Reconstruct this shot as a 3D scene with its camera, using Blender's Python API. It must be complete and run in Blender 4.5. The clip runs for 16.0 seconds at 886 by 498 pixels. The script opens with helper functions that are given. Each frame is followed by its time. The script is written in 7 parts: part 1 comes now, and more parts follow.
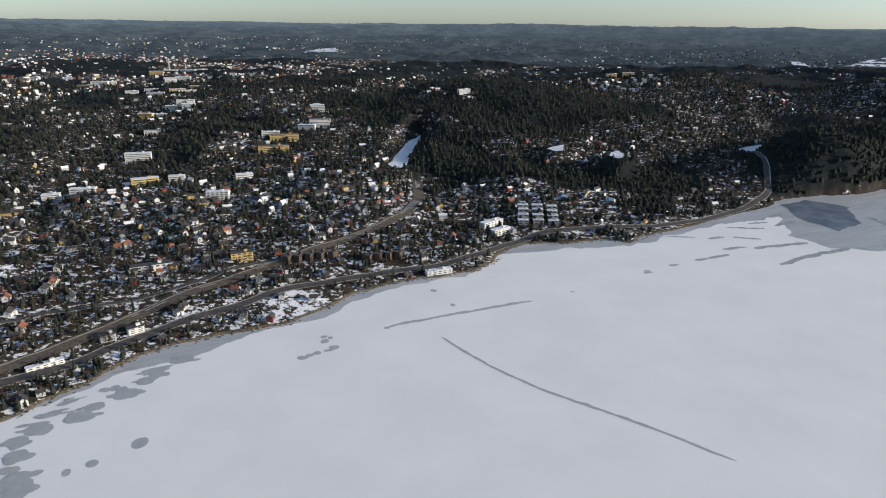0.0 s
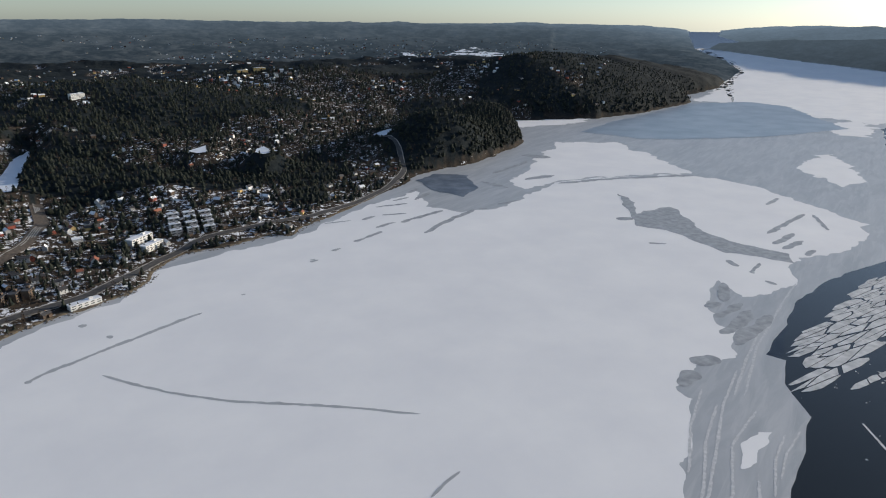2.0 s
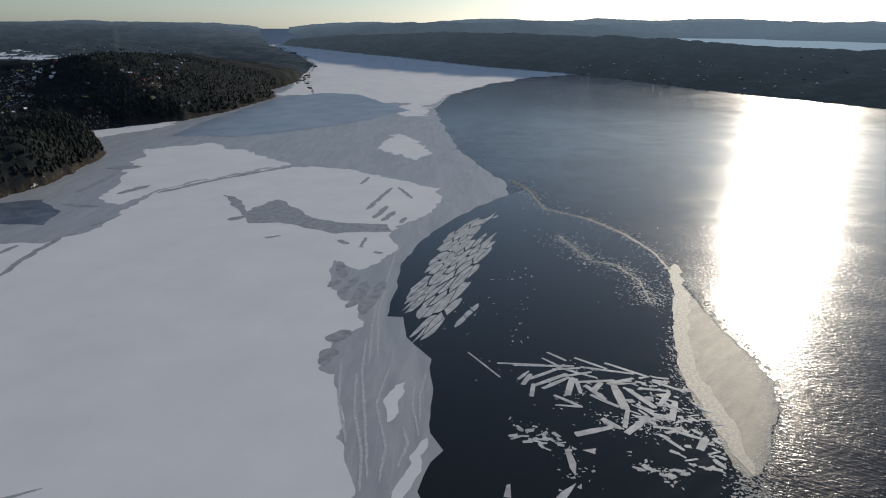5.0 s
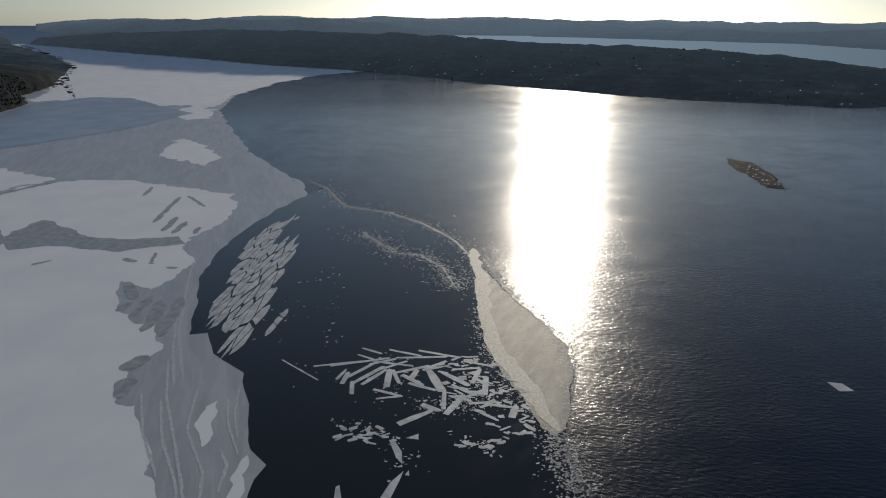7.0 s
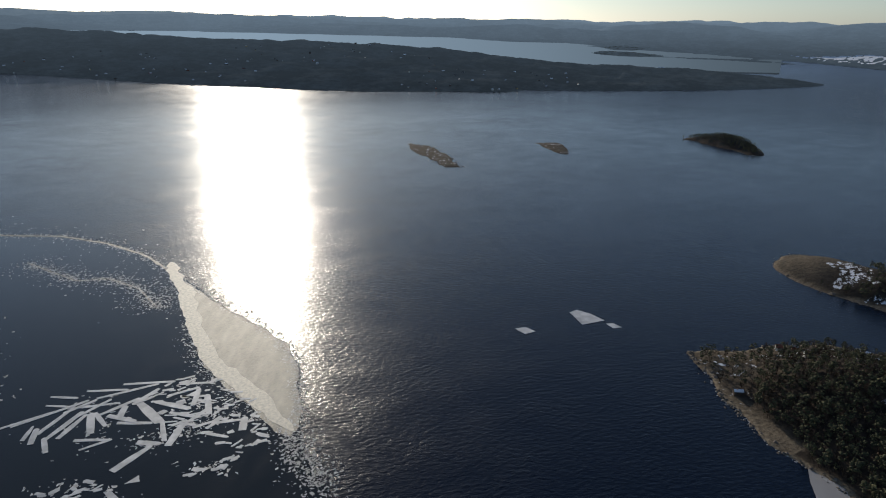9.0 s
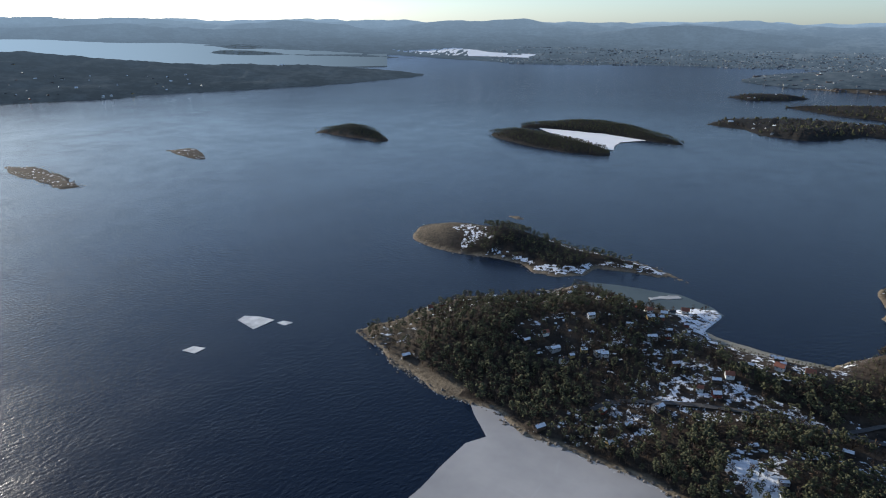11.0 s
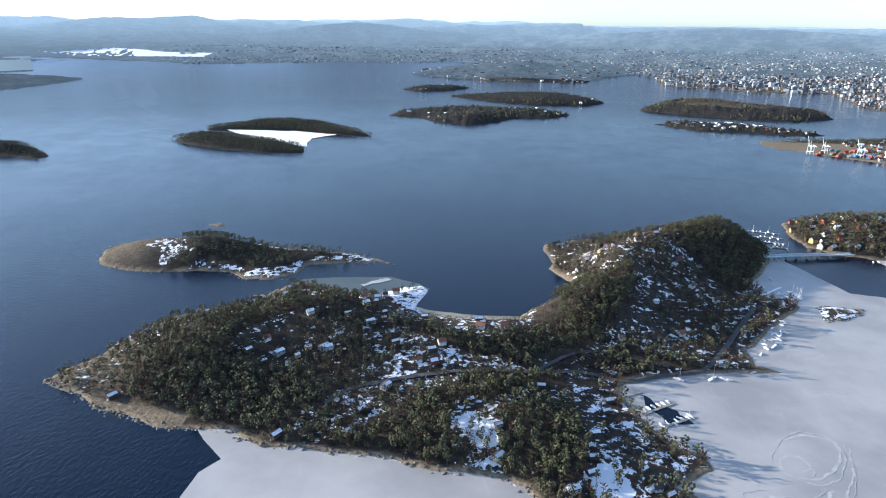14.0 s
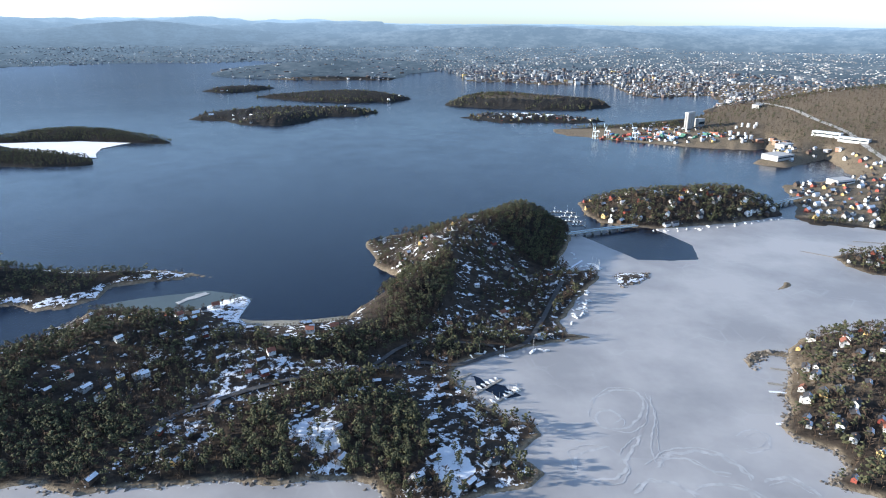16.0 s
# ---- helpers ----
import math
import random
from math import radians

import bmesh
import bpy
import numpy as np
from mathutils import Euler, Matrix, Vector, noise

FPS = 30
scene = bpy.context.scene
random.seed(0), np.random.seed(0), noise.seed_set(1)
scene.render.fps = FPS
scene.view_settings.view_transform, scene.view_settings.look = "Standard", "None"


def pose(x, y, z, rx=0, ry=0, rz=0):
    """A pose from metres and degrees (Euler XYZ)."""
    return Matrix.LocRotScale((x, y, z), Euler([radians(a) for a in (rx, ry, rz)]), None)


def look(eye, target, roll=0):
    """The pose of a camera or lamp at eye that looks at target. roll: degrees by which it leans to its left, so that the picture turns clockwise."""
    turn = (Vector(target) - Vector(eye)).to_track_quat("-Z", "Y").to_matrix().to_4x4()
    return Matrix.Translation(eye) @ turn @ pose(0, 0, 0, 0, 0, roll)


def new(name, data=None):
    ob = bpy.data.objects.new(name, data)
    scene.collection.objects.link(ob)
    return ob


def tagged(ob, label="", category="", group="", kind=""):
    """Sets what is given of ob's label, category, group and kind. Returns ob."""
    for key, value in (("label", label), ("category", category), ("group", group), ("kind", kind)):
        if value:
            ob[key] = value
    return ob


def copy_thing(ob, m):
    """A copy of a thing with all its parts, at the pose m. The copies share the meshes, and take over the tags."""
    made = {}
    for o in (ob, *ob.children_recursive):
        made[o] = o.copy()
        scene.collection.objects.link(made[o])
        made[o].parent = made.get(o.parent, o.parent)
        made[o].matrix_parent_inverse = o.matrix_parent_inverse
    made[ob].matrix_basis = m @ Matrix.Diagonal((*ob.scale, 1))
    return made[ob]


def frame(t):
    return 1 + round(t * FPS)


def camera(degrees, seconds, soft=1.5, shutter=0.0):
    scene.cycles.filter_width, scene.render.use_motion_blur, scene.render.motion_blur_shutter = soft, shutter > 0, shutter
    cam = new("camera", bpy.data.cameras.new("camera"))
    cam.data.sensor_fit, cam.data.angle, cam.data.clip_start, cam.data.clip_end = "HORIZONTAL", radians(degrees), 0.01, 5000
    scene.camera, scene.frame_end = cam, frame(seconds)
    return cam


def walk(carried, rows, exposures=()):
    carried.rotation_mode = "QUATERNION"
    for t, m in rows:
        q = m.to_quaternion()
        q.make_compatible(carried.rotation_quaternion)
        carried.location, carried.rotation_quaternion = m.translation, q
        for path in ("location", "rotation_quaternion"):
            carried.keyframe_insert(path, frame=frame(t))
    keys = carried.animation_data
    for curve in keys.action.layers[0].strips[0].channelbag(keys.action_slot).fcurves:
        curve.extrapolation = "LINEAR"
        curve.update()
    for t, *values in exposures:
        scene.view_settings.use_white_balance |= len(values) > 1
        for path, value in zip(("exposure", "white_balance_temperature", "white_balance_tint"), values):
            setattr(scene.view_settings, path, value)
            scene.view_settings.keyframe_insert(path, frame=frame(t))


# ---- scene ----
H = 300.0
cam = camera(68.63, 16.0, soft=1.05)
PATH = [
    (0.0, pose(0, 0, H, 70.847, -0.659, -0.000)),
    (0.5, pose(0, 0, H, 70.805, -0.658, -9.395)),
    (1.0, pose(0, 0, H, 70.811, -0.560, -17.679)),
    (1.5, pose(0, 0, H, 70.783, -0.512, -23.797)),
    (2.0, pose(0, 0, H, 70.784, -0.513, -30.739)),
    (2.5, pose(0, 0, H, 70.785, -0.514, -36.756)),
    (3.0, pose(0, 0, H, 70.774, -0.506, -41.035)),
    (3.5, pose(0, 0, H, 70.796, -0.572, -49.835)),
    (4.0, pose(0, 0, H, 70.796, -0.478, -56.425)),
    (6.5, pose(0, 0, H, 70.688, -0.185, -77.980)),
    (7.0, pose(0, 0, H, 70.657, -0.385, -83.462)),
    (7.5, pose(0, 0, H, 70.628, -0.447, -89.812)),
    (8.0, pose(0, 0, H, 70.577, -0.520, -96.068)),
    (8.5, pose(0, 0, H, 70.513, -0.672, -102.657)),
    (9.0, pose(0, 0, H, 70.526, -0.726, -110.308)),
    (9.5, pose(0, 0, H, 70.559, -0.808, -119.478)),
    (10.0, pose(0, 0, H, 70.674, -0.576, -128.122)),
    (12.5, pose(0, 0, H, 70.800, -0.755, -157.392)),
    (13.0, pose(0, 0, H, 70.815, -0.655, -162.092)),
    (13.5, pose(0, 0, H, 70.809, -0.624, -165.012)),
    (14.0, pose(0, 0, H, 70.795, -0.591, -168.376)),
    (14.5, pose(0, 0, H, 70.773, -0.565, -171.086)),
    (15.0, pose(0, 0, H, 70.759, -0.556, -172.136)),
    (15.5, pose(0, 0, H, 70.772, -0.596, -178.126)),
    (16.0, pose(0, 0, H, 70.794, -0.524, -184.858)),
]
EXPOSURES = [
    (0.0, 0.27, 6950, 10), (1.5, 0.12, 6950, 10), (3.0, 0.1, 6800, 10), (4.2, -0.12, 6800, 10), (6.3, -0.9, 6800, 10), (7.4, -0.85, 6800, 10), (8.5, -0.52, 6800, 10),
    (9.5, -0.42, 6600, 10), (10.2, -0.3, 6550, 10), (12.3, 1.52, 6200, 9), (14.0, 1.45, 6200, 9), (16.0, 1.34, 6150, 9),
]
walk(cam, PATH, EXPOSURES)

# ---- light ----
SUN_AZ, SUN_EL = 94.0, 13.5
world = bpy.data.worlds.new("sky")
scene.world = world
world.use_nodes = True
sky = world.node_tree.nodes.new("ShaderNodeTexSky")
sky.sky_type, sky.sun_disc = "NISHITA", False
sky.sun_elevation, sky.sun_rotation = radians(SUN_EL), radians(SUN_AZ)
sky.altitude, sky.air_density, sky.dust_density, sky.ozone_density = 300, 1.0, 0.55, 2.5
background = world.node_tree.nodes["Background"]
soften = world.node_tree.nodes.new("ShaderNodeHueSaturation")
soften.inputs["Saturation"].default_value = 0.67
cool = world.node_tree.nodes.new("ShaderNodeMix")
cool.data_type, cool.blend_type = "RGBA", "MULTIPLY"
cool.inputs[0].default_value = 1.0
cool.inputs[7].default_value = (0.84, 1.0, 1.20, 1)
world.node_tree.links.new(sky.outputs[0], soften.inputs["Color"])
world.node_tree.links.new(soften.outputs[0], cool.inputs[6])
world.node_tree.links.new(cool.outputs[2], background.inputs[0])
background.inputs[1].default_value = 0.12
sun = new("sun", bpy.data.lights.new("sun", "SUN"))
sun.data.energy, sun.data.angle, sun.data.color = 4.6, radians(1.2), (1.0, 0.92, 0.80)
sun.matrix_world = look((0, 0, 0), (-math.sin(radians(SUN_AZ)) * math.cos(radians(SUN_EL)), -math.cos(radians(SUN_AZ)) * math.cos(radians(SUN_EL)), -math.sin(radians(SUN_EL))))

# ---- materials ----
def material(name, colour, rough=0.8, metal=0.0):
    m = bpy.data.materials.new(name)
    m.use_nodes = True
    b = m.node_tree.nodes["Principled BSDF"]
    b.inputs["Base Color"].default_value = (*colour, 1)
    b.inputs["Roughness"].default_value = rough
    b.inputs["Metallic"].default_value = metal
    return m


class Nodes:
    """A short way to write node trees."""

    def __init__(self, m):
        self.tree, self.bsdf = m.node_tree, m.node_tree.nodes["Principled BSDF"]
        self.geo = self.tree.nodes.new("ShaderNodeNewGeometry")
        self.tex = self.tree.nodes.new("ShaderNodeTexCoord")

    def link(self, a, b):
        self.tree.links.new(a, b)

    def coords(self, scale=(1, 1, 1), turn=0.0):
        n = self.tree.nodes.new("ShaderNodeMapping")
        n.vector_type = "TEXTURE"
        n.inputs["Scale"].default_value = [1 / s for s in scale]
        n.inputs["Rotation"].default_value = (0, 0, radians(turn))
        self.link(self.geo.outputs["Position"], n.inputs["Vector"])
        return n.outputs[0]

    def noise(self, scale, detail=4, rough=0.55, at=None, distort=0.0):
        n = self.tree.nodes.new("ShaderNodeTexNoise")
        n.inputs["Scale"].default_value = scale
        n.inputs["Detail"].default_value = detail
        n.inputs["Roughness"].default_value = rough
        n.inputs["Distortion"].default_value = distort
        self.link(at or self.geo.outputs["Position"], n.inputs["Vector"])
        return n.outputs[0]

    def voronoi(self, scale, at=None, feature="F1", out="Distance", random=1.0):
        n = self.tree.nodes.new("ShaderNodeTexVoronoi")
        n.feature = feature
        n.inputs["Scale"].default_value = scale
        n.inputs["Randomness"].default_value = random
        self.link(at or self.geo.outputs["Position"], n.inputs["Vector"])
        return n.outputs[out]

    def ramp(self, x, *stops):
        n = self.tree.nodes.new("ShaderNodeValToRGB")
        r = n.color_ramp
        while len(r.elements) < len(stops):
            r.elements.new(0.5)
        for e, (p, c) in zip(r.elements, stops):
            e.position = p
            e.color = (c, c, c, 1) if isinstance(c, (int, float)) else (*c, 1)
        self.link(x, n.inputs[0])
        return n.outputs[0]

    def mix(self, f, a, b, mode="MIX"):
        n = self.tree.nodes.new("ShaderNodeMix")
        n.data_type, n.blend_type = "RGBA", mode
        for v, s in ((f, n.inputs[0]), (a, n.inputs[6]), (b, n.inputs[7])):
            if isinstance(v, (int, float)):
                s.default_value = v if s.type == "VALUE" else (v, v, v, 1)
            elif isinstance(v, tuple):
                s.default_value = (*v, 1)
            else:
                self.link(v, s)
        return n.outputs[2]

    def math(self, op, a, b=0.0):
        n = self.tree.nodes.new("ShaderNodeMath")
        n.operation = op
        for v, s in ((a, n.inputs[0]), (b, n.inputs[1])):
            if isinstance(v, (int, float)):
                s.default_value = v
            else:
                self.link(v, s)
        return n.outputs[0]

    def bump(self, height, strength, distance):
        n = self.tree.nodes.new("ShaderNodeBump")
        n.inputs["Strength"].default_value = strength
        n.inputs["Distance"].default_value = distance
        self.link(height, n.inputs["Height"])
        self.link(n.outputs[0], self.bsdf.inputs["Normal"])
        return n.outputs[0]

    def set(self, **values):
        for k, v in values.items():
            s = self.bsdf.inputs[k.replace("_", " ")]
            if isinstance(v, (int, float)):
                s.default_value = v
            elif isinstance(v, tuple):
                s.default_value = (*v, 1)
            else:
                self.link(v, s)


# open water: swell, ripples and catspaws; calmer slicks between
WATER = material("water", (0.0008, 0.0055, 0.017), 0.15)
n = Nodes(WATER)
wide = n.noise(0.17, 2, 0.5, n.coords((1.9, 1, 1), -8))
fine = n.noise(0.55, 2, 0.6, n.coords((1.6, 1, 1), 20))
patch = n.noise(0.017, 5, 0.6, n.coords((1.5, 1, 1), 5))
gust = n.ramp(n.noise(0.004, 5, 0.62, n.coords((1.4, 1, 1), 8)), (0.38, 0.94), (0.62, 1.07))
n.set(Roughness=n.math("MULTIPLY", gust, n.ramp(patch, (0.36, 0.205), (0.64, 0.24))))
far = n.tree.nodes.new("ShaderNodeAttribute")
far.attribute_name = "far"
n.set(IOR=n.math("ADD", 1.28, n.math("MULTIPLY", far.outputs["Fac"], 1.5)))
close = n.tree.nodes.new("ShaderNodeAttribute")
close.attribute_name = "close"
waves = n.math("MULTIPLY", close.outputs["Fac"], n.math("ADD", wide, n.math("MULTIPLY", fine, 0.25)))
n.bump(n.math("MULTIPLY", waves, n.math("MULTIPLY", gust, n.ramp(patch, (0.3, 0.7), (0.7, 1.15)))), 0.55, 0.95)

# sheltered water behind the slush, damped by grease ice
CALM_WATER = material("calm_water", (0.013, 0.016, 0.017), 0.1)
n = Nodes(CALM_WATER)
n.set(Roughness=n.ramp(n.noise(0.02, 5, 0.6, n.coords((1, 3, 1), -30)), (0.35, 0.07), (0.65, 0.13)), IOR=1.33)
n.bump(n.noise(0.5, 3, 0.6, n.coords((1, 2, 1), 20)), 0.25, 0.35)

# snow-covered ice
SNOW_ICE = material("snow_ice", (0.8, 0.79, 0.78), 0.75)
n = Nodes(SNOW_ICE)
n.set(Base_Color=n.mix(n.ramp(n.noise(0.012, 5), (0.35, 0), (0.7, 1)), (0.77, 0.765, 0.77), (0.84, 0.83, 0.82)))

# bare grey ice with drift streaks
GREY_ICE = material("grey_ice", (0.3, 0.32, 0.34), 0.45)
n = Nodes(GREY_ICE)
streak = n.noise(0.03, 8, 0.62, n.coords((1, 0.2, 1), -65), 1.2)
thread = n.noise(0.10, 6, 0.6, n.coords((1, 0.12, 1), -65), 0.8)
tone = n.mix(n.ramp(streak, (0.36, 0), (0.64, 1)), (0.345, 0.362, 0.378), (0.44, 0.45, 0.46))
n.set(Base_Color=n.mix(n.math("MULTIPLY", n.ramp(thread, (0.52, 0), (0.6, 1)), 0.3), tone, (0.54, 0.54, 0.535)))

# dark wet ice of the cracks and pools
DARK_ICE = material("dark_ice", (0.16, 0.17, 0.18), 0.5)
n = Nodes(DARK_ICE)
n.set(Base_Color=n.mix(n.noise(0.15, 4), (0.30, 0.31, 0.32), (0.47, 0.48, 0.485)))

# thin ice, mottled
VEIN_ICE = material("veined_ice", (0.5, 0.52, 0.55), 0.5)
n = Nodes(VEIN_ICE)
lace = n.ramp(n.voronoi(0.035, n.mix(0.9, n.coords(), n.noise(0.03, 4), "ADD"), "DISTANCE_TO_EDGE"), (0.0, 1), (0.05, 0))
tone = n.mix(n.ramp(n.noise(0.008, 5, 0.6), (0.38, 0), (0.62, 1)), (0.26, 0.25, 0.245), (0.385, 0.365, 0.35))
n.set(Base_Color=n.mix(n.math("MULTIPLY", n.ramp(n.noise(0.02, 4), (0.5, 0), (0.7, 0.25)), lace), tone, (0.46, 0.455, 0.455)))

LAKE_ICE = material("lake_ice", (0.7, 0.74, 0.8), 0.7)
n = Nodes(LAKE_ICE)
n.set(Base_Color=n.mix(n.noise(0.02, 5), (0.6, 0.66, 0.74), (0.8, 0.82, 0.85)))
THIN_ICE = material("thin_ice", (0.16, 0.19, 0.2), 0.55)
n = Nodes(THIN_ICE)
n.set(Base_Color=n.mix(n.noise(0.03, 5), (0.035, 0.055, 0.06), (0.09, 0.115, 0.115)))
SLUSH_ICE = material("slush", (0.4, 0.38, 0.32), 0.6)
n = Nodes(SLUSH_ICE)
n.set(Base_Color=n.mix(n.ramp(n.mix(0.5, n.noise(0.4, 8, 0.75, n.coords((1, 0.6, 1), 30)), n.noise(0.05, 5, 0.6, n.coords((0.5, 1.6, 1), -20))), (0.36, 0), (0.66, 1)), (0.07, 0.065, 0.05), (0.40, 0.36, 0.27)))
n.bump(n.noise(1.2, 4), 0.6, 0.3)

# winter ground: soil, canopy, rock and dead grass, with snow left between
GROUND = material("winter_ground", (0.07, 0.06, 0.045), 0.9)
n = Nodes(GROUND)
attribute = n.tree.nodes.new("ShaderNodeAttribute")
attribute.attribute_name = "cover"
split = n.tree.nodes.new("ShaderNodeSeparateColor")
n.link(attribute.outputs["Color"], split.inputs[0])
wood, snow_share, bare = split.outputs
soil = n.mix(n.ramp(n.noise(0.09, 7, 0.65), (0.35, 0), (0.65, 1)), (0.022, 0.019, 0.017), (0.075, 0.058, 0.044))
# bluish canopy: airlight over the far woods is put into its colour
canopy = n.mix(n.ramp(n.noise(0.05, 6, 0.7), (0.35, 0), (0.68, 1)), (0.009, 0.014, 0.017), (0.026, 0.031, 0.032))
rocky = n.mix(n.ramp(n.noise(0.3, 8, 0.75), (0.38, 0), (0.62, 1)), (0.11, 0.085, 0.06), (0.30, 0.24, 0.165))
base = n.mix(bare, n.mix(wood, soil, canopy), rocky)
drifts = n.mix(0.58, n.noise(0.055, 7, 0.66, n.coords((1, 1.6, 1), 25)), n.noise(0.17, 6, 0.7))
level = n.math("ADD", drifts, n.math("MULTIPLY", snow_share, 0.40))
n.set(Base_Color=n.mix(n.ramp(n.math("SUBTRACT", level, 0.30), (0.49, 0), (0.515, 1)), base, (0.74, 0.76, 0.80)))
n.set(Specular_IOR_Level=0.06)
n.bump(n.noise(0.25, 5), 0.5, 1.5)

# far hills, bluer the farther off: haze put into their glow and base colour
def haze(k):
    """Strength of the painted glow, kept in cover's alpha; over hills it grows with distance."""
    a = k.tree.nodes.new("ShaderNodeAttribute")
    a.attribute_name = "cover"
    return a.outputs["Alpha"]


def far_glow(name, low, high, glow, pale=None):
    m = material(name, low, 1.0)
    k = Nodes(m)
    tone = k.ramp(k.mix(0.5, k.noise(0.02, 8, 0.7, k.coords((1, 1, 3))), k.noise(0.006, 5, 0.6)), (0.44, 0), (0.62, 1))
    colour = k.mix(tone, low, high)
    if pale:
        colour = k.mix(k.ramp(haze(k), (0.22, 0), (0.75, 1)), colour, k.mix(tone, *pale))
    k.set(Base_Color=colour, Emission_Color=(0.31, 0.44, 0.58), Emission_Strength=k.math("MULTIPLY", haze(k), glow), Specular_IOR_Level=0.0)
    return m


DISTANCE = far_glow("distance", (0.008, 0.014, 0.020), (0.075, 0.082, 0.085), 0.62, ((0.022, 0.034, 0.055), (0.10, 0.115, 0.13)))
DISTANCE_MID = far_glow("distance_mid", (0.010, 0.014, 0.018), (0.062, 0.068, 0.070), 0.60)
# this glow stands for the pale low sky mirrored in the strait
STRAIT_GLOW = far_glow("strait_glow", (0.05, 0.06, 0.07), (0.06, 0.07, 0.08), 0.85)


def plain(name, low, high, rough=0.8, metal=0.0, size=0.8, islands=False, gloss=0.4):
    """A surface that varies between two colours, by grain and, where asked, from piece to piece."""
    m = material(name, low, rough, metal)
    k = Nodes(m)
    grain = k.ramp(k.noise(size, 4), (0.35, 0), (0.65, 1))
    if islands:
        piece = k.geo.outputs["Random Per Island"]
        grain = k.mix(0.65, grain, piece)
    k.set(Base_Color=k.mix(grain, low, high), Specular_IOR_Level=gloss)
    return m


PINE = plain("pine_needles", (0.024, 0.030, 0.019), (0.112, 0.106, 0.055), 0.8, size=0.3, islands=True, gloss=0.08)
# the needles' own dark green, leaned to blue for painted airlight
SPRUCE = plain("spruce_needles", (0.010, 0.015, 0.015), (0.043, 0.047, 0.034), 0.8, size=0.3, islands=True, gloss=0.08)
TWIG = plain("bare_twigs", (0.030, 0.023, 0.019), (0.115, 0.082, 0.058), 0.9, size=0.5, islands=True, gloss=0.05)
BARK = plain("bark", (0.05, 0.035, 0.025), (0.10, 0.07, 0.05), 0.9, size=2, gloss=0.1)
WHITE = plain("white_boards", (0.52, 0.51, 0.49), (0.74, 0.73, 0.70), 0.6, size=0.6, islands=True)
OCHRE = plain("ochre_boards", (0.42, 0.28, 0.10), (0.58, 0.42, 0.18), 0.7, size=0.6, islands=True)
RED = plain("red_boards", (0.20, 0.045, 0.03), (0.32, 0.08, 0.05), 0.7, size=0.6, islands=True)
BROWN = plain("stained_boards", (0.05, 0.035, 0.026), (0.12, 0.08, 0.055), 0.8, size=0.6, islands=True)
GREY = plain("grey_render", (0.26, 0.26, 0.26), (0.42, 0.41, 0.40), 0.8, size=0.6, islands=True)
BRICK = plain("brick_facing", (0.24, 0.12, 0.08), (0.38, 0.22, 0.15), 0.85, size=0.8, islands=True)
SLATE = plain("dark_roof", (0.03, 0.03, 0.032), (0.075, 0.07, 0.07), 0.6, size=0.5, islands=True)
TILE = plain("red_roof", (0.20, 0.07, 0.045), (0.32, 0.12, 0.07), 0.7, size=0.5, islands=True)
ROOF_SNOW = plain("roof_snow", (0.68, 0.70, 0.74), (0.82, 0.83, 0.85), 0.7, size=0.5)
GLASS = material("window_glass", (0.03, 0.04, 0.05), 0.12)
ASPHALT = plain("asphalt", (0.045, 0.045, 0.047), (0.085, 0.08, 0.075), 0.85, size=0.2)
BALLAST = plain("ballast", (0.07, 0.055, 0.042), (0.14, 0.11, 0.085), 0.9, size=0.3)
VERGE = plain("gritty_snow_bank", (0.16, 0.14, 0.12), (0.45, 0.43, 0.40), 0.8, size=0.3)
STEEL = plain("painted_steel", (0.45, 0.55, 0.60), (0.62, 0.70, 0.74), 0.5, 0.0, 0.3)
CONCRETE = plain("concrete", (0.28, 0.26, 0.23), (0.42, 0.40, 0.36), 0.85, size=0.2)
PLANKS = plain("grey_planks", (0.20, 0.18, 0.15), (0.36, 0.33, 0.29), 0.85, size=0.8)
HULL = plain("boat_hull", (0.62, 0.63, 0.64), (0.8, 0.8, 0.8), 0.35, size=0.6)
FLOE = plain("floe_ice", (0.36, 0.37, 0.38), (0.62, 0.62, 0.62), 0.6, size=0.08)
BRASH = plain("brash_ice", (0.35, 0.35, 0.34), (0.65, 0.64, 0.62), 0.6, size=0.3, islands=True)
MARK_ICE = plain("mark_ice", (0.26, 0.27, 0.28), (0.40, 0.41, 0.42), 0.5, size=0.1)
DRIFT = plain("drift_snow", (0.46, 0.47, 0.48), (0.60, 0.60, 0.60), 0.7, size=0.3)
VEIN = plain("vein_snow", (0.33, 0.325, 0.32), (0.43, 0.42, 0.415), 0.7, size=0.12)
TOWN_PALE = plain("pale_render", (0.26, 0.25, 0.24), (0.46, 0.44, 0.41), 0.8, size=0.2, islands=True)
# town walls muted, the grey bluish: haze over the town put into the colour
HAZED_GREY = plain("hazed_render", (0.07, 0.08, 0.10), (0.20, 0.205, 0.22), 0.85, size=0.2, islands=True)
TOWN_BRICK = plain("town_brick", (0.09, 0.065, 0.06), (0.20, 0.15, 0.13), 0.85, size=0.2, islands=True)
LAGOON = material("wet_ice", (0.10, 0.13, 0.17), 0.45)
n = Nodes(LAGOON)
n.set(Base_Color=n.mix(n.ramp(n.noise(0.03, 5, 0.6), (0.4, 0), (0.65, 1)), (0.08, 0.105, 0.14), (0.17, 0.20, 0.24)))
WET_BLUE = plain("wet_blue_ice", (0.20, 0.25, 0.30), (0.30, 0.345, 0.39), 0.35, size=0.012)
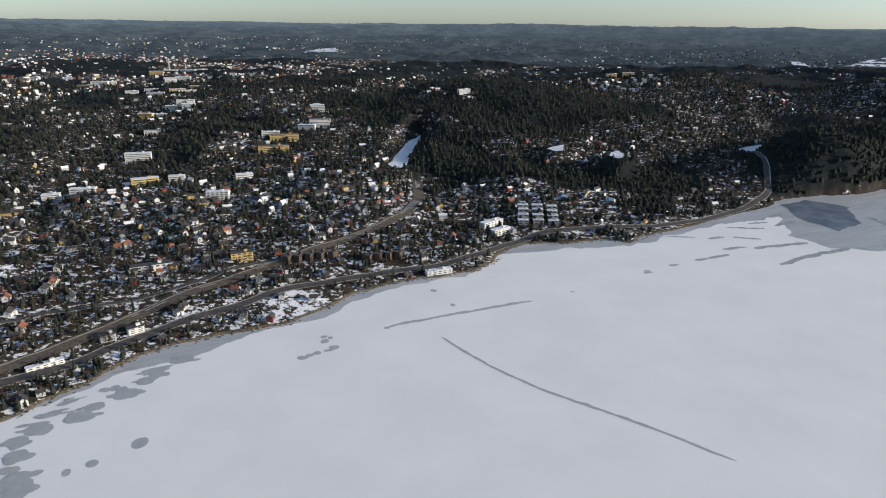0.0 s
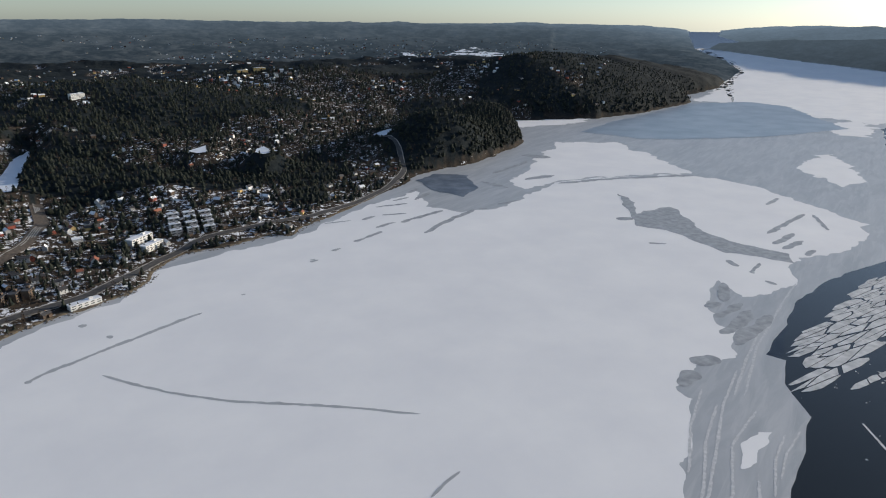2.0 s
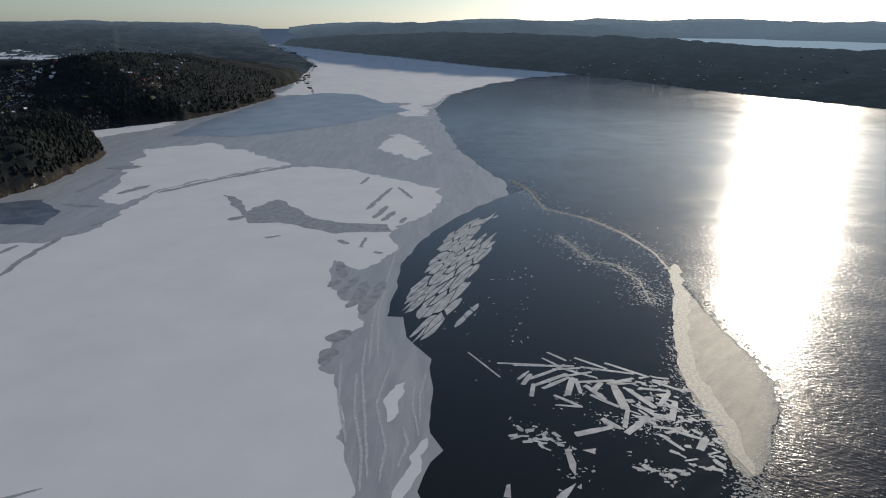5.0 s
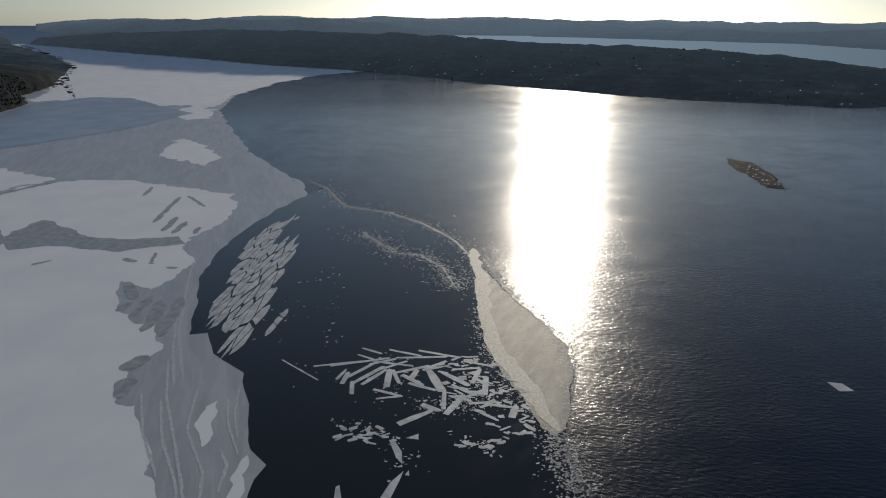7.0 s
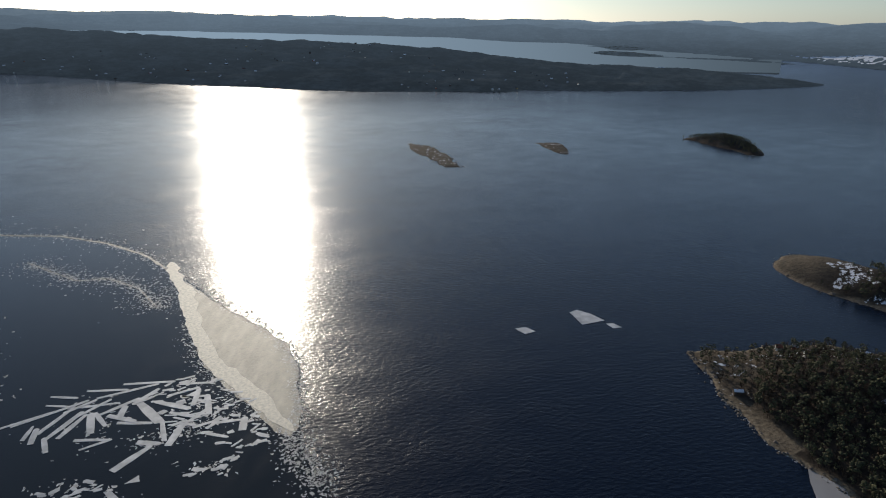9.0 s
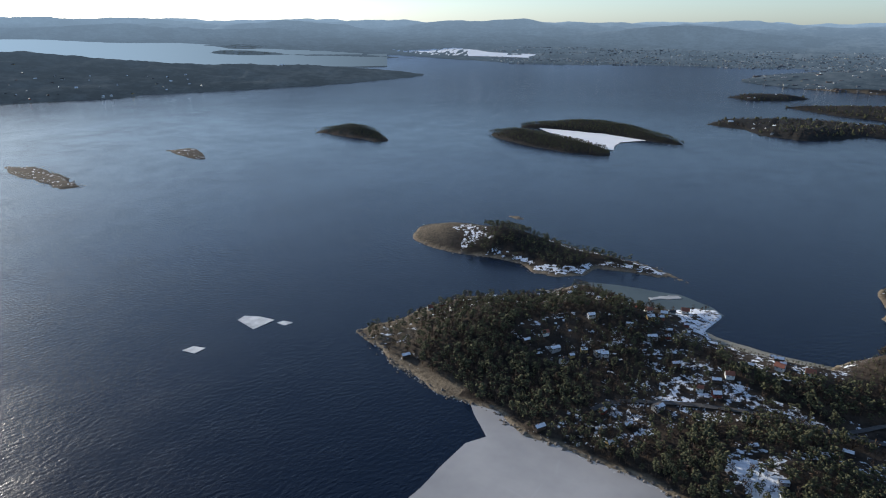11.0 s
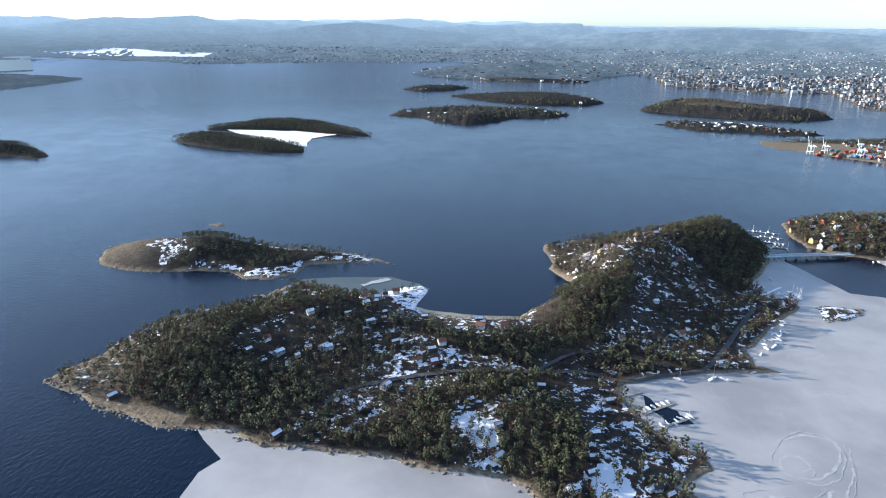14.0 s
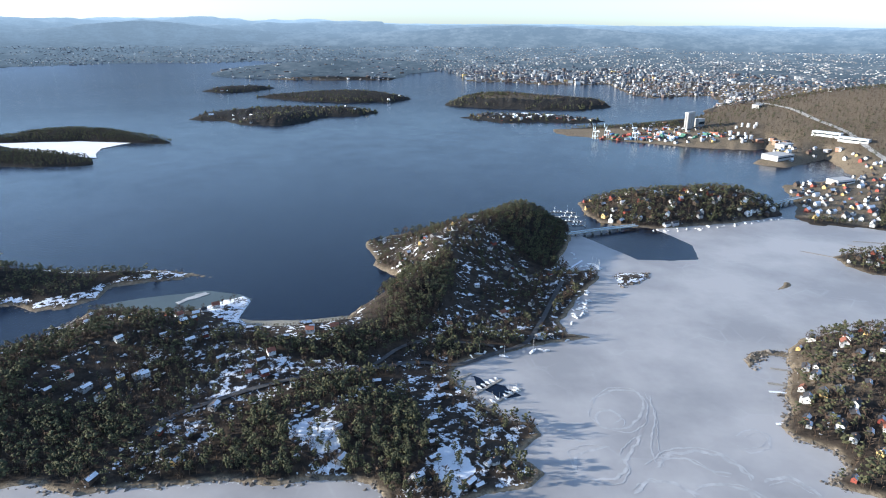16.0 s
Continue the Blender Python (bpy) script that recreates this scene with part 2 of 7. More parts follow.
STONE = plain("shore_stone", (0.06, 0.05, 0.042), (0.22, 0.19, 0.16), 0.85, size=0.5, islands=True, gloss=0.15)

SLUSH_BRIGHT_ICE = plain("pale_slush", (0.46, 0.42, 0.32), (0.74, 0.67, 0.53), 0.6, size=0.35)

# ---- the lie of the land ----
# Beyond FAR metres the country is drawn in towards the eye, so that all of it lies within the lens's reach.
FAR = 2480.0


def reach(v):
    """Points of the plan (n x 3), drawn in beyond FAR along the lines of sight from above the plan's middle."""
    v = np.asarray(v, float).reshape(-1, 3).copy()
    r = np.maximum(np.hypot(v[:, 0], v[:, 1]), 1e-6)
    turn = np.degrees(np.arctan2(v[:, 0], v[:, 1]))
    lit = np.clip((turn - 70) / 6, 0, 1) * np.clip((125 - turn) / 6, 0, 1)
    far = 2 * FAR - FAR * FAR / np.maximum(r, FAR)
    far = far + (4990 - far) * 0.85 * np.clip((r - 15500) / 600, 0, 1) * lit
    k = np.where(r > FAR, far / r, 1.0)
    v[:, 0] *= k
    v[:, 1] *= k
    v[:, 2] = H + (v[:, 2] - H) * k
    return v


def shrink(x, y):
    r = math.hypot(x, y)
    return (2 * FAR - FAR * FAR / r) / r if r > FAR else 1.0


def value_noise(x, y, seed=0):
    ix, iy = np.floor(x).astype(np.int64), np.floor(y).astype(np.int64)
    fx, fy = x - ix, y - iy
    fx, fy = fx * fx * (3 - 2 * fx), fy * fy * (3 - 2 * fy)

    def lattice(a, b):
        h = (a * 374761393 + b * 668265263 + seed * 1442695041) & 0xFFFFFFFF
        h = ((h ^ (h >> 13)) * 1274126177) & 0xFFFFFFFF
        return ((h ^ (h >> 16)) & 0xFFFF) / 65535.0 * 2 - 1

    a = lattice(ix, iy) * (1 - fx) + lattice(ix + 1, iy) * fx
    b = lattice(ix, iy + 1) * (1 - fx) + lattice(ix + 1, iy + 1) * fx
    return a * (1 - fy) + b * fy


def fbm(x, y, size, octaves=4, seed=0):
    out, a = 0.0, 0.55
    for k in range(octaves):
        out = out + a * value_noise(x / size + 17.3 * k, y / size - 9.1 * k, seed + k)
        a, size = a * 0.5, size * 0.5
    return out


def signed_distance(x, y, poly):
    """Metres inside (positive) or outside (negative) of a closed outline."""
    d2, inside = np.full(x.shape, 1e18), np.zeros(x.shape, bool)
    for (ax, ay), (bx, by) in zip(poly, poly[1:] + poly[:1]):
        ex, ey = bx - ax, by - ay
        wx, wy = x - ax, y - ay
        t = np.clip((wx * ex + wy * ey) / max(ex * ex + ey * ey, 1e-9), 0, 1)
        d2 = np.minimum(d2, (wx - t * ex) ** 2 + (wy - t * ey) ** 2)
        if ay != by:
            inside ^= ((ay > y) != (by > y)) & (x < (bx - ax) * (y - ay) / (by - ay) + ax)
    return np.where(inside, 1, -1) * np.sqrt(d2)


MAINLAND = [
    (-345, 437), (-330, 458), (-307, 492), (-301, 515), (-282, 547), (-263, 566), (-230, 583), (-196, 602), (-164, 614), (-135, 650),
    (-115, 676), (-92, 705), (-61, 732), (-13, 754), (44, 779), (72, 811), (87, 857), (123, 890), (181, 892), (243, 913),
    (273, 900), (339, 952), (405, 990), (483, 1047), (558, 1096), (634, 1169), (729, 1201), (813, 1219), (940, 1290), (1066, 1364),
    (1116, 1444), (1210, 1660), (1300, 1725), (1455, 1680), (1575, 1640), (1835, 1670), (2265, 1805), (2430, 1995), (2880, 2165), (4130, 2925),
    (5260, 3880), (7300, 5860),
]
# azimuth, and the distance and height of the ridge there, and the distance of its far shore
RIDGE = [
    (50, 10500, 20, 14000), (54, 9800, 90, 13500), (58, 9400, 150, 13000), (66, 8600, 188, 12500), (77, 7000, 180, 11500), (84, 6300, 168, 9500), (88, 5800, 150, 7200), (94, 5400, 140, 6500), (101, 5000, 138, 6000),
    (107, 4700, 121, 5600), (113.5, 4500, 96, 5200), (117, 4250, 72, 4900), (122, 4150, 55, 4700), (126, 4150, 51, 4600), (131, 4150, 42, 4500), (136, 4150, 22, 4400), (140, 4000, 4, 4100),
]
PENINSULA = [
    (7800, 6100), (6900, 4940), (5980, 3780), (5360, 2800), (4520, 1720), (4140, 985), (4195, 1000), (3510, 260), (3145, -215), (2825, -655),
    (2700, -1055), (2955, -600), (2645, -1290), (2715, -1410), (2590, -1840), (2500, -2350), (2510, -2785), (2560, -3070),
]
PENINSULA += [(round(r * math.sin(radians(a))), round(r * math.cos(radians(a)))) for a, _, _, r in RIDGE[:4:-1]] + [(12000, 2800), (11400, 8200)]
NEAR_ISLAND = [
    (439, -421), (405, -410), (366, -393), (331, -386), (299, -380), (269, -384), (248, -389), (225, -379), (209, -374), (185, -379),
    (150, -379), (117, -382), (95, -379), (82, -375), (58, -379), (30, -376), (13, -369), (7, -358), (3, -344), (-31, -344),
    (-64, -357), (-94, -360), (-107, -372), (-99, -385), (-86, -391), (-97, -402), (-113, -418), (-112, -433), (-93, -439), (-82, -456),
    (-68, -478), (-54, -509), (-59, -527), (-73, -539), (-95, -544), (-131, -557), (-168, -570), (-204, -574), (-179, -588), (-177, -615),
    (-192, -628), (-200, -643), (-238, -705), (-263, -741), (-261, -771), (-232, -762), (-222, -794), (-252, -850), (-274, -914), (-267, -973),
    (-195, -999), (-99, -961), (-27, -936), (27, -899), (29, -879), (18, -820), (21, -798), (-8, -757), (-18, -743), (-7, -711),
    (32, -665), (43, -651), (47, -630), (77, -621), (112, -624), (148, -630), (161, -645), (157, -694), (169, -707), (186, -699),
    (206, -677), (250, -664), (300, -685), (324, -675), (333, -649), (342, -618), (373, -594), (406, -563), (417, -531), (423, -496),
    (426, -463), (435, -439),
]
MEADOW_ISLAND = [
    (606, -701), (577, -680), (538, -673), (488, -678), (450, -691), (415, -695), (388, -676), (357, -683), (331, -707), (333, -730),
    (328, -744), (291, -759), (255, -765), (246, -774), (213, -767), (263, -790), (298, -800), (346, -798), (386, -796), (434, -809),
    (486, -811), (536, -807), (580, -794), (611, -763), (622, -733),
]
TWIN_SOUTH = [
    (1060, -1548), (987, -1496), (856, -1453), (744, -1433), (640, -1455), (672, -1531), (754, -1579), (826, -1598), (933, -1620), (1011, -1612),
]
TWIN_NORTH = [
    (1065, -1730), (1035, -1800), (965, -1875), (890, -1915), (755, -1900), (637, -1814), (557, -1750), (571, -1717), (656, -1728), (801, -1756),
    (976, -1728), (1027, -1696),
]
ROUND_ISLAND = [
    (1451, -1232), (1449, -1314), (1404, -1369), (1316, -1361), (1181, -1276), (1196, -1233), (1267, -1250), (1354, -1243),
]
SKERRY_LONG = [
    (1592, -494), (1538, -537), (1411, -535), (1275, -516), (1284, -487), (1385, -484), (1479, -473),
]
SKERRY_SMALL = [
    (1489, -818), (1490, -873), (1411, -861), (1326, -818), (1360, -800), (1427, -805),
]
SKERRY_FAR = [
    (552, -873), (535, -882), (515, -874), (526, -864),
]
FAR_ISLAND_A = [
    (825, -3055), (775, -3250), (645, -3315), (515, -3225), (595, -3060), (710, -2975),
]
FAR_ISLAND_B = [
    (565, -2835), (345, -2965), (170, -3010), (15, -2930), (-110, -2740), (-30, -2640), (145, -2620), (330, -2670),
]
FAR_ISLAND_C = [
    (630, -2150), (620, -2325), (515, -2415), (375, -2485), (260, -2445), (135, -2440), (10, -2325), (85, -2235), (195, -2210), (245, -2115),
    (320, -2020), (430, -2035), (510, -2120),
]
FAR_ISLAND_D = [
    (-215, -2540), (-325, -2775), (-505, -2925), (-655, -2775), (-785, -2695), (-885, -2630), (-865, -2470), (-715, -2375), (-550, -2380), (-370, -2445),
]
FAR_ISLAND_E = [
    (-245, -2190), (-345, -2280), (-485, -2245), (-600, -2205), (-680, -2130), (-780, -2095), (-625, -2050), (-485, -2075), (-370, -2070),
]
STRAIT_ISLE_A = [
    (5810, -3690), (6115, -4065), (5700, -4210), (5150, -4110), (5040, -3725), (5380, -3580),
]
STRAIT_ISLE_B = [
    (7085, -4665), (7380, -5170), (6530, -5030), (6175, -4480), (6485, -4385),
]
STRAIT_ISLE_C = [
    (10315, -4760), (10975, -5295), (9455, -4775), (8970, -4280),
]
BLUE_ICE = [
    (1565, 1550), (1895, 1660), (2230, 1780), (2495, 1715), (2490, 1525), (2265, 1290), (2115, 1090), (1735, 1120), (1540, 1190), (1395, 1265),
    (1330, 1440),
]
CITY_CAPE = [
    (1005, -3905), (955, -4500), (750, -4955), (310, -5320), (-125, -5245), (-355, -4735), (-240, -4185), (-65, -3720), (210, -3680), (540, -3785),
    (805, -3790),
]
CITY = [
    (15860, 1180), (13520, -1680), (10860, -4180), (8740, -4240), (8320, -4900), (7220, -4580), (5180, -4720), (3795, -4450), (5380, -3660), (4760, -4500),
    (4400, -4800), (3655, -4650), (2710, -4450), (2355, -4705), (2365, -4700), (1900, -5095), (1230, -5168), (1048, -5395), (900, -5330), (820, -5230), (950, -4800), (1040, -4534), (1045, -4200), (1030, -3990), (880, -3850), (772, -3795), (620, -3720), (470, -3670), (335, -3660), (150, -3690), (-30, -3705), (-117, -3931), (-125, -4150), (-240, -4300), (-360, -4420), (-440, -4100), (-445, -3625), (-550, -3560), (-665, -3570), (-794, -3400), (-940, -3440), (-1170, -3440), (-1130, -3150), (-1085, -2800),
    (-1155, -2765), (-1090, -3000), (-1080, -2765),
    (-1285, -2835), (-1455, -2880), (-1355, -2560), (-1165, -2335), (-1085, -2130), (-885, -2005), (-635, -1965), (-500, -1945), (-487, -1839), (-571, -1760),
    (-762, -1640), (-863, -1596), (-943, -1577), (-976, -1608), (-979, -1560), (-837, -1412), (-887, -1361), (-1045, -1456), (-1037, -1404), (-977, -1261),
    (-923, -1238), (-783, -1205), (-752, -1130), (-722, -1051), (-672, -983), (-675, -935), (-726, -926), (-773, -903),
]
HOUSE_ISLAND = [
    (-338, -1090), (-332, -1046), (-337, -975), (-366, -949), (-414, -932), (-483, -943), (-557, -960), (-612, -973), (-661, -997), (-685, -1064),
    (-655, -1105), (-595, -1137), (-486, -1138), (-383, -1119),
]
ICE_ISLET = [
    (-283, -740), (-295, -749), (-327, -747), (-325, -733), (-300, -714), (-280, -706),
]
EAST_ISLE = [
    (-608, -789), (-639, -803), (-711, -823), (-781, -832), (-675, -706), (-631, -720), (-614, -725), (-605, -756),
]
RIGHT_ISLAND = [
    (-372, -516), (-369, -500), (-351, -477), (-335, -459), (-330, -442), (-308, -412), (-309, -397), (-330, -382), (-325, -362), (-301, -348),
    (-310, -341), (-330, -330), (-351, -320), (-392, -339), (-570, -537), (-512, -566), (-460, -570), (-417, -560), (-390, -540),
]
BREAKWATER = [
    (-333, -517), (-347, -531), (-369, -539), (-384, -533), (-380, -524), (-362, -528), (-348, -518), (-331, -503),
]
SKERRY_ICE = [
    (-463, -682), (-486, -708), (-497, -711), (-490, -697), (-473, -687),
]
ICE_EAST = [
    (4115, 1010), (3740, 1165), (3235, 1220), (2725, 1195), (2190, 1035), (1771, 798), (1476, 631), (1290, 486), (1202, 412), (1115, 373),
    (1016, 394), (925, 401), (815, 402), (722, 385), (613, 342), (557, 319), (560, 300), (522, 276), (500, 250), (491, 236),
    (444, 210), (384, 185), (369, 169), (340, 168), (322, 164),
]
ICE_WEST = [
    (276, -388), (258, -373), (233, -353), (241, -337), (240, -315),
]
SNOW_MAIN = [
    (-397, 368), (-362, 424), (-335, 443), (-304, 486), (-295, 507), (-231, 553), (-188, 594), (-127, 638), (-60, 719), (44, 767),
    (86, 841), (177, 872), (269, 885), (396, 965), (470, 1014), (490, 1010), (577, 1055), (534, 942), (568, 885), (626, 875),
    (736, 922), (839, 977), (1009, 950), (1148, 888), (1169, 735), (1120, 599), (1100, 511), (1013, 463), (923, 449), (842, 464),
    (803, 455), (777, 426), (737, 411), (691, 414), (659, 419), (680, 465), (598, 422), (565, 360), (519, 333), (480, 343),
    (438, 320), (412, 288), (358, 248), (292, 204),
]
SNOW_LOBE = [
    (764, 1023), (915, 1138), (1155, 1337), (1279, 1246), (1226, 1057), (1158, 896), (1017, 958), (860, 983), (747, 967),
]
SNOW_ARM = [
    (2320, 1850), (2825, 2120), (4080, 2880), (5260, 3880), (7680, 6180), (6900, 4940), (4465, 1700), (4100, 975), (3750, 1155), (3245, 1210),
    (2705, 1185), (2285, 1095), (2310, 1190), (2265, 1315), (2475, 1535),
]
SNOW_ARM_SOUTH = [
    (2085, 1185), (2325, 1175), (2210, 1060), (1995, 975), (1960, 1045),
]
SNOW_TRIANGLE = [
    (1407, 831), (1643, 891), (1529, 770), (1428, 683), (1330, 673),
]
SNOW_SHORE = [
    (1240, 1730), (1465, 1690), (1575, 1640), (1455, 1570), (1245, 1595),
]
SNOW_PATCH = [
    (386, 222), (415, 237), (439, 244), (444, 238), (405, 218), (392, 218),
]
SNOW_TIP = [
    (312, 182), (340, 191), (376, 184), (370, 176), (348, 177), (313, 174),
]
GREY_LAGOON = [
    (611, 1122), (673, 1157), (724, 1116), (681, 1013), (624, 969), (597, 1033),
]
GREY_TONGUE = [
    (890, 851), (878, 798), (816, 735), (904, 738), (897, 715), (835, 619), (829, 553), (851, 484), (822, 461), (779, 534),
    (790, 644), (767, 684),
]
WOOD_WEST = [
    (377, -441), (367, -488), (340, -532), (300, -562), (254, -587), (208, -597), (221, -566), (279, -533), (295, -504), (296, -476),
    (269, -466), (237, -468), (206, -469), (183, -437), (196, -408), (213, -385), (239, -374), (288, -376), (328, -391),
]
WOOD_RIDGE = [
    (35, -589), (15, -650), (-41, -729), (-75, -755), (-78, -667), (-31, -588), (-10, -541), (20, -518), (61, -529), (116, -537),
    (164, -553), (164, -573), (98, -558), (59, -553),
]
WOOD_DOME = [
    (-132, -902), (-186, -954), (-247, -981), (-263, -914), (-238, -815), (-193, -757), (-170, -813), (-145, -831),
]
WOOD_SHORE = [
    (205, -368), (167, -381), (134, -412), (114, -461), (82, -467), (76, -411), (66, -375), (92, -368), (130, -371), (179, -367),
]
WOOD_SOUTH = [
    (46, -447), (21, -477), (-12, -474), (-29, -429), (-22, -381), (-2, -355), (17, -363), (33, -372), (41, -403),
]
WOOD_VALLEY = [
    (110, -465), (67, -496), (-11, -535), (-60, -590), (-136, -568), (-77, -536), (-11, -510), (35, -478), (70, -450),
]
WOOD_HEADLAND = [
    (611, 1361), (791, 1511), (1040, 1730), (1090, 1620), (983, 1258), (865, 1189), (732, 1140), (646, 1131), (622, 1183),
]
WOOD_BEHIND = [
    (-55, 1514), (124, 1447), (236, 1229), (495, 1352), (518, 1191), (417, 1127), (216, 1116), (91, 1158), (-20, 1090), (-47, 1160),
]
WOOD_FAR = [
    (876, 1376), (1245, 1895), (2515, 3140), (5240, 4880), (5020, 4060), (3255, 2310), (1820, 1465), (1235, 1300), (983, 1315),
]
WOOD_GORGE = [
    (-995, 2925), (-745, 2445), (-511, 1566), (-481, 1214), (-564, 1209), (-606, 1586), (-755, 2160),
]
WOOD_HILL = [
    (-565, 2355), (-455, 3805), (-110, 5530), (780, 6060), (720, 4385), (100, 3200), (-185, 2660), (-325, 2085),
]
CLEARING = [
    (77, -425), (63, -437), (44, -420), (41, -402), (57, -396),
]
CLEARING_SOUTH = [
    (-33, -399), (-50, -412), (-59, -376), (-43, -356), (-30, -371),
]
CLEARING_MID = [
    (28, -537), (-32, -553), (-66, -533), (-60, -511), (-11, -508), (19, -518),
]
SHELF = [
    (396, -677), (396, -696), (363, -713), (340, -728), (333, -744), (320, -736), (323, -703), (354, -679),
]
KNOLL_SNOW = [
    (545, -728), (534, -753), (502, -750), (470, -719), (490, -698), (507, -683), (517, -710),
]
CAPE_SNOW = [
    (301, -791), (268, -783), (236, -765), (252, -758), (281, -774),
]
LAKE_CREEK = [
    (-102, 1219), (-93, 1333), (-76, 1470), (-44, 1583), (-52, 1428), (-65, 1287), (-66, 1190), (-85, 1184),
]
LAKE_WIDE = [
    (2440, 4135), (2930, 4745), (3840, 5840), (3420, 4980), (3110, 4230), (2660, 3515), (2355, 3250), (2615, 3865), (2420, 3845),
]
LAKE_STRIP = [
    (2495, 4840), (2520, 4735), (2325, 4245), (2110, 3855), (2215, 4190),
]
FIELD_SNOW = [
    (-1010, 4940), (-1000, 5490), (-920, 5770), (-790, 5105), (-820, 4385),
]
FIELD_EDGE = [
    (640, 1390), (700, 1448), (742, 1466), (693, 1393), (638, 1357),
]
FIELD_DARK = [
    (323, 1256), (360, 1312), (366, 1247), (333, 1229),
]
FIELD_WOOD = [
    (217, 1328), (259, 1371), (249, 1299), (226, 1298),
]
BAY_FROZEN = [
    (5400, -5720), (4800, -5480), (5100, -6700), (3960, -5860), (3400, -5840), (3140, -5220), (3920, -4980), (4240, -5000),
]
TWIN_ICE = [
    (997, -1734), (801, -1756), (656, -1728), (700, -1652), (664, -1532), (692, -1542), (758, -1587), (875, -1632),
]
MARINA_POOL = [
    (-57, -517), (-75, -513), (-87, -499), (-97, -495), (-111, -483), (-117, -476), (-113, -467), (-98, -470), (-84, -467), (-75, -477),
    (-68, -493),
]
ROAD_SHORE = [
    (-390, 466), (-372, 482), (-350, 501), (-328, 524), (-312, 555), (-290, 579), (-262, 611), (-220, 645), (-181, 690), (-122, 726),
    (-56, 764), (0, 782), (54, 832), (88, 871), (152, 926), (234, 949), (346, 977), (433, 1018), (531, 1092), (609, 1174),
    (642, 1266), (654, 1400),
]
RAILWAY = [
    (-397, 480), (-382, 501), (-361, 533), (-338, 569), (-310, 616), (-280, 662), (-237, 705), (-197, 758), (-137, 828), (-89, 885),
    (-56, 943), (-36, 1035), (-44, 1160),
]
ROAD_UPPER = [
    (-447, 555), (-425, 571), (-390, 606), (-346, 633), (-299, 667), (-254, 720), (-198, 768), (-134, 813),
]
ROAD_VILLAGE = [
    (184, -423), (175, -451), (149, -464), (115, -484), (68, -503), (19, -516), (-21, -534), (-61, -525), (-92, -546), (-135, -564),
    (-161, -616), (-181, -660), (-214, -727),
]
ROAD_RIDGE = [
    (19, -519), (-10, -557), (-37, -574), (-74, -568), (-109, -558),
]
FLOE_FIELD = [
    (583, 322), (643, 338), (660, 330), (702, 349), (781, 365), (851, 378), (879, 372), (926, 381), (953, 364), (989, 331),
    (933, 349), (875, 336), (874, 310), (825, 298), (780, 290), (739, 284), (693, 275), (652, 265), (622, 258), (568, 253),
    (511, 244), (502, 247), (508, 262), (523, 274), (564, 287), (581, 307),
]
FLOE_STRIP = [
    (537, 241), (566, 250), (616, 250), (652, 243), (622, 236), (570, 238),
]
SLUSH = [
    (792, 41), (736, 16), (672, -12), (632, -36), (583, -56), (528, -60), (440, -48), (432, -41), (441, -30), (475, -17),
    (518, 3), (561, 19), (637, 31), (733, 39),
]
SLUSH_TAIL = [
    (1221, 404), (1159, 349), (1048, 288), (1017, 203), (962, 138), (898, 88), (792, 40),
]
SLUSH_ARC = [
    (912, 226), (824, 158), (820, 122), (775, 86), (712, 65),
]
SLUSH_BRIGHT = [
    (857, 55), (752, 36), (660, 27), (580, 15), (526, -5), (486, -22), (455, -33), (436, -42),
]
SLUSH_RIM = [
    (773, 23), (704, -5), (645, -33), (592, -54), (533, -59), (490, -55), (440, -49),
]
LOOSE_NORTH = [
    (724, 253), (708, 234), (747, 224), (678, 194), (615, 199), (566, 167), (546, 187),
]
LOOSE_MID = [
    (431, 135), (426, 111), (413, 82), (418, 100), (419, 123),
]
LOOSE_SOUTH = [
    (421, 44), (413, 21), (405, 4), (410, 17),
]
ROAD_HARBOUR = [
    (-1310, -2310), (-1210, -2050), (-1165, -1880), (-1140, -1665), (-1141, -1517), (-1093, -1319), (-1050, -1154),
]
SLUSH_END = [
    (432, -41), (398, -45), (362, -54),
]
FLOE_BIG = [
    (556, -357), (559, -368), (545, -377), (526, -382), (525, -354),
]
FLOE_SIDE = [
    (519, -379), (517, -387), (506, -390), (507, -380),
]
FLOE_LEFT = [
    (540, -283), (539, -295), (527, -300), (525, -287),
]
FLOE_KNIFE = [
    (409, 86), (408, 81), (396, 74), (382, 71), (389, 77),
]
FLOE_BLADE = [
    (375, 69), (365, 70), (346, 73), (345, 80), (362, 76),
]
FLOE_STUB = [
    (353, 112), (355, 110), (342, 105), (341, 110),
]
BAY_ICE = [
    (324, -668), (318, -694), (267, -711), (213, -725), (174, -713), (156, -698), (186, -676), (218, -648), (261, -657),
]
BEACH_ICE = [
    (167, -631), (147, -626), (122, -624), (85, -625), (45, -633), (47, -615), (106, -602), (143, -607),
]
JETTY_ICE = [
    (240, -692), (229, -707), (215, -720), (210, -716), (224, -700), (236, -687),
]

MAINLAND += [(12000, 9800), (60000, 50000), (0, 90000), (-60000, 60000), (-60000, -3000), (-3000, -600), (-900, -100), (-520, 200)]
CITY = [(60000, 45000), (17000, 13000), (11200, 8000), (12500, 3500)] + CITY + [(-1000, -760), (-3000, -620), (-60000, -3100), (-60000, -80000), (0, -90000), (60000, -60000)]

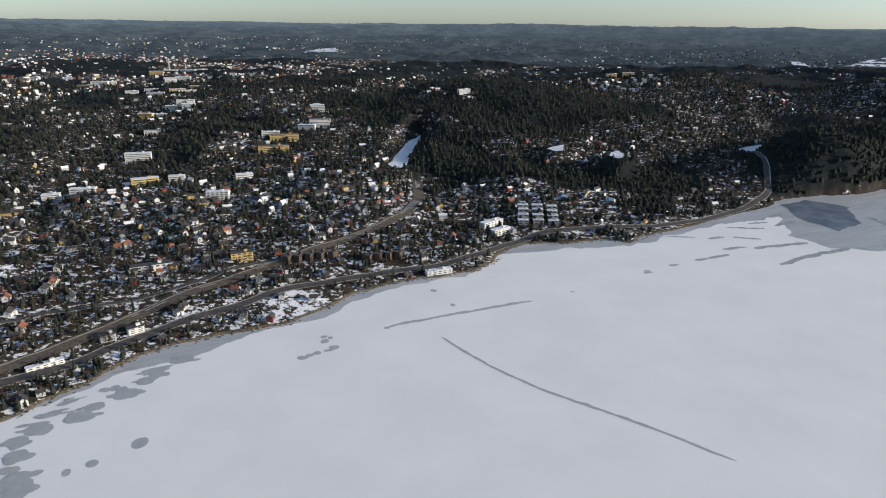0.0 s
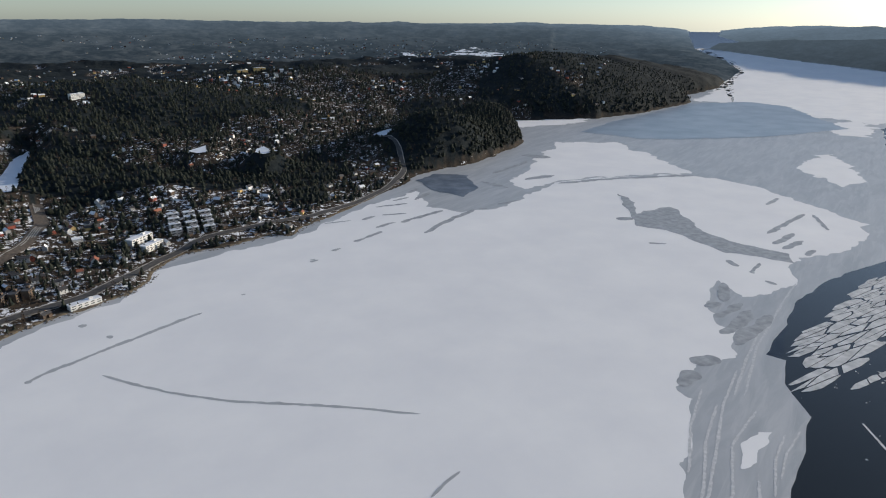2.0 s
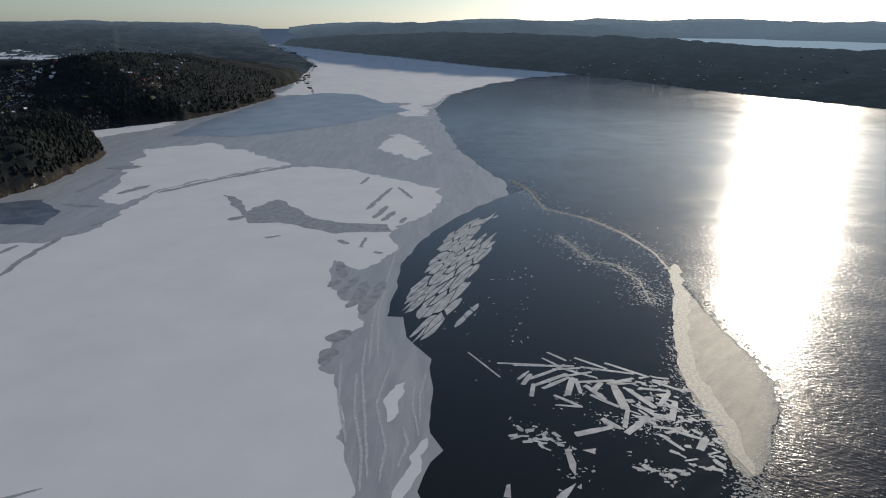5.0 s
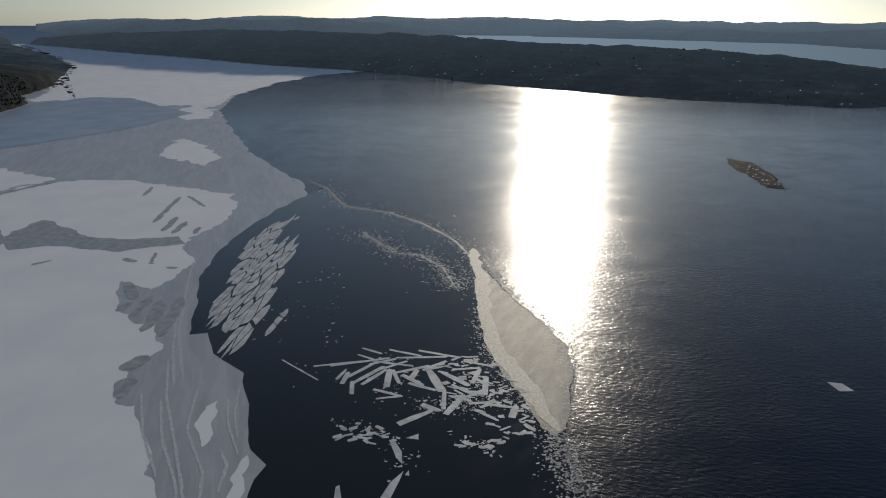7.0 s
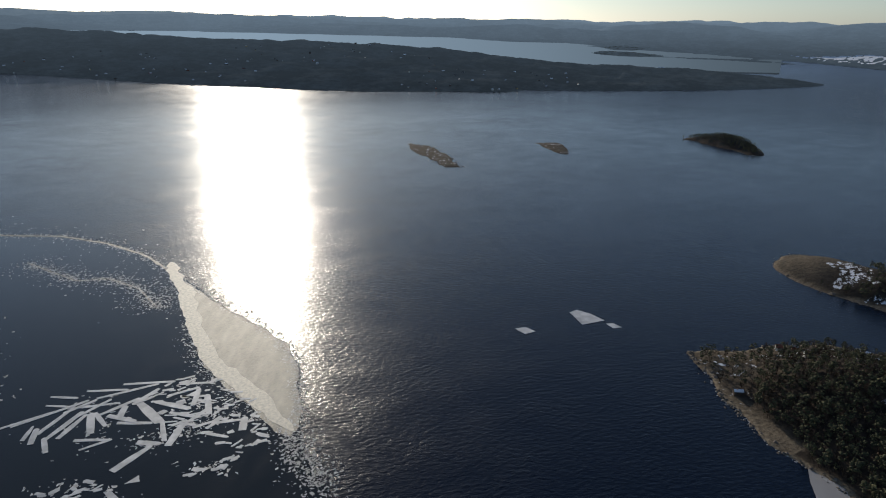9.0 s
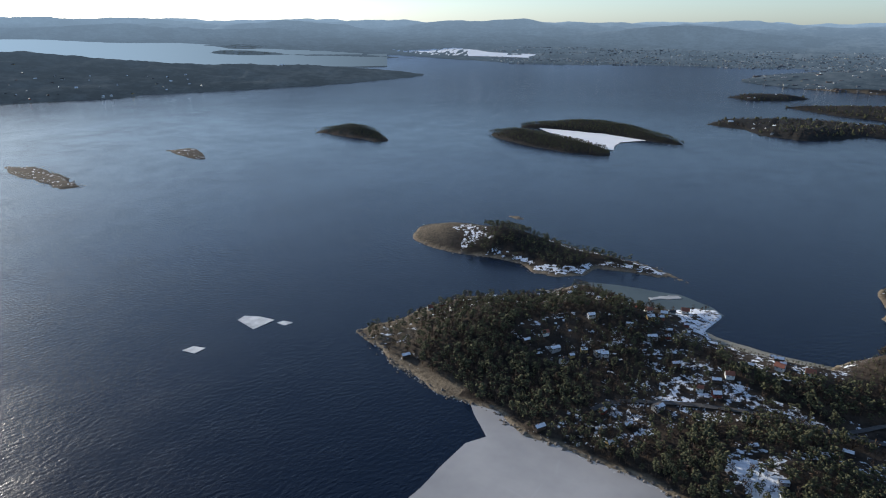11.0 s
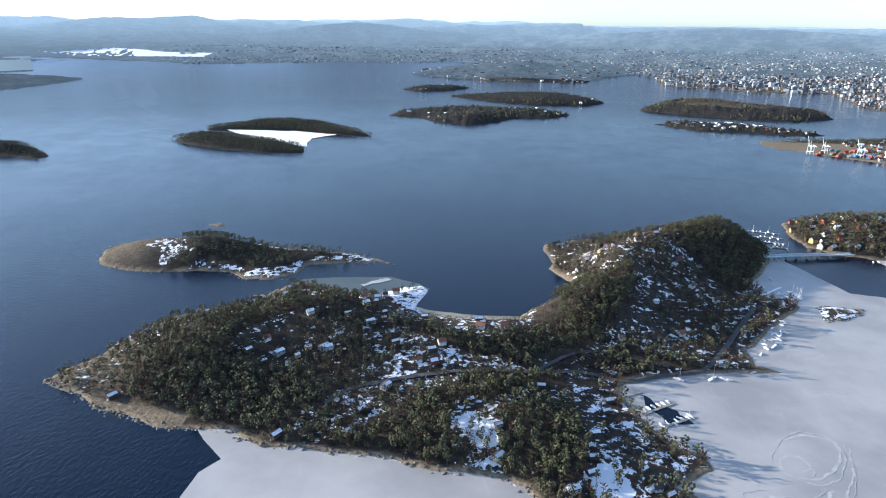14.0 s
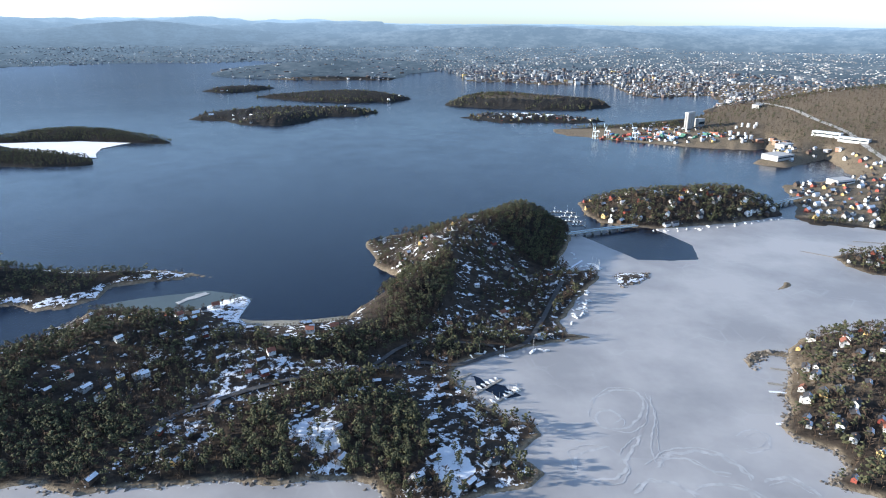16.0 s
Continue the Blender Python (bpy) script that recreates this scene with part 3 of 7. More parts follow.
# outline, height that it climbs to, over how many metres, roughness of its hills, single hills (x, y, radius, height)
LANDS = [
    (MAINLAND, 70, 420, 24, [(790, 1300, 150, 88), (1080, 1500, 170, 70), (1550, 2000, 350, 95), (1950, 2250, 400, 80), (2500, 2700, 700, 80), (900, 2500, 400, 60), (250, 2000, 300, 40), (-300, 2600, 900, 40)]),
    (PENINSULA, 30, 500, 12, []),
    (CITY, 34, 1500, 12, [(-1520, -1800, 480, 118), (-2100, -1500, 500, 110), (350, -4450, 450, 34), (4000, -10400, 900, 130), (3300, -10700, 700, 90), (2700, -10900, 900, 60), (-2600, -10300, 1700, 150), (-1100, -10800, 1200, 60)]),
    (NEAR_ISLAND, 8, 50, 5, [(330, -500, 60, 20), (240, -570, 70, 26), (130, -560, 60, 10), (60, -600, 60, 18), (-20, -680, 55, 36), (-60, -770, 58, 38), (-110, -850, 60, 32), (-200, -905, 65, 38), (40, -430, 60, 10)]),
    (MEADOW_ISLAND, 5, 30, 3, [(470, -750, 55, 20), (560, -725, 55, 15), (330, -775, 40, 4)]),
    (TWIN_SOUTH, 8, 40, 3, [(930, -1540, 120, 10), (740, -1490, 80, 4)]),
    (TWIN_NORTH, 8, 40, 3, [(850, -1840, 150, 10), (650, -1780, 80, 4)]),
    (ROUND_ISLAND, 6, 40, 3, [(1340, -1300, 80, 14)]),
    (SKERRY_LONG, 5, 25, 3, []), (SKERRY_SMALL, 6, 25, 3, []), (SKERRY_FAR, 1, 8, 0.5, []), (STRAIT_ISLE_A, 12, 60, 4, []), (STRAIT_ISLE_B, 12, 60, 4, []), (STRAIT_ISLE_C, 12, 60, 4, []),
    (FAR_ISLAND_A, 10, 60, 4, []), (FAR_ISLAND_B, 12, 90, 5, [(100, -2800, 200, 12)]),
    (FAR_ISLAND_C, 8, 90, 5, [(330, -2100, 90, 16), (150, -2350, 200, 6)]),
    (FAR_ISLAND_D, 14, 80, 6, [(-450, -2650, 180, 18), (-780, -2560, 120, 10)]),
    (FAR_ISLAND_E, 10, 60, 3, []), 
    (HOUSE_ISLAND, 8, 50, 4, [(-450, -1040, 80, 18), (-590, -1060, 80, 22)]),
    (ICE_ISLET, 3, 10, 1, []), (EAST_ISLE, 4, 20, 2, []), (BREAKWATER, 2.5, 6, 0.8, []), (SKERRY_ICE, 2, 6, 1, []),
    (RIGHT_ISLAND, 8, 30, 3, [(-470, -480, 90, 26)]),
]


LAKES = [(LAKE_CREEK, 45), (LAKE_WIDE, 70), (LAKE_STRIP, 70), (FIELD_SNOW, 90), (FIELD_EDGE, 50), (FIELD_DARK, 60), (FIELD_WOOD, 60), (BAY_FROZEN, 3)]
WOODS = [WOOD_WEST, WOOD_RIDGE, WOOD_DOME, WOOD_SHORE, WOOD_SOUTH, WOOD_VALLEY, WOOD_HEADLAND, WOOD_BEHIND, WOOD_FAR, WOOD_GORGE, WOOD_HILL]
SHORE_PARK = [(-190, 628), (-193, 679), (-170, 696), (-143, 700), (-116, 668), (-133, 638), (-146, 613), (-168, 607)]
CLEARINGS = [CLEARING, SHORE_PARK, CLEARING_SOUTH, CLEARING_MID, SHELF, KNOLL_SNOW, CAPE_SNOW]


def near_polygon(x, y, poly, margin):
    """Signed distance where a point lies near the outline, and far outside elsewhere."""
    p = np.array(poly)
    lo, hi = p.min(0) - margin, p.max(0) + margin
    m = (x > lo[0]) & (x < hi[0]) & (y > lo[1]) & (y < hi[1])
    d = np.full(x.shape, -1e9)
    if m.any():
        d[m] = signed_distance(x[m], y[m], poly)
    return d


def cover(x, y, z, shore):
    """What grows or lies on the ground: wood, snow, bare rock or dead meadow, town; each 0 to 1."""
    r = np.hypot(x, y)
    az = np.degrees(np.arctan2(x, y))
    f = fbm(x, y, 260, 4, 71)
    east = (az > -60) & (az < 64)
    wood = np.where(r < 900, False, np.where(r < 1500, f > 0.4, np.where(r < 2600, f > 0.15, f > -0.1))).astype(float)
    wood = np.where((az > 38) & (az < 66) & (r > 1250) & (shore > 3) & (f > -0.35), 1.0, wood)
    peninsula = (az > 60) & (az < 142) & (r > 2300)
    wood = np.where(peninsula, (f > -0.5).astype(float), wood)
    town = np.zeros(x.shape)
    city = ((az > 144) | (az < -140)) & (r > 2600)
    grow = fbm(x, y, 900, 3, 91)
    town = np.where(city & (r < 9000), np.clip(0.75 + grow - np.maximum(0, (r - 5500) / 5000), 0, 1), town)
    wood = np.where(city, (f > 0.35 + 0.3 * (town - 0.5)).astype(float), wood)
    islet = (~east) & (~peninsula) & (~city)
    wood = np.where(islet, (shore > 5 + 0.004 * r).astype(float), wood)
    own = near_polygon(x, y, NEAR_ISLAND, 5) > 0
    outer = np.zeros(x.shape, bool)
    for poly in (FAR_ISLAND_A, FAR_ISLAND_B, FAR_ISLAND_C, FAR_ISLAND_D, FAR_ISLAND_E, TWIN_NORTH, TWIN_SOUTH):
        outer |= near_polygon(x, y, poly, 60) > -30
    cape = near_polygon(x, y, CITY_CAPE, 60) > -20
    wood = np.where(outer | cape, 1.0, wood)
    homes = (near_polygon(x, y, HOUSE_ISLAND, 5) > 0) | (near_polygon(x, y, RIGHT_ISLAND, 5) > 0) | (near_polygon(x, y, EAST_ISLE, 5) > 0)
    wood = np.where(own, 0.0, np.where(homes, (f > 0.1).astype(float), wood))
    warp = 9 + np.clip((r - 700) / 30, 0, 40)
    wx, wy = x + warp * fbm(x, y, 45 + warp.mean() * 0, 3, 5), y + warp * fbm(x, y, 45, 3, 6)
    gap = fbm(x, y, 150, 4, 37)
    for poly in WOODS:
        wood = np.where((near_polygon(wx, wy, poly, 20) > 0) & ((r < 950) | (gap > -0.28) | (poly is WOOD_HEADLAND)), 1.0, wood)
    snow = np.where(wood > 0.5, 0.14, np.where(east, 0.665 - 0.06 * (r > 1150), 0.66))
    snow = np.where(own & (wood < 0.5), 0.56 + 0.09 * (x < 170) - 0.05 * (x < 30) * (y < -540), snow)
    snow = np.where(city & (wood < 0.5), 0.48, snow)
    snow = np.where(islet & ~own & ~homes, 0.25, snow)
    snow = np.where(homes, 0.46, snow)
    snow = np.where(peninsula | outer, 0.2, snow)
    meadow = (near_polygon(x, y, MEADOW_ISLAND, 5) > 0) & (x < 470) & (shore < 16)
    wood, snow = np.where(meadow, 0.0, wood), np.where(meadow, 0.72, snow)
    for poly in CLEARINGS:
        m = near_polygon(wx, wy, poly, 20) > 0
        wood, snow = np.where(m, 0.0, wood), np.where(m, 0.95 if poly in (CLEARING, CLEARING_SOUTH) else 0.70 if poly is KNOLL_SNOW else 0.78 if poly in (SHORE_PARK, CAPE_SNOW, SHELF) else 0.62, snow)
    rock = np.clip(1 - (shore - 2) / 4, 0, 1) * (r < 1150)
    foot = east & (r > 1000) & (shore < 5)
    wood, snow = np.where(foot, 0.0, wood), np.where(foot, 0.5, snow)
    # the bare western tip, the grazed knoll, the little shore hill beside the town
    tip = 0.42 * np.clip(1.5 - np.hypot(x - 425, (y + 440)) / 60, 0, 1)
    tip = np.maximum(tip, 0.75 * np.clip(1.4 - np.abs(y + 388 + 0.05 * (x - 330)) / 14, 0, 1) * (x > 285) * (x < 440) * own)
    knoll = 0.36 * np.clip(1.9 - np.hypot(x - 572, y + 722) / 30, 0, 1)
    brow = 0.35 * np.clip(1.6 - np.hypot((x + 378) / 0.6, y + 480) / 40, 0, 1) * (near_polygon(x, y, RIGHT_ISLAND, 5) > 0)
    brow = np.maximum(brow, ((az < -140) & (r > 1200) & (r < 2000) & (z < 25) & ~homes & ~own) * 0.75)
    rock = np.maximum.reduce([rock, tip, knoll, brow])
    rock = np.where(city & ~outer & ~cape & (r < 4500), 0.5, rock)
    hillside = (az < -130) & (r > 1400) & (r < 2800) & (z > 22)
    wood, rock = np.where(hillside, 0.0, wood), np.where(hillside, 0.45, rock)
    wood = np.where(rock > 0.4, 0, wood)
    snow = np.where(rock > 0.6, 0.15, snow)
    for poly in (ICE_ISLET, SKERRY_LONG, SKERRY_SMALL):
        m = near_polygon(x, y, poly, 5) > -3
        wood, snow, rock = np.where(m, 0, wood), np.where(m, 0.72 if poly is ICE_ISLET else 0.56, snow), np.where(m, 0.06, rock)
    spit = near_polygon(x, y, [(40, -660), (60, -615), (170, -630), (210, -670), (190, -715), (150, -720)], 5) > 0
    wood, snow = np.where(spit, 0, wood), np.where(spit, 0.82, snow)
    return wood, snow, rock, town


def land_height(x, y):
    """Height of the ground above the sea, and the metres from the shore (positive on land)."""
    x, y = np.asarray(x, float), np.asarray(y, float)
    r = np.hypot(x, y)
    amp = 3 + r * 0.004
    wx = x + amp * fbm(x, y, 28 + 0.03 * r.mean() * 0, 3, 11)
    wy = y + amp * fbm(x, y, 28, 3, 23)
    z, shore = np.full(x.shape, -12.0), np.full(x.shape, -1e9)
    rough = fbm(x, y, 160, 4, 5)
    wide = fbm(x, y, 900, 4, 31)
    back = np.where(np.degrees(np.arctan2(x, y)) > 40, np.clip((r - 9000) / 6500, 0, 1), np.clip((r - 5500) / 9000, 0, 1))
    back = np.where(np.degrees(np.arctan2(x, y)) < -100, np.clip((r - 9000) / 6500, 0, 1), back)
    ridge = fbm(x, y, 5200, 4, 47)
    crest = fbm(x, y, 1700, 4, 49)
    tame = np.interp(np.degrees(np.arctan2(x, y)), [-60, 40, 75, 180], [0.3, 0.3, 1, 1])
    for poly, climb, over, hills_rough, hills in LANDS:
        p = np.array(poly)
        lo, hi = p.min(0) - 200, p.max(0) + 200
        m = (wx > lo[0]) & (wx < hi[0]) & (wy > lo[1]) & (wy < hi[1])
        if not m.any():
            continue
        d = signed_distance(wx[m], wy[m], poly)
        grow = 1 - np.exp(-np.maximum(d, 0) / over)
        h = climb * grow + hills_rough * rough[m] * np.minimum(1, np.maximum(d, 0) / (over * 0.8))
        for hx, hy, hr, hh in hills:
            h = h + hh * np.exp(-((x[m] - hx) ** 2 + (y[m] - hy) ** 2) / (hr * hr)) * (1 - np.exp(-np.maximum(d, 0) / 25))
        if poly in (MAINLAND, CITY, PENINSULA):
            h = h + wide[m] * (0 if poly is PENINSULA else 30) * np.minimum(1, np.maximum(d, 0) / 900)
            h = h + (poly is not PENINSULA) * back[m] * np.minimum(440, 235 - climb + tame[m] * (30 + 300 * ridge[m] + 150 * crest[m])) * np.minimum(1, np.maximum(d, 0) / 2500)
        if poly is PENINSULA:
            turn, table = np.degrees(np.arctan2(x[m], y[m])), np.array(RIDGE, float).T
            top, tall, end = (np.interp(turn, table[0], row) for row in table[1:])
            rise = np.maximum(d, 0) / (np.maximum(d, 0) + np.maximum(top - r[m], 1))
            fall = np.clip((end - r[m]) / (end - top), 0, 1)
            h = tall * rise ** 0.8 * fall + (3 + tall * 0.10) * rough[m] * np.minimum(1, rise * 4) * fall
            h = h * np.minimum(1, np.maximum(d, 0) / 60)
        h = np.maximum(h, np.minimum(d, 1.2) * 0.8)
        h = np.where(d > 0, h, np.maximum(d * 0.3, -12))
        z[m] = np.maximum(z[m], h)
        shore[m] = np.maximum(shore[m], d)
    for poly, level in LAKES:
        d = near_polygon(x, y, poly, 120)
        k = np.clip(1 + d / (25 + 0.01 * r), 0, 1)
        z = np.where(k > 0, z * (1 - k) + level * k, z)
    return z, shore


def mesh_from(name, verts, faces, mats=(), smooth=True, indices=None):
    """A mesh from arrays; faces is one array (n x 3 or n x 4) of corners."""
    me = bpy.data.meshes.new(name)
    verts, faces = np.asarray(verts, np.float32), np.asarray(faces, np.int32)
    me.vertices.add(len(verts))
    me.vertices.foreach_set("co", verts.ravel())
    k = faces.shape[1]
    me.loops.add(faces.size)
    me.loops.foreach_set("vertex_index", faces.ravel())
    me.polygons.add(len(faces))
    me.polygons.foreach_set("loop_start", np.arange(0, faces.size, k, dtype=np.int32))
    me.polygons.foreach_set("loop_total", np.full(len(faces), k, np.int32))
    me.polygons.foreach_set("use_smooth", np.full(len(faces), smooth, bool))
    for m in mats:
        me.materials.append(m)
    if indices is not None:
        me.polygons.foreach_set("material_index", np.asarray(indices, np.int32))
    me.update(calc_edges=True)
    return me


# rings and spokes of the ground sheet: fine where the land is near
SPOKES = np.radians(np.concatenate([np.arange(-42, 228, 0.2), np.arange(228, 318, 3.0)]))
FALL = np.radians(np.concatenate([np.arange(60, 46, -2.0), np.arange(46, 7, -0.16), np.arange(7, 0.3, -0.08)]))
RINGS = H / np.tan(FALL)


def ground_sheet():
    rr, aa = np.meshgrid(RINGS, SPOKES, indexing="ij")
    x, y = rr * np.sin(aa), rr * np.cos(aa)
    z, shore = land_height(x.ravel(), y.ravel())
    wood, snow, rock, town = cover(x.ravel(), y.ravel(), z, shore)
    r = rr.ravel()
    # beyond the single trees the wood's canopy is part of the sheet
    canopy = np.clip((r - 1500) / 700, 0, 1) * wood * (shore > 0) * (r < 9000)
    z = z + canopy * (6 + np.where(r < 2600, 2.0, 1.0) * np.random.default_rng(4).normal(size=z.shape)) * np.clip(shore / 60, 0, 1)
    v = reach(np.stack([x.ravel(), y.ravel(), z], 1))
    a, b = len(RINGS), len(SPOKES)
    i = np.arange(a - 1)[:, None] * b + np.arange(b)[None, :]
    j = np.arange(a - 1)[:, None] * b + (np.arange(b)[None, :] + 1) % b
    f = np.stack([i, j, j + b, i + b], -1).reshape(-1, 4)
    f = f[(z[f] > -4).any(1)]
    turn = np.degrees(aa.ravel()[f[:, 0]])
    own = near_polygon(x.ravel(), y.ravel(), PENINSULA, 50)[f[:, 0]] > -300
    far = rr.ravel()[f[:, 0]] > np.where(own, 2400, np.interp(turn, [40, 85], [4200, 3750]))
    # painted haze by bearing; times distance it goes into the tint's alpha
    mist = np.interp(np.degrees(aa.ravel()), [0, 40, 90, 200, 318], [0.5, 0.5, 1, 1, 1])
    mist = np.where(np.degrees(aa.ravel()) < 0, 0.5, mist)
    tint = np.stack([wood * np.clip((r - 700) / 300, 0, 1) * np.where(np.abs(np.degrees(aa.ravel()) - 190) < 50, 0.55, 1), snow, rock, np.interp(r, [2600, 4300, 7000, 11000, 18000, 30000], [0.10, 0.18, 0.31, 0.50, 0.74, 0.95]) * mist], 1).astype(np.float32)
    out = []
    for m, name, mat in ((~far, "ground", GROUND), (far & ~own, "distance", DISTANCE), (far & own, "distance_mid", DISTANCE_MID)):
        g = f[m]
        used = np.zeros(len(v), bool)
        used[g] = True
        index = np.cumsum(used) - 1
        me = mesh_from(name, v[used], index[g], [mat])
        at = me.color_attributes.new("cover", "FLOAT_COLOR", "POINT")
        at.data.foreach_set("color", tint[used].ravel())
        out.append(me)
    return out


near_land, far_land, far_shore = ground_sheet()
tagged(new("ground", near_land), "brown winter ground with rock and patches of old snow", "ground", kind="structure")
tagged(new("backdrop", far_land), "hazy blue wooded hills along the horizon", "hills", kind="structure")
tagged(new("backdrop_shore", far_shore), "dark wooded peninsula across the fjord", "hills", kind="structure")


def sheet_mesh(name, poly, z, step, mat, rag=0.0, size=20.0, thick=0.0, seed=3, level=0.0):
    """A flat sheet with an uneven rim; thick gives it a side wall."""
    rim = []
    for (ax, ay), (bx, by) in zip(poly, poly[1:] + poly[:1]):
        s = step * max(1.0, math.hypot((ax + bx) / 2, (ay + by) / 2) / 900)
        k = max(1, min(60, int(math.hypot(bx - ax, by - ay) / s)))
        rim += [(ax + (bx - ax) * i / k, ay + (by - ay) * i / k) for i in range(k)]
    p = np.array(rim, float)
    if rag:
        r = np.maximum(1, np.hypot(p[:, 0], p[:, 1]) / 900)
        dx, dy = fbm(p[:, 0], p[:, 1], size, 4, seed) * rag * r, fbm(p[:, 0], p[:, 1], size, 4, seed + 50) * rag * r
        p = p + np.stack([dx, dy], 1)
    bm = bmesh.new()
    top = [bm.verts.new((c[0], c[1], z)) for c in p]
    face = bm.faces.new(top)
    face.normal_update()
    if face.normal.z < 0:
        face.normal_flip()
    bmesh.ops.triangulate(bm, faces=[face])
    # far sheets need more corners, to follow the water's curve
    for turn in range(7):
        long = []
        for e in bm.edges:
            r = max(v.co.xy.length for v in e.verts)
            if r > 2000 and e.calc_length() > max(60, 0.05 * r):
                long.append(e)
        if not long:
            break
        bmesh.ops.subdivide_edges(bm, edges=long, cuts=1)
        bmesh.ops.triangulate(bm, faces=[f for f in bm.faces if len(f.verts) > 3])
    if thick:
        rim_edges = [e for e in bm.edges if e.is_boundary]
        out = bmesh.ops.extrude_edge_only(bm, edges=rim_edges)["geom"]
        for v in out:
            if isinstance(v, bmesh.types.BMVert):
                v.co.z -= thick
    for v in bm.verts:
        v.co.z = level + v.co.z * max(1.0, v.co.xy.length / 600)
        v.co = Vector(reach([v.co])[0])
    me = bpy.data.meshes.new(name)
    bm.to_mesh(me)
    bm.free()
    me.materials.append(mat)
    if not thick:
        level_light(me)
    return me


def level_light(me):
    """Shade a far sheet as the level surface that it stands for."""
    me.normals_split_custom_set_from_vertices([(0, 0, 1)] * len(me.vertices))
    return me


def water_sheet():
    rings = np.concatenate([[1.0, 60, 120], H / np.tan(np.radians(np.concatenate([np.arange(58, 8, -2.0), np.arange(8, 0.3, -0.25)])))])
    spokes = np.radians(np.arange(0, 360, 2.0))
    rr, aa = np.meshgrid(rings, spokes, indexing="ij")
    v = reach(np.stack([(rr * np.sin(aa)).ravel(), (rr * np.cos(aa)).ravel(), np.zeros(rr.size)], 1))
    a, b = rr.shape
    i = np.arange(a - 1)[:, None] * b + np.arange(b)[None, :]
    j = np.arange(a - 1)[:, None] * b + (np.arange(b)[None, :] + 1) % b
    f = np.stack([i, j, j + b, i + b], -1).reshape(-1, 4)
    # far off the sheet climbs towards the eye's height, and is met less aslant than the level water that it stands for: "far" makes up for the lost sheen
    d = np.hypot(v[:, 0], v[:, 1])
    lean = 1.04 * np.clip((d - 2900) / 1100, 0, 1) * 2 * H * np.maximum(d - FAR, 0) / FAR ** 2
    up = np.stack([-v[:, 0] / d * lean, -v[:, 1] / d * lean, np.ones(len(d))], 1)
    up /= np.linalg.norm(up, axis=1, keepdims=True)
    me = mesh_from("water", v, f, [WATER])
    me.attributes.new("close", "FLOAT", "POINT").data.foreach_set("value", np.interp(d, [450, 900, 1400, 2000, 2600], [1.0, 0.8, 0.4, 0.12, 0.04]).astype(np.float32))
    me.attributes.new("far", "FLOAT", "POINT").data.foreach_set("value", np.clip((d - 2650) / 1100, 0, 1).astype(np.float32))
    me.normals_split_custom_set_from_vertices([tuple(u) for u in up])
    return me


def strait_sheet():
    """The far strait behind the peninsula: part of the backdrop, its silvery sky reflection put in as glow."""
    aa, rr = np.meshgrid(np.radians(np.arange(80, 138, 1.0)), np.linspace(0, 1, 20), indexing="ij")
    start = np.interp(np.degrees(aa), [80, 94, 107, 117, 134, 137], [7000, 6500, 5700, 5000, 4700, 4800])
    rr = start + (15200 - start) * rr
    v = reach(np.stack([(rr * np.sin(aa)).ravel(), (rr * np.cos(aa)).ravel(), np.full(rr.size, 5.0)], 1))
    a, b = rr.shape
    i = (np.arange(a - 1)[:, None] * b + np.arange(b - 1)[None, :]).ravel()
    me = level_light(mesh_from("backdrop_water", v, np.stack([i, i + 1, i + b + 1, i + b], 1), [STRAIT_GLOW]))
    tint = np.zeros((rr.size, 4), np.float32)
    # painted sheen, strongest on the sun's side, fading towards the town
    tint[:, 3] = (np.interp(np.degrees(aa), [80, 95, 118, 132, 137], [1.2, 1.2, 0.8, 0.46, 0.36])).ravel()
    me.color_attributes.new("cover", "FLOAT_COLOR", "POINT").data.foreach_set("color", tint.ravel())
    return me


tagged(new("backdrop_water", strait_sheet()), "strait beyond the wooded peninsula, its silvery sky sheen painted as glow", "water", kind="structure")
tagged(new("water", water_sheet()), "dark blue rippled open fjord water", "water", kind="structure")

CALM = [(1150, 360), (1159, 345), (1048, 286), (1017, 203), (962, 138), (898, 88), (792, 36), (736, 14), (672, -14), (632, -38), (583, -56), (528, -60), (440, -48), (398, -46), (362, -54), (200, -75), (150, 0), (322, 190), (500, 270), (720, 400), (1000, 410)]
tagged(new("calm_water", sheet_mesh("calm_water", CALM, 0.05, 12, CALM_WATER, 4, 20)), "dark sheltered water behind drifting slush", "water", kind="structure")
ICE_EAST += [(200, 60), (0, -60), (-300, -60), (-900, 200), (-700, 700), (0, 1300), (900, 1700), (1500, 2300), (2700, 2700), (5000, 4000), (7600, 6100), (8000, 6000), (5500, 2700)]
ICE_WEST += [(230, -200), (120, -64), (-300, -64), (-1200, -64), (-1200, -700), (-800, -930), (-680, -960), (-640, -985), (-450, -960), (-414, -932), (-436, -852), (-419, -793), (-380, -791), (-336, -798), (-313, -846), (-289, -905), (-240, -900), (-100, -800), (-20, -700), (0, -600), (150, -500), (350, -450), (300, -395)]
tagged(new("ice_sheet_east", sheet_mesh("ice", ICE_EAST, 0.12, 12, GREY_ICE, 5, 25, 0.3)), "grey bare fjord ice with drift streaks", "ice", kind="structure")
tagged(new("ice_sheet_west", sheet_mesh("ice", ICE_WEST, 0.12, 12, VEIN_ICE, 3, 25, 0.3)), "pale fjord ice with white veins", "ice", kind="structure")
SNOW_MAIN += [(100, 100), (-250, -50), (-800, 250), (-500, 450)]
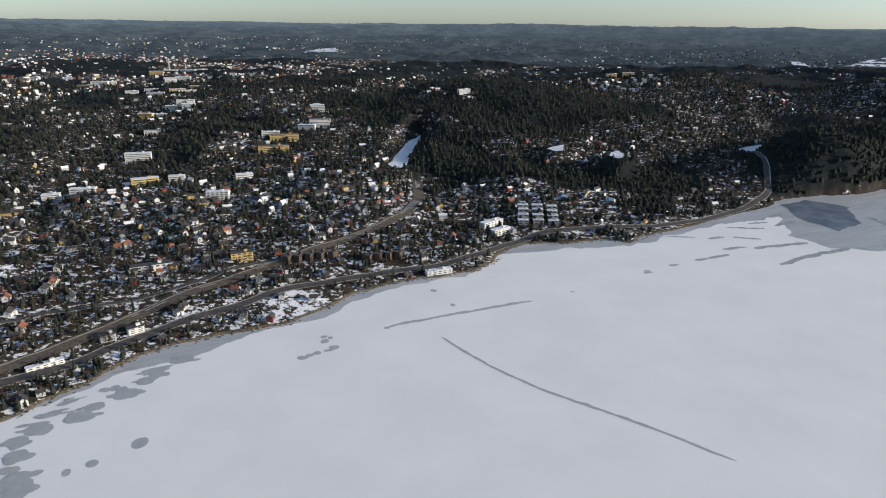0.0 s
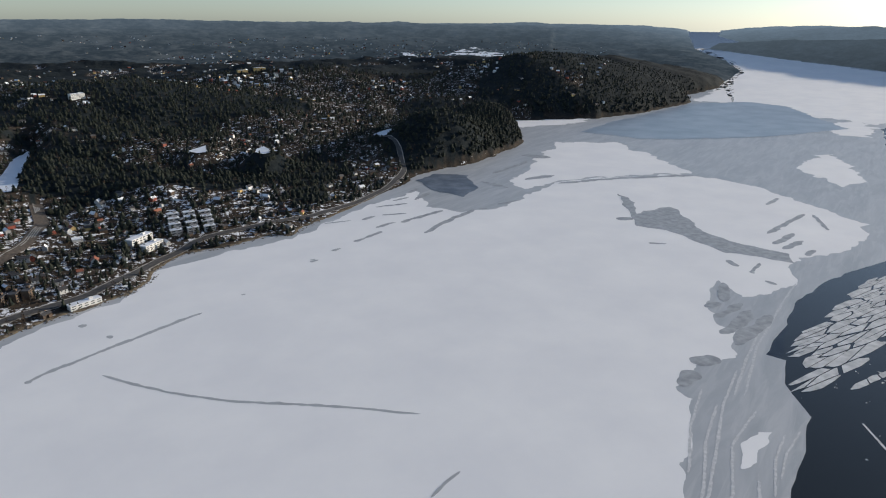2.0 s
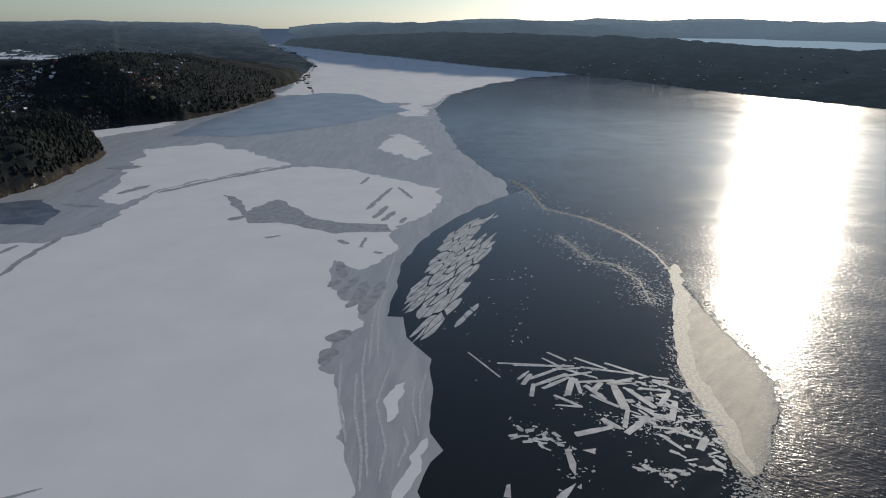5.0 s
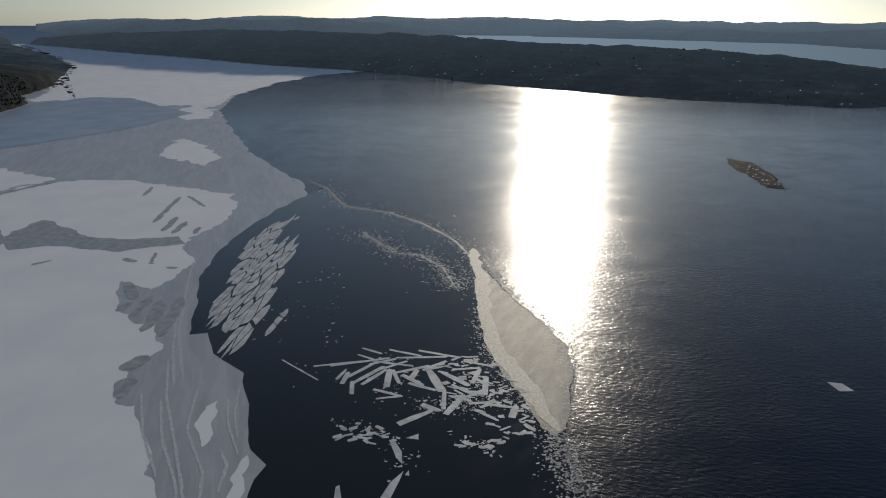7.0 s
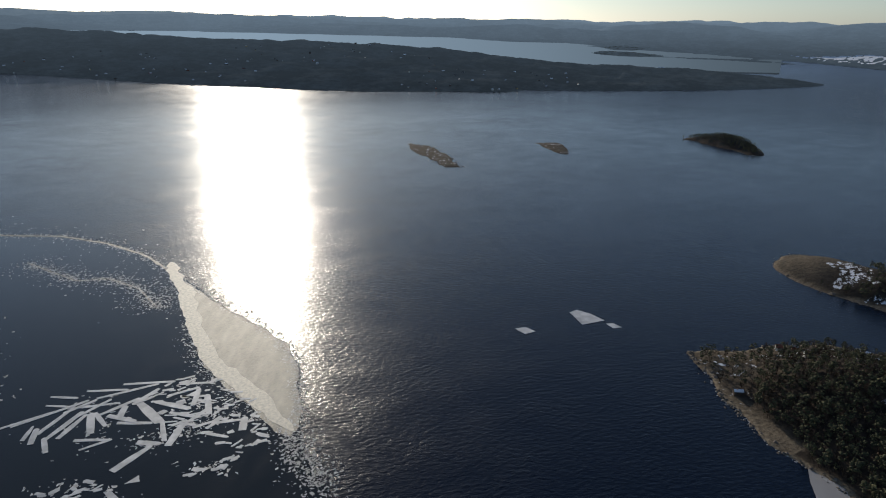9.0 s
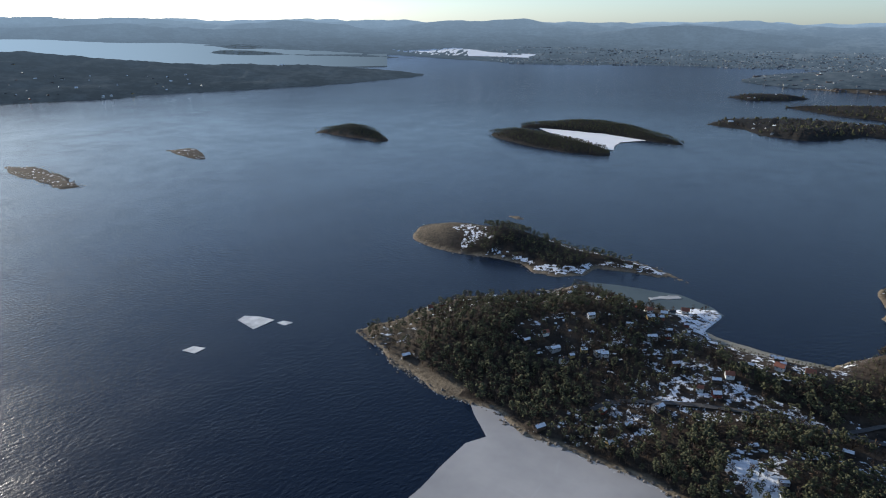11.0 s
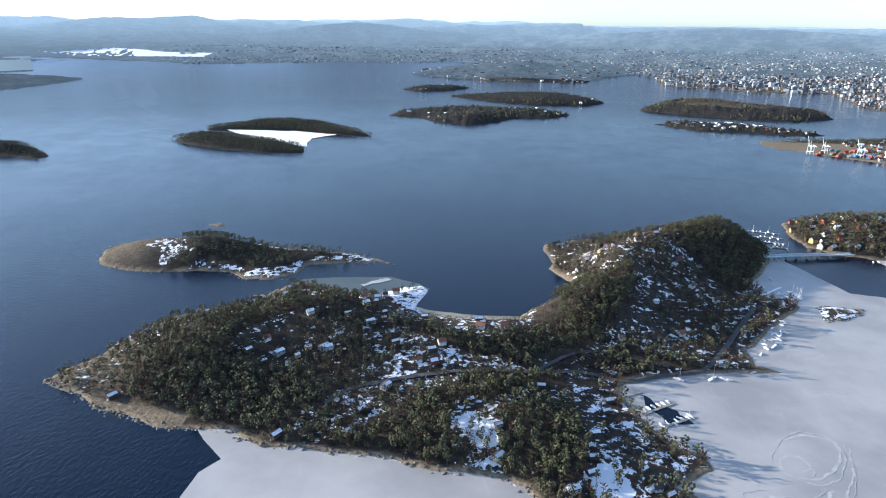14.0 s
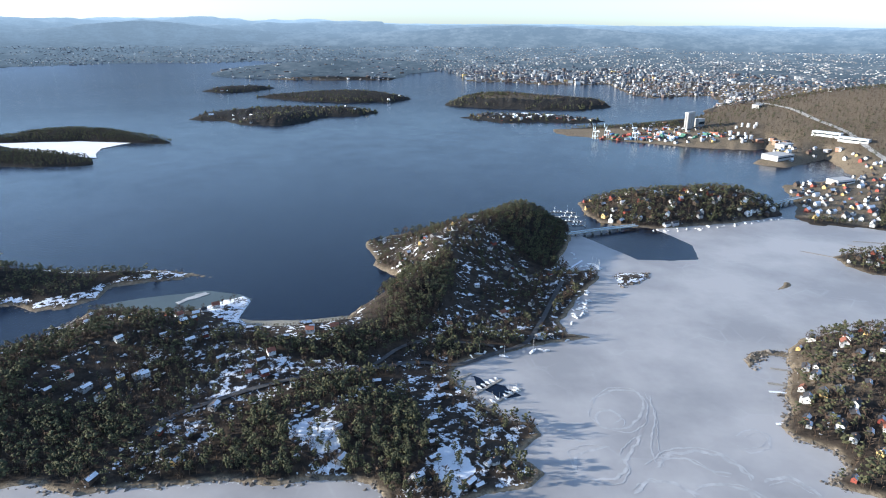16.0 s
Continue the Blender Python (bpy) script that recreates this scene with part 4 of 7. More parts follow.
for name, poly in (("snow_main", SNOW_MAIN), ("snow_lobe", SNOW_LOBE), ("snow_arm", SNOW_ARM), ("snow_arm_south", SNOW_ARM_SOUTH), ("snow_triangle", SNOW_TRIANGLE), ("snow_shore", SNOW_SHORE), ("snow_patch", SNOW_PATCH), ("snow_tip", SNOW_TIP)):
    tagged(new("snow_cover", sheet_mesh(name, poly, 0.2, 4, SNOW_ICE, 12, 26)), "white snow lying on the fjord ice", "snow", kind="structure")
for name, poly, mat in (("lagoon", GREY_LAGOON, LAGOON), ("tongue", GREY_TONGUE, MARK_ICE), ("blue_ice", BLUE_ICE, WET_BLUE)):
    tagged(new("bare_ice", sheet_mesh(name, poly, 0.26, 6, mat, 6, 20)), "dark grey bare patch in the snowy ice", "ice", kind="structure")
tagged(new("twin_ice", sheet_mesh("twin_ice", TWIN_ICE, 0.4, 12, SNOW_ICE, 4, 40)), "white snowy ice between two wooded islands", "ice", kind="structure")
tagged(new("bay_ice", sheet_mesh("bay_ice", BAY_ICE, 0.05, 6, THIN_ICE, 3, 20)), "thin grey-green ice in a sheltered bay", "ice", kind="structure")
# the strip of slush lies off the beach, towards open water
BEACH_STRIP = [(a - 4, b - 14) for a, b in BEACH_ICE]
tagged(new("beach_ice", sheet_mesh("beach_ice", BEACH_STRIP, 0.06, 6, SLUSH_ICE, 2, 20)), "pale slushy ice along a beach", "ice", kind="structure")
tagged(new("marina_water", sheet_mesh("marina_pool", [(-98 + 0.7 * (a + 98), -484 + 0.7 * (b + 484)) for a, b in MARINA_POOL], 0.2, 4, WATER, 8, 12)), "dark open water round the moored boats", "water", kind="structure")
for poly, level in LAKES:
    tagged(new("frozen_lake", sheet_mesh("frozen_lake", poly, 0.5, 20, LAKE_ICE, 6, 40, level=level)), "snow-covered lake or field among the woods", "lake", kind="structure")


# ---- helpers for things ----
def part(name, bm, mat, parent=None, label=""):
    """One bmesh as one mesh object under a thing or a part."""
    me = bpy.data.meshes.new(name)
    bm.to_mesh(me)
    bm.free()
    me.materials.append(mat)
    ob = new(name, me)
    ob.parent = parent
    if label:
        ob["label"] = label
    return ob


def box(bm, x, y, z, sx, sy, sz, turn=0.0):
    """A box of these sizes whose base is centred on x, y, z."""
    m = Matrix.Translation((x, y, z + sz / 2)) @ Matrix.Rotation(turn, 4, "Z") @ Matrix.Diagonal((sx, sy, sz, 1))
    return bmesh.ops.create_cube(bm, size=1, matrix=m)["verts"]


def tube(bm, a, b, r1, r2, sides=8):
    a, b = Vector(a), Vector(b)
    m = Matrix.Translation((a + b) / 2) @ (b - a).to_track_quat("Z", "Y").to_matrix().to_4x4()
    return bmesh.ops.create_cone(bm, cap_ends=True, segments=sides, radius1=r1, radius2=r2, depth=(b - a).length, matrix=m)["verts"]


def spot(x, y, lift=0.0):
    """A place on the ground, drawn in where it is far, and the scale there."""
    z = float(land_height(np.array([x]), np.array([y]))[0][0])
    p = reach([(x, y, max(z, 0.0) + lift)])[0]
    return Vector(p), shrink(x, y)


def ribbon(name, points, width, lift, mat, step=6.0, wob=0.0):
    """A strip that follows the ground along a line."""
    p = np.array(points, float)
    seg = np.hypot(*(p[1:] - p[:-1]).T)
    s = np.concatenate([[0], np.cumsum(seg)])
    t = np.arange(0, s[-1], step)
    # a soft curve through the points
    k = max(1, int(20 / step))
    x, y = np.interp(t, s, p[:, 0]), np.interp(t, s, p[:, 1])
    win = np.ones(2 * k + 1) / (2 * k + 1)
    x = np.convolve(np.pad(x, k, "edge"), win, "valid")
    y = np.convolve(np.pad(y, k, "edge"), win, "valid")
    tx, ty = np.gradient(x), np.gradient(y)
    n = np.maximum(np.hypot(tx, ty), 1e-6)
    nx, ny = -ty / n, tx / n
    across = np.array([-0.5, -0.17, 0.17, 0.5]) * width
    gx = x[:, None] + nx[:, None] * across + (fbm(x, y, 15, 2, 8) * wob)[:, None]
    gy = y[:, None] + ny[:, None] * across
    z, _ = land_height(gx.ravel(), gy.ravel())
    z = z.reshape(gx.shape)
    z = np.maximum(z.max(1, keepdims=True) * 0.5 + z * 0.5, 0.3) + lift
    v = reach(np.stack([gx.ravel(), gy.ravel(), z.ravel()], 1))
    i = (np.arange(len(t) - 1)[:, None] * 4 + np.arange(3)[None, :]).ravel()
    return mesh_from(name, v, np.stack([i, i + 1, i + 5, i + 4], 1), [mat])


# ---- roads and railway ----
for line, width, name, label, mat in (
    (ROAD_SHORE, 11, "road_shore", "asphalt coast road with gritty snow banks", ASPHALT),
    (ROAD_UPPER, 6, "road_upper", "narrow asphalt road between gardens", ASPHALT),
    (ROAD_VILLAGE, 5, "road_village", "wet asphalt lane through the island village", ASPHALT),
    (ROAD_RIDGE, 4, "road_ridge", "narrow asphalt lane below a wooded ridge", ASPHALT),
    (ROAD_HARBOUR, 14, "road_harbour", "pale concrete harbour road below the hillside", CONCRETE),
    (RAILWAY, 18, "railway", "brown ballasted railway with several tracks", BALLAST),
):
    tagged(new(name, ribbon(name, line, width, 0.8, mat)), label, "road" if "road" in name else "railway", kind="structure")
for off in (-6.0, -2.0, 2.0, 6.0):
    shifted = [(x + off * 0.55, y - off * 0.84) for x, y in RAILWAY]
    tagged(new("rail_track", ribbon("rail_track", shifted, 1.6, 1.2, CONCRETE)), "pale sleepers and rails of one track", "track", kind="structure")
for line, off in ((ROAD_SHORE, 5.6), (ROAD_SHORE, -5.8), (ROAD_UPPER, 4.2)):
    shifted = [(x + off * 0.55, y - off * 0.84) for x, y in line]
    tagged(new("snow_bank", ribbon("snow_bank", shifted, 1.8, 1.0, VERGE, wob=1.5)), "low bank of gritty snow beside the road", "snow", kind="structure")


# ---- trees ----
RNG = np.random.default_rng(12)


def clump(rng, c, r, flat=0.75):
    """A lumpy tuft of needles: an uneven octahedron with a waist of five."""
    a = np.arange(5) * 2 * np.pi / 5 + rng.uniform(0, 6)
    k = rng.uniform(0.65, 1.25, 5)
    ring = np.stack([np.cos(a) * k, np.sin(a) * k, rng.uniform(-0.3, 0.2, 5)], 1)
    v = np.concatenate([ring, [[rng.uniform(-0.3, 0.3), rng.uniform(-0.3, 0.3), rng.uniform(0.7, 1.1)], [0, 0, -0.7]]]) * r * np.array([1, 1, flat]) + c
    f = [(i, (i + 1) % 5, 5) for i in range(5)] + [((i + 1) % 5, i, 6) for i in range(5)]
    return v, np.array(f)


def trunk_shape(h, r):
    a = np.arange(4) * np.pi / 2
    low = np.stack([np.cos(a) * r, np.sin(a) * r, np.full(4, -1.0)], 1)
    top = np.stack([np.cos(a) * r * 0.4, np.sin(a) * r * 0.4, np.full(4, h)], 1)
    f = []
    for i in range(4):
        j = (i + 1) % 4
        f += [(i, j, 4 + j), (i, 4 + j, 4 + i)]
    return np.concatenate([low, top]), np.array(f)


def join(pieces):
    vs, fs, k = [], [], 0
    for v, f in pieces:
        vs.append(v)
        fs.append(f + k)
        k += len(v)
    return np.concatenate(vs), np.concatenate(fs)


def pine_shape(rng, tufts=16, tuft=0.095):
    """One metre tall in z = 1; returns crown and trunk apart."""
    crown = []
    for i in range(tufts):
        t = rng.uniform(0.38, 0.95)
        spread = 0.23 * math.sin(math.pi * min(1.0, (1.06 - t) / 0.8)) ** 0.7 + 0.02
        a = rng.uniform(0, 6.28)
        d = spread * math.sqrt(rng.uniform(0.05, 1.0))
        crown.append(clump(rng, np.array([math.cos(a) * d, math.sin(a) * d, t]), tuft * rng.uniform(0.75, 1.3)))
    return join(crown), trunk_shape(0.8, 0.022)


def spruce_shape(rng, tiers=5):
    crown = []
    for i in range(tiers):
        t = 0.12 + 0.8 * i / tiers
        r = 0.25 * (1 - i / tiers) ** 0.8 + 0.03
        k = 7
        a = np.arange(k) * 2 * np.pi / k + rng.uniform(0, 6)
        rr = r * rng.uniform(0.6, 1.2, k)
        ring = np.stack([np.cos(a) * rr, np.sin(a) * rr, t + rng.uniform(-0.04, 0.03, k)], 1)
        tip = np.array([[rng.uniform(-0.01, 0.01), rng.uniform(-0.01, 0.01), t + 0.30]])
        crown.append((np.concatenate([ring, tip]), np.array([(j, (j + 1) % k, k) for j in range(k)])))
    return join(crown), trunk_shape(0.5, 0.018)


def bare_shape(rng, sprays=26):
    """A leafless broadleaf: limbs and flat sprays of twigs."""
    crown = []
    for i in range(sprays):
        a, t = rng.uniform(0, 6.28), rng.uniform(0.35, 1.0)
        d = 0.30 * math.sin(math.pi * min(1, (t - 0.2) / 0.85)) * rng.uniform(0.3, 1.0)
        c = np.array([math.cos(a) * d, math.sin(a) * d, t])
        u = np.array([math.cos(a), math.sin(a), rng.uniform(0.4, 1.4)])
        u = u / np.linalg.norm(u) * rng.uniform(0.10, 0.17)
        w = np.cross(u, rng.normal(size=3))
        w = w / np.linalg.norm(w) * rng.uniform(0.02, 0.045)
        crown.append((np.stack([c - u, c + w, c + u, c - w]), np.array([(0, 1, 2), (0, 2, 3)])))
    limbs = [trunk_shape(0.7, 0.02)]
    for i in range(4 if sprays > 15 else 0):
        a = i * 1.6 + rng.uniform(0, 1)
        v, f = trunk_shape(0.45, 0.01)
        v = v.copy()
        v[:, 2] = np.where(v[:, 2] < 0, 0.25, 0.75)
        v[4:, :2] += np.array([math.cos(a), math.sin(a)]) * 0.2
        limbs.append((v, f))
    return join(crown), join(limbs)


def plant(name, places, heights, shapes, mats, label, category, wide=1.0):
    """All trees of one kind in one stretch as one mesh."""
    vs, fs, ms, k = [], [], [], 0
    pick = RNG.integers(0, len(shapes), len(places))
    turn = RNG.uniform(0, 6.28, len(places))
    fat = RNG.uniform(0.8, 1.3, len(places)) * wide
    for s, ((cv, cf), (tv, tf)) in enumerate(shapes):
        m = pick == s
        if not m.any():
            continue
        v = np.concatenate([cv, tv])
        f = np.concatenate([cf, tf + len(cv)])
        mi = np.concatenate([np.zeros(len(cf), int), np.ones(len(tf), int)])
        c, si, h = np.cos(turn[m]), np.sin(turn[m]), heights[m]
        x = (v[None, :, 0] * c[:, None] - v[None, :, 1] * si[:, None]) * (h * fat[m])[:, None] + places[m, 0][:, None]
        y = (v[None, :, 0] * si[:, None] + v[None, :, 1] * c[:, None]) * (h * fat[m])[:, None] + places[m, 1][:, None]
        z = np.where(v[None, :, 2] < -0.5, -1.0, v[None, :, 2] * h[:, None]) + places[m, 2][:, None]
        vs.append(np.stack([x, y, z], -1).reshape(-1, 3))
        n_trees = int(m.sum())
        fs.append((f[None] + (np.arange(n_trees) * len(v))[:, None, None]).reshape(-1, 3) + k)
        ms.append(np.tile(mi, n_trees))
        k += n_trees * len(v)
    me = mesh_from(name, reach(np.concatenate(vs)), np.concatenate(fs), mats, False, np.concatenate(ms))
    return tagged(new(name, me), label, category, kind="stuff")


def scatter(lo, hi, spacing, seed):
    """Jittered grid of places on land, with their cover."""
    rng = np.random.default_rng(seed)
    gx, gy = np.meshgrid(np.arange(lo[0], hi[0], spacing), np.arange(lo[1], hi[1], spacing))
    x = gx.ravel() + rng.uniform(-0.5, 0.5, gx.size) * spacing
    y = gy.ravel() + rng.uniform(-0.5, 0.5, gx.size) * spacing
    return x, y, rng


def polar_scatter(az0, az1, r0, r1, spacing, grow, seed):
    """Places that thin out with distance."""
    rng = np.random.default_rng(seed)
    xs, ys, r = [], [], r0
    while r < r1:
        s = spacing * (r / r0) ** grow
        a = np.arange(az0, az1, math.degrees(s / r))
        a = np.radians(a + rng.uniform(-0.5, 0.5, len(a)) * math.degrees(s / r))
        q = r + rng.uniform(-0.5, 0.5, len(a)) * s
        xs.append(q * np.sin(a))
        ys.append(q * np.cos(a))
        r += s
    return np.concatenate(xs), np.concatenate(ys), rng


def clear_of_lines(x, y, lines, gap):
    ok = np.ones(x.shape, bool)
    for line in lines:
        for (ax, ay), (bx, by) in zip(line[:-1], line[1:]):
            ex, ey = bx - ax, by - ay
            t = np.clip(((x - ax) * ex + (y - ay) * ey) / max(ex * ex + ey * ey, 1e-9), 0, 1)
            ok &= np.hypot(x - ax - t * ex, y - ay - t * ey) > gap
    return ok


shape_rng = np.random.default_rng(5)
PINES = [pine_shape(shape_rng) for _ in range(8)]
MID_PINES = [pine_shape(shape_rng, 7, 0.125) for _ in range(6)]
SPRUCES = [spruce_shape(shape_rng) for _ in range(6)]
SMALL_SPRUCES = [spruce_shape(shape_rng, 3) for _ in range(5)]
BARES = [bare_shape(shape_rng) for _ in range(7)]
SMALL_BARES = [bare_shape(shape_rng, 11) for _ in range(5)]


def ground_at(x, y):
    z, shore = land_height(x, y)
    return (z, shore, *cover(x, y, z, shore))

# ---- houses ----
def gable_body(bm, lx, ly, h, rise):
    """Walls with two gables, the ridge along x."""
    x, y = lx / 2, ly / 2
    v = [bm.verts.new(c) for c in ((-x, -y, -2), (x, -y, -2), (x, y, -2), (-x, y, -2), (-x, -y, h), (x, -y, h), (x, y, h), (-x, y, h), (-x, 0, h + rise), (x, 0, h + rise))]
    for f in ((0, 1, 5, 4), (2, 3, 7, 6), (1, 2, 6, 9, 5), (3, 0, 4, 8, 7), (4, 5, 9, 8), (6, 7, 8, 9)):
        bm.faces.new([v[i] for i in f])


def roof_slab(bm, lx, ly, h, rise, side, thick=0.35, over=0.7, x0=-1.0, x1=1.0, up=0.0, low=0.0, high=1.0):
    """One slope of the roof as a thick slab."""
    x = lx / 2 + over
    y = ly / 2 + over
    drop = rise * over / (ly / 2)
    e0, e1 = Vector((0, side * y, h - drop)), Vector((0, 0, h + rise))
    a, b = e0.lerp(e1, low), e0.lerp(e1, high)
    lift = Vector((0, 0, up))
    top = [Vector((x * x0, 0, 0)) + a + lift, Vector((x * x1, 0, 0)) + a + lift, Vector((x * x1, 0, 0)) + b + lift, Vector((x * x0, 0, 0)) + b + lift]
    v = [bm.verts.new(c) for c in top] + [bm.verts.new(c + Vector((0, 0, thick))) for c in top]
    for f in ((0, 1, 2, 3), (4, 5, 6, 7), (0, 1, 5, 4), (1, 2, 6, 5), (2, 3, 7, 6), (3, 0, 4, 7)):
        bm.faces.new([v[i] for i in f])


def make_house(wall_mat, roof_mat, lx, ly, h, rise, snow, label, wing=False, rng=random):
    house = tagged(new("house"), label, "house", "houses by the fjord")
    bm = bmesh.new()
    gable_body(bm, lx, ly, h, rise)
    if wing:
        box(bm, lx * 0.2, -ly * 0.6, -2, lx * 0.4, ly * 0.5, h * 0.7 + 2)
    bmesh.ops.recalc_face_normals(bm, faces=bm.faces)
    wall = part("wall", bm, wall_mat, house)
    bm = bmesh.new()
    roof_slab(bm, lx, ly, h, rise, 1)
    roof_slab(bm, lx, ly, h, rise, -1)
    bmesh.ops.recalc_face_normals(bm, faces=bm.faces)
    part("roof", bm, roof_mat, house)
    if snow:
        bm = bmesh.new()
        roof_slab(bm, lx, ly, h, rise, 1, 0.2, 0.6, -0.9, 0.95, 0.36, 0.05, 0.92)
        bmesh.ops.recalc_face_normals(bm, faces=bm.faces)
        part("roof_snow", bm, ROOF_SNOW, house, "old snow on the shaded slope")
    bm = bmesh.new()
    box(bm, lx * 0.15, ly * 0.08, h + rise * 0.5, 0.9, 0.9, rise * 0.5 + 1.4)
    part("chimney", bm, BRICK, house)
    for k, side in ((0, 1), (1, -1)):
        for i in (-0.28, 0.2):
            bm = bmesh.new()
            box(bm, lx * i, side * (ly / 2 + 0.02), h * 0.5, 1.6, 0.12, 1.4)
            part("window", bm, GLASS, wall)
    for side in (1, -1):
        bm = bmesh.new()
        box(bm, side * (lx / 2 + 0.02), 0, h * 0.5, 0.12, 1.8, 1.4)
        part("window", bm, GLASS, wall)
    bm = bmesh.new()
    box(bm, lx * 0.14, -(ly / 2 + 0.03), -0.1, 1.1, 0.12, 2.1)
    part("door", bm, BROWN, wall)
    return house


HOUSE_KINDS = [
    make_house(WHITE, SLATE, 12, 8.5, 5.2, 3.4, True, "white wooden house with a dark snow-patched roof", True),
    make_house(WHITE, SLATE, 10, 8, 5.0, 3.0, False, "white wooden house with a bare dark roof"),
    make_house(WHITE, TILE, 11, 9, 5.6, 3.6, False, "white house with a red tiled roof"),
    make_house(OCHRE, SLATE, 11, 8, 5.2, 3.2, True, "ochre wooden house with a dark snowy roof"),
    make_house(RED, SLATE, 10, 7.5, 4.6, 3.0, True, "red wooden house with a dark snowy roof"),
    make_house(BROWN, SLATE, 13, 8, 4.2, 2.4, True, "brown-stained wooden house with old snow on the roof", True),
    make_house(GREY, SLATE, 14, 9, 5.0, 2.0, True, "grey rendered house with a low snowy roof"),
]
KIND_SHARE = np.array([0.18, 0.20, 0.10, 0.11, 0.09, 0.21, 0.11])
ISLAND_SHARE = np.array([0.08, 0.16, 0.10, 0.10, 0.12, 0.30, 0.14])
house_spots = []


def house_shape(lx, ly, h, rise):
    """A plain small house for the far slopes: walls, two roof slopes."""
    x, y = lx / 2, ly / 2
    v = np.array([(-x, -y, -2), (x, -y, -2), (x, y, -2), (-x, y, -2), (-x, -y, h), (x, -y, h), (x, y, h), (-x, y, h), (-x, 0, h + rise), (x, 0, h + rise)], float)
    o = 1.12
    r = np.array([(-x * o, -y * o, h - rise * 0.1), (x * o, -y * o, h - rise * 0.1), (x * o, 0, h + rise + 0.3), (-x * o, 0, h + rise + 0.3), (x * o, y * o, h - rise * 0.1), (-x * o, y * o, h - rise * 0.1)], float)
    f = [(0, 1, 5), (0, 5, 4), (2, 3, 7), (2, 7, 6), (1, 2, 6), (1, 6, 5), (5, 6, 9), (3, 0, 4), (3, 4, 7), (4, 8, 7)]
    g = [(10, 11, 12), (10, 12, 13), (13, 12, 14), (13, 14, 15)]
    return np.concatenate([v, r]), np.array(f), np.array(g)


def settle(name, x, y, z, turn, scale, label, share, roofs=(0.66, 0.06, 0.28), category="houses"):
    """Many small far houses as one mesh."""
    rng = np.random.default_rng(len(x))
    mats = [WHITE, OCHRE, RED, BROWN, GREY, SLATE, TILE, ROOF_SNOW]
    v0, f0, g0 = house_shape(11, 8, 5, 3)
    n_h = len(x)
    c, s = np.cos(turn), np.sin(turn)
    stretch = rng.uniform(0.8, 1.4, n_h) * scale
    px = v0[None, :, 0] * stretch[:, None]
    py = v0[None, :, 1] * scale[:, None]
    pz = v0[None, :, 2] * (scale * rng.uniform(0.8, 1.25, n_h))[:, None]
    v = np.stack([px * c[:, None] - py * s[:, None] + x[:, None], px * s[:, None] + py * c[:, None] + y[:, None], pz + z[:, None]], -1)
    f = np.concatenate([f0, g0])
    faces = (f[None] + (np.arange(n_h) * len(v0))[:, None, None]).reshape(-1, 3)
    wall = rng.choice(5, n_h, p=share)
    up, down = rng.choice([5, 6, 7], n_h, p=roofs), rng.choice([5, 6, 7], n_h, p=roofs)
    idx = np.concatenate([np.repeat(wall[:, None], len(f0), 1), np.repeat(up[:, None], 2, 1), np.repeat(down[:, None], 2, 1)], 1).ravel()
    return tagged(new(name, mesh_from(name, reach(v.reshape(-1, 3)), faces, mats, False, idx)), label, category, kind="stuff")


def angle_field(x, y):
    return 0.6 + 1.1 * fbm(x, y, 300, 2, 61)


SHARE = np.array([0.32, 0.08, 0.09, 0.31, 0.20])
# eastern shore: gardens and houses up the slope
x, y, rng = polar_scatter(-42, 62, 480, 2300, 15, 0.4, 21)
z, shore, wood, snow, rock, town = ground_at(x, y)
keep = (shore > 9) & (wood < 0.5) & clear_of_lines(x, y, [ROAD_SHORE, ROAD_UPPER], 13) & clear_of_lines(x, y, [RAILWAY], 20) & (rng.uniform(size=len(x)) < np.clip(np.where(np.hypot(x, y) < 1000, 0.44, np.where(np.arctan2(x, y) > 0.05, 0.2, 0.4)) + 0.75 * fbm(x, y, 110, 3, 44), 0.06, 0.8))
for poly, _ in LAKES:
    keep &= near_polygon(x, y, poly, 60) < -8
x, y, z = x[keep], y[keep], z[keep]
first = np.argsort(np.hypot(x, y))[:140]
for i in first:
    house_spots.append((x[i], y[i], float(angle_field(x[i:i + 1], y[i:i + 1])[0]) + rng.uniform(-0.15, 0.15) + (math.pi / 2 if rng.uniform() < 0.4 else 0), rng.uniform(0.62, 0.92)))
rest = np.setdiff1d(np.arange(len(x)), first)
settle("far_houses", x[rest], y[rest], z[rest], angle_field(x[rest], y[rest]) + rng.uniform(-0.2, 0.2, len(rest)) + np.pi / 2 * (rng.uniform(size=len(rest)) < 0.4), rng.uniform(0.5, 0.95, len(rest)), "scattered white and brown wooden houses on a slope", SHARE)
east_homes = np.stack([x, y], 1)

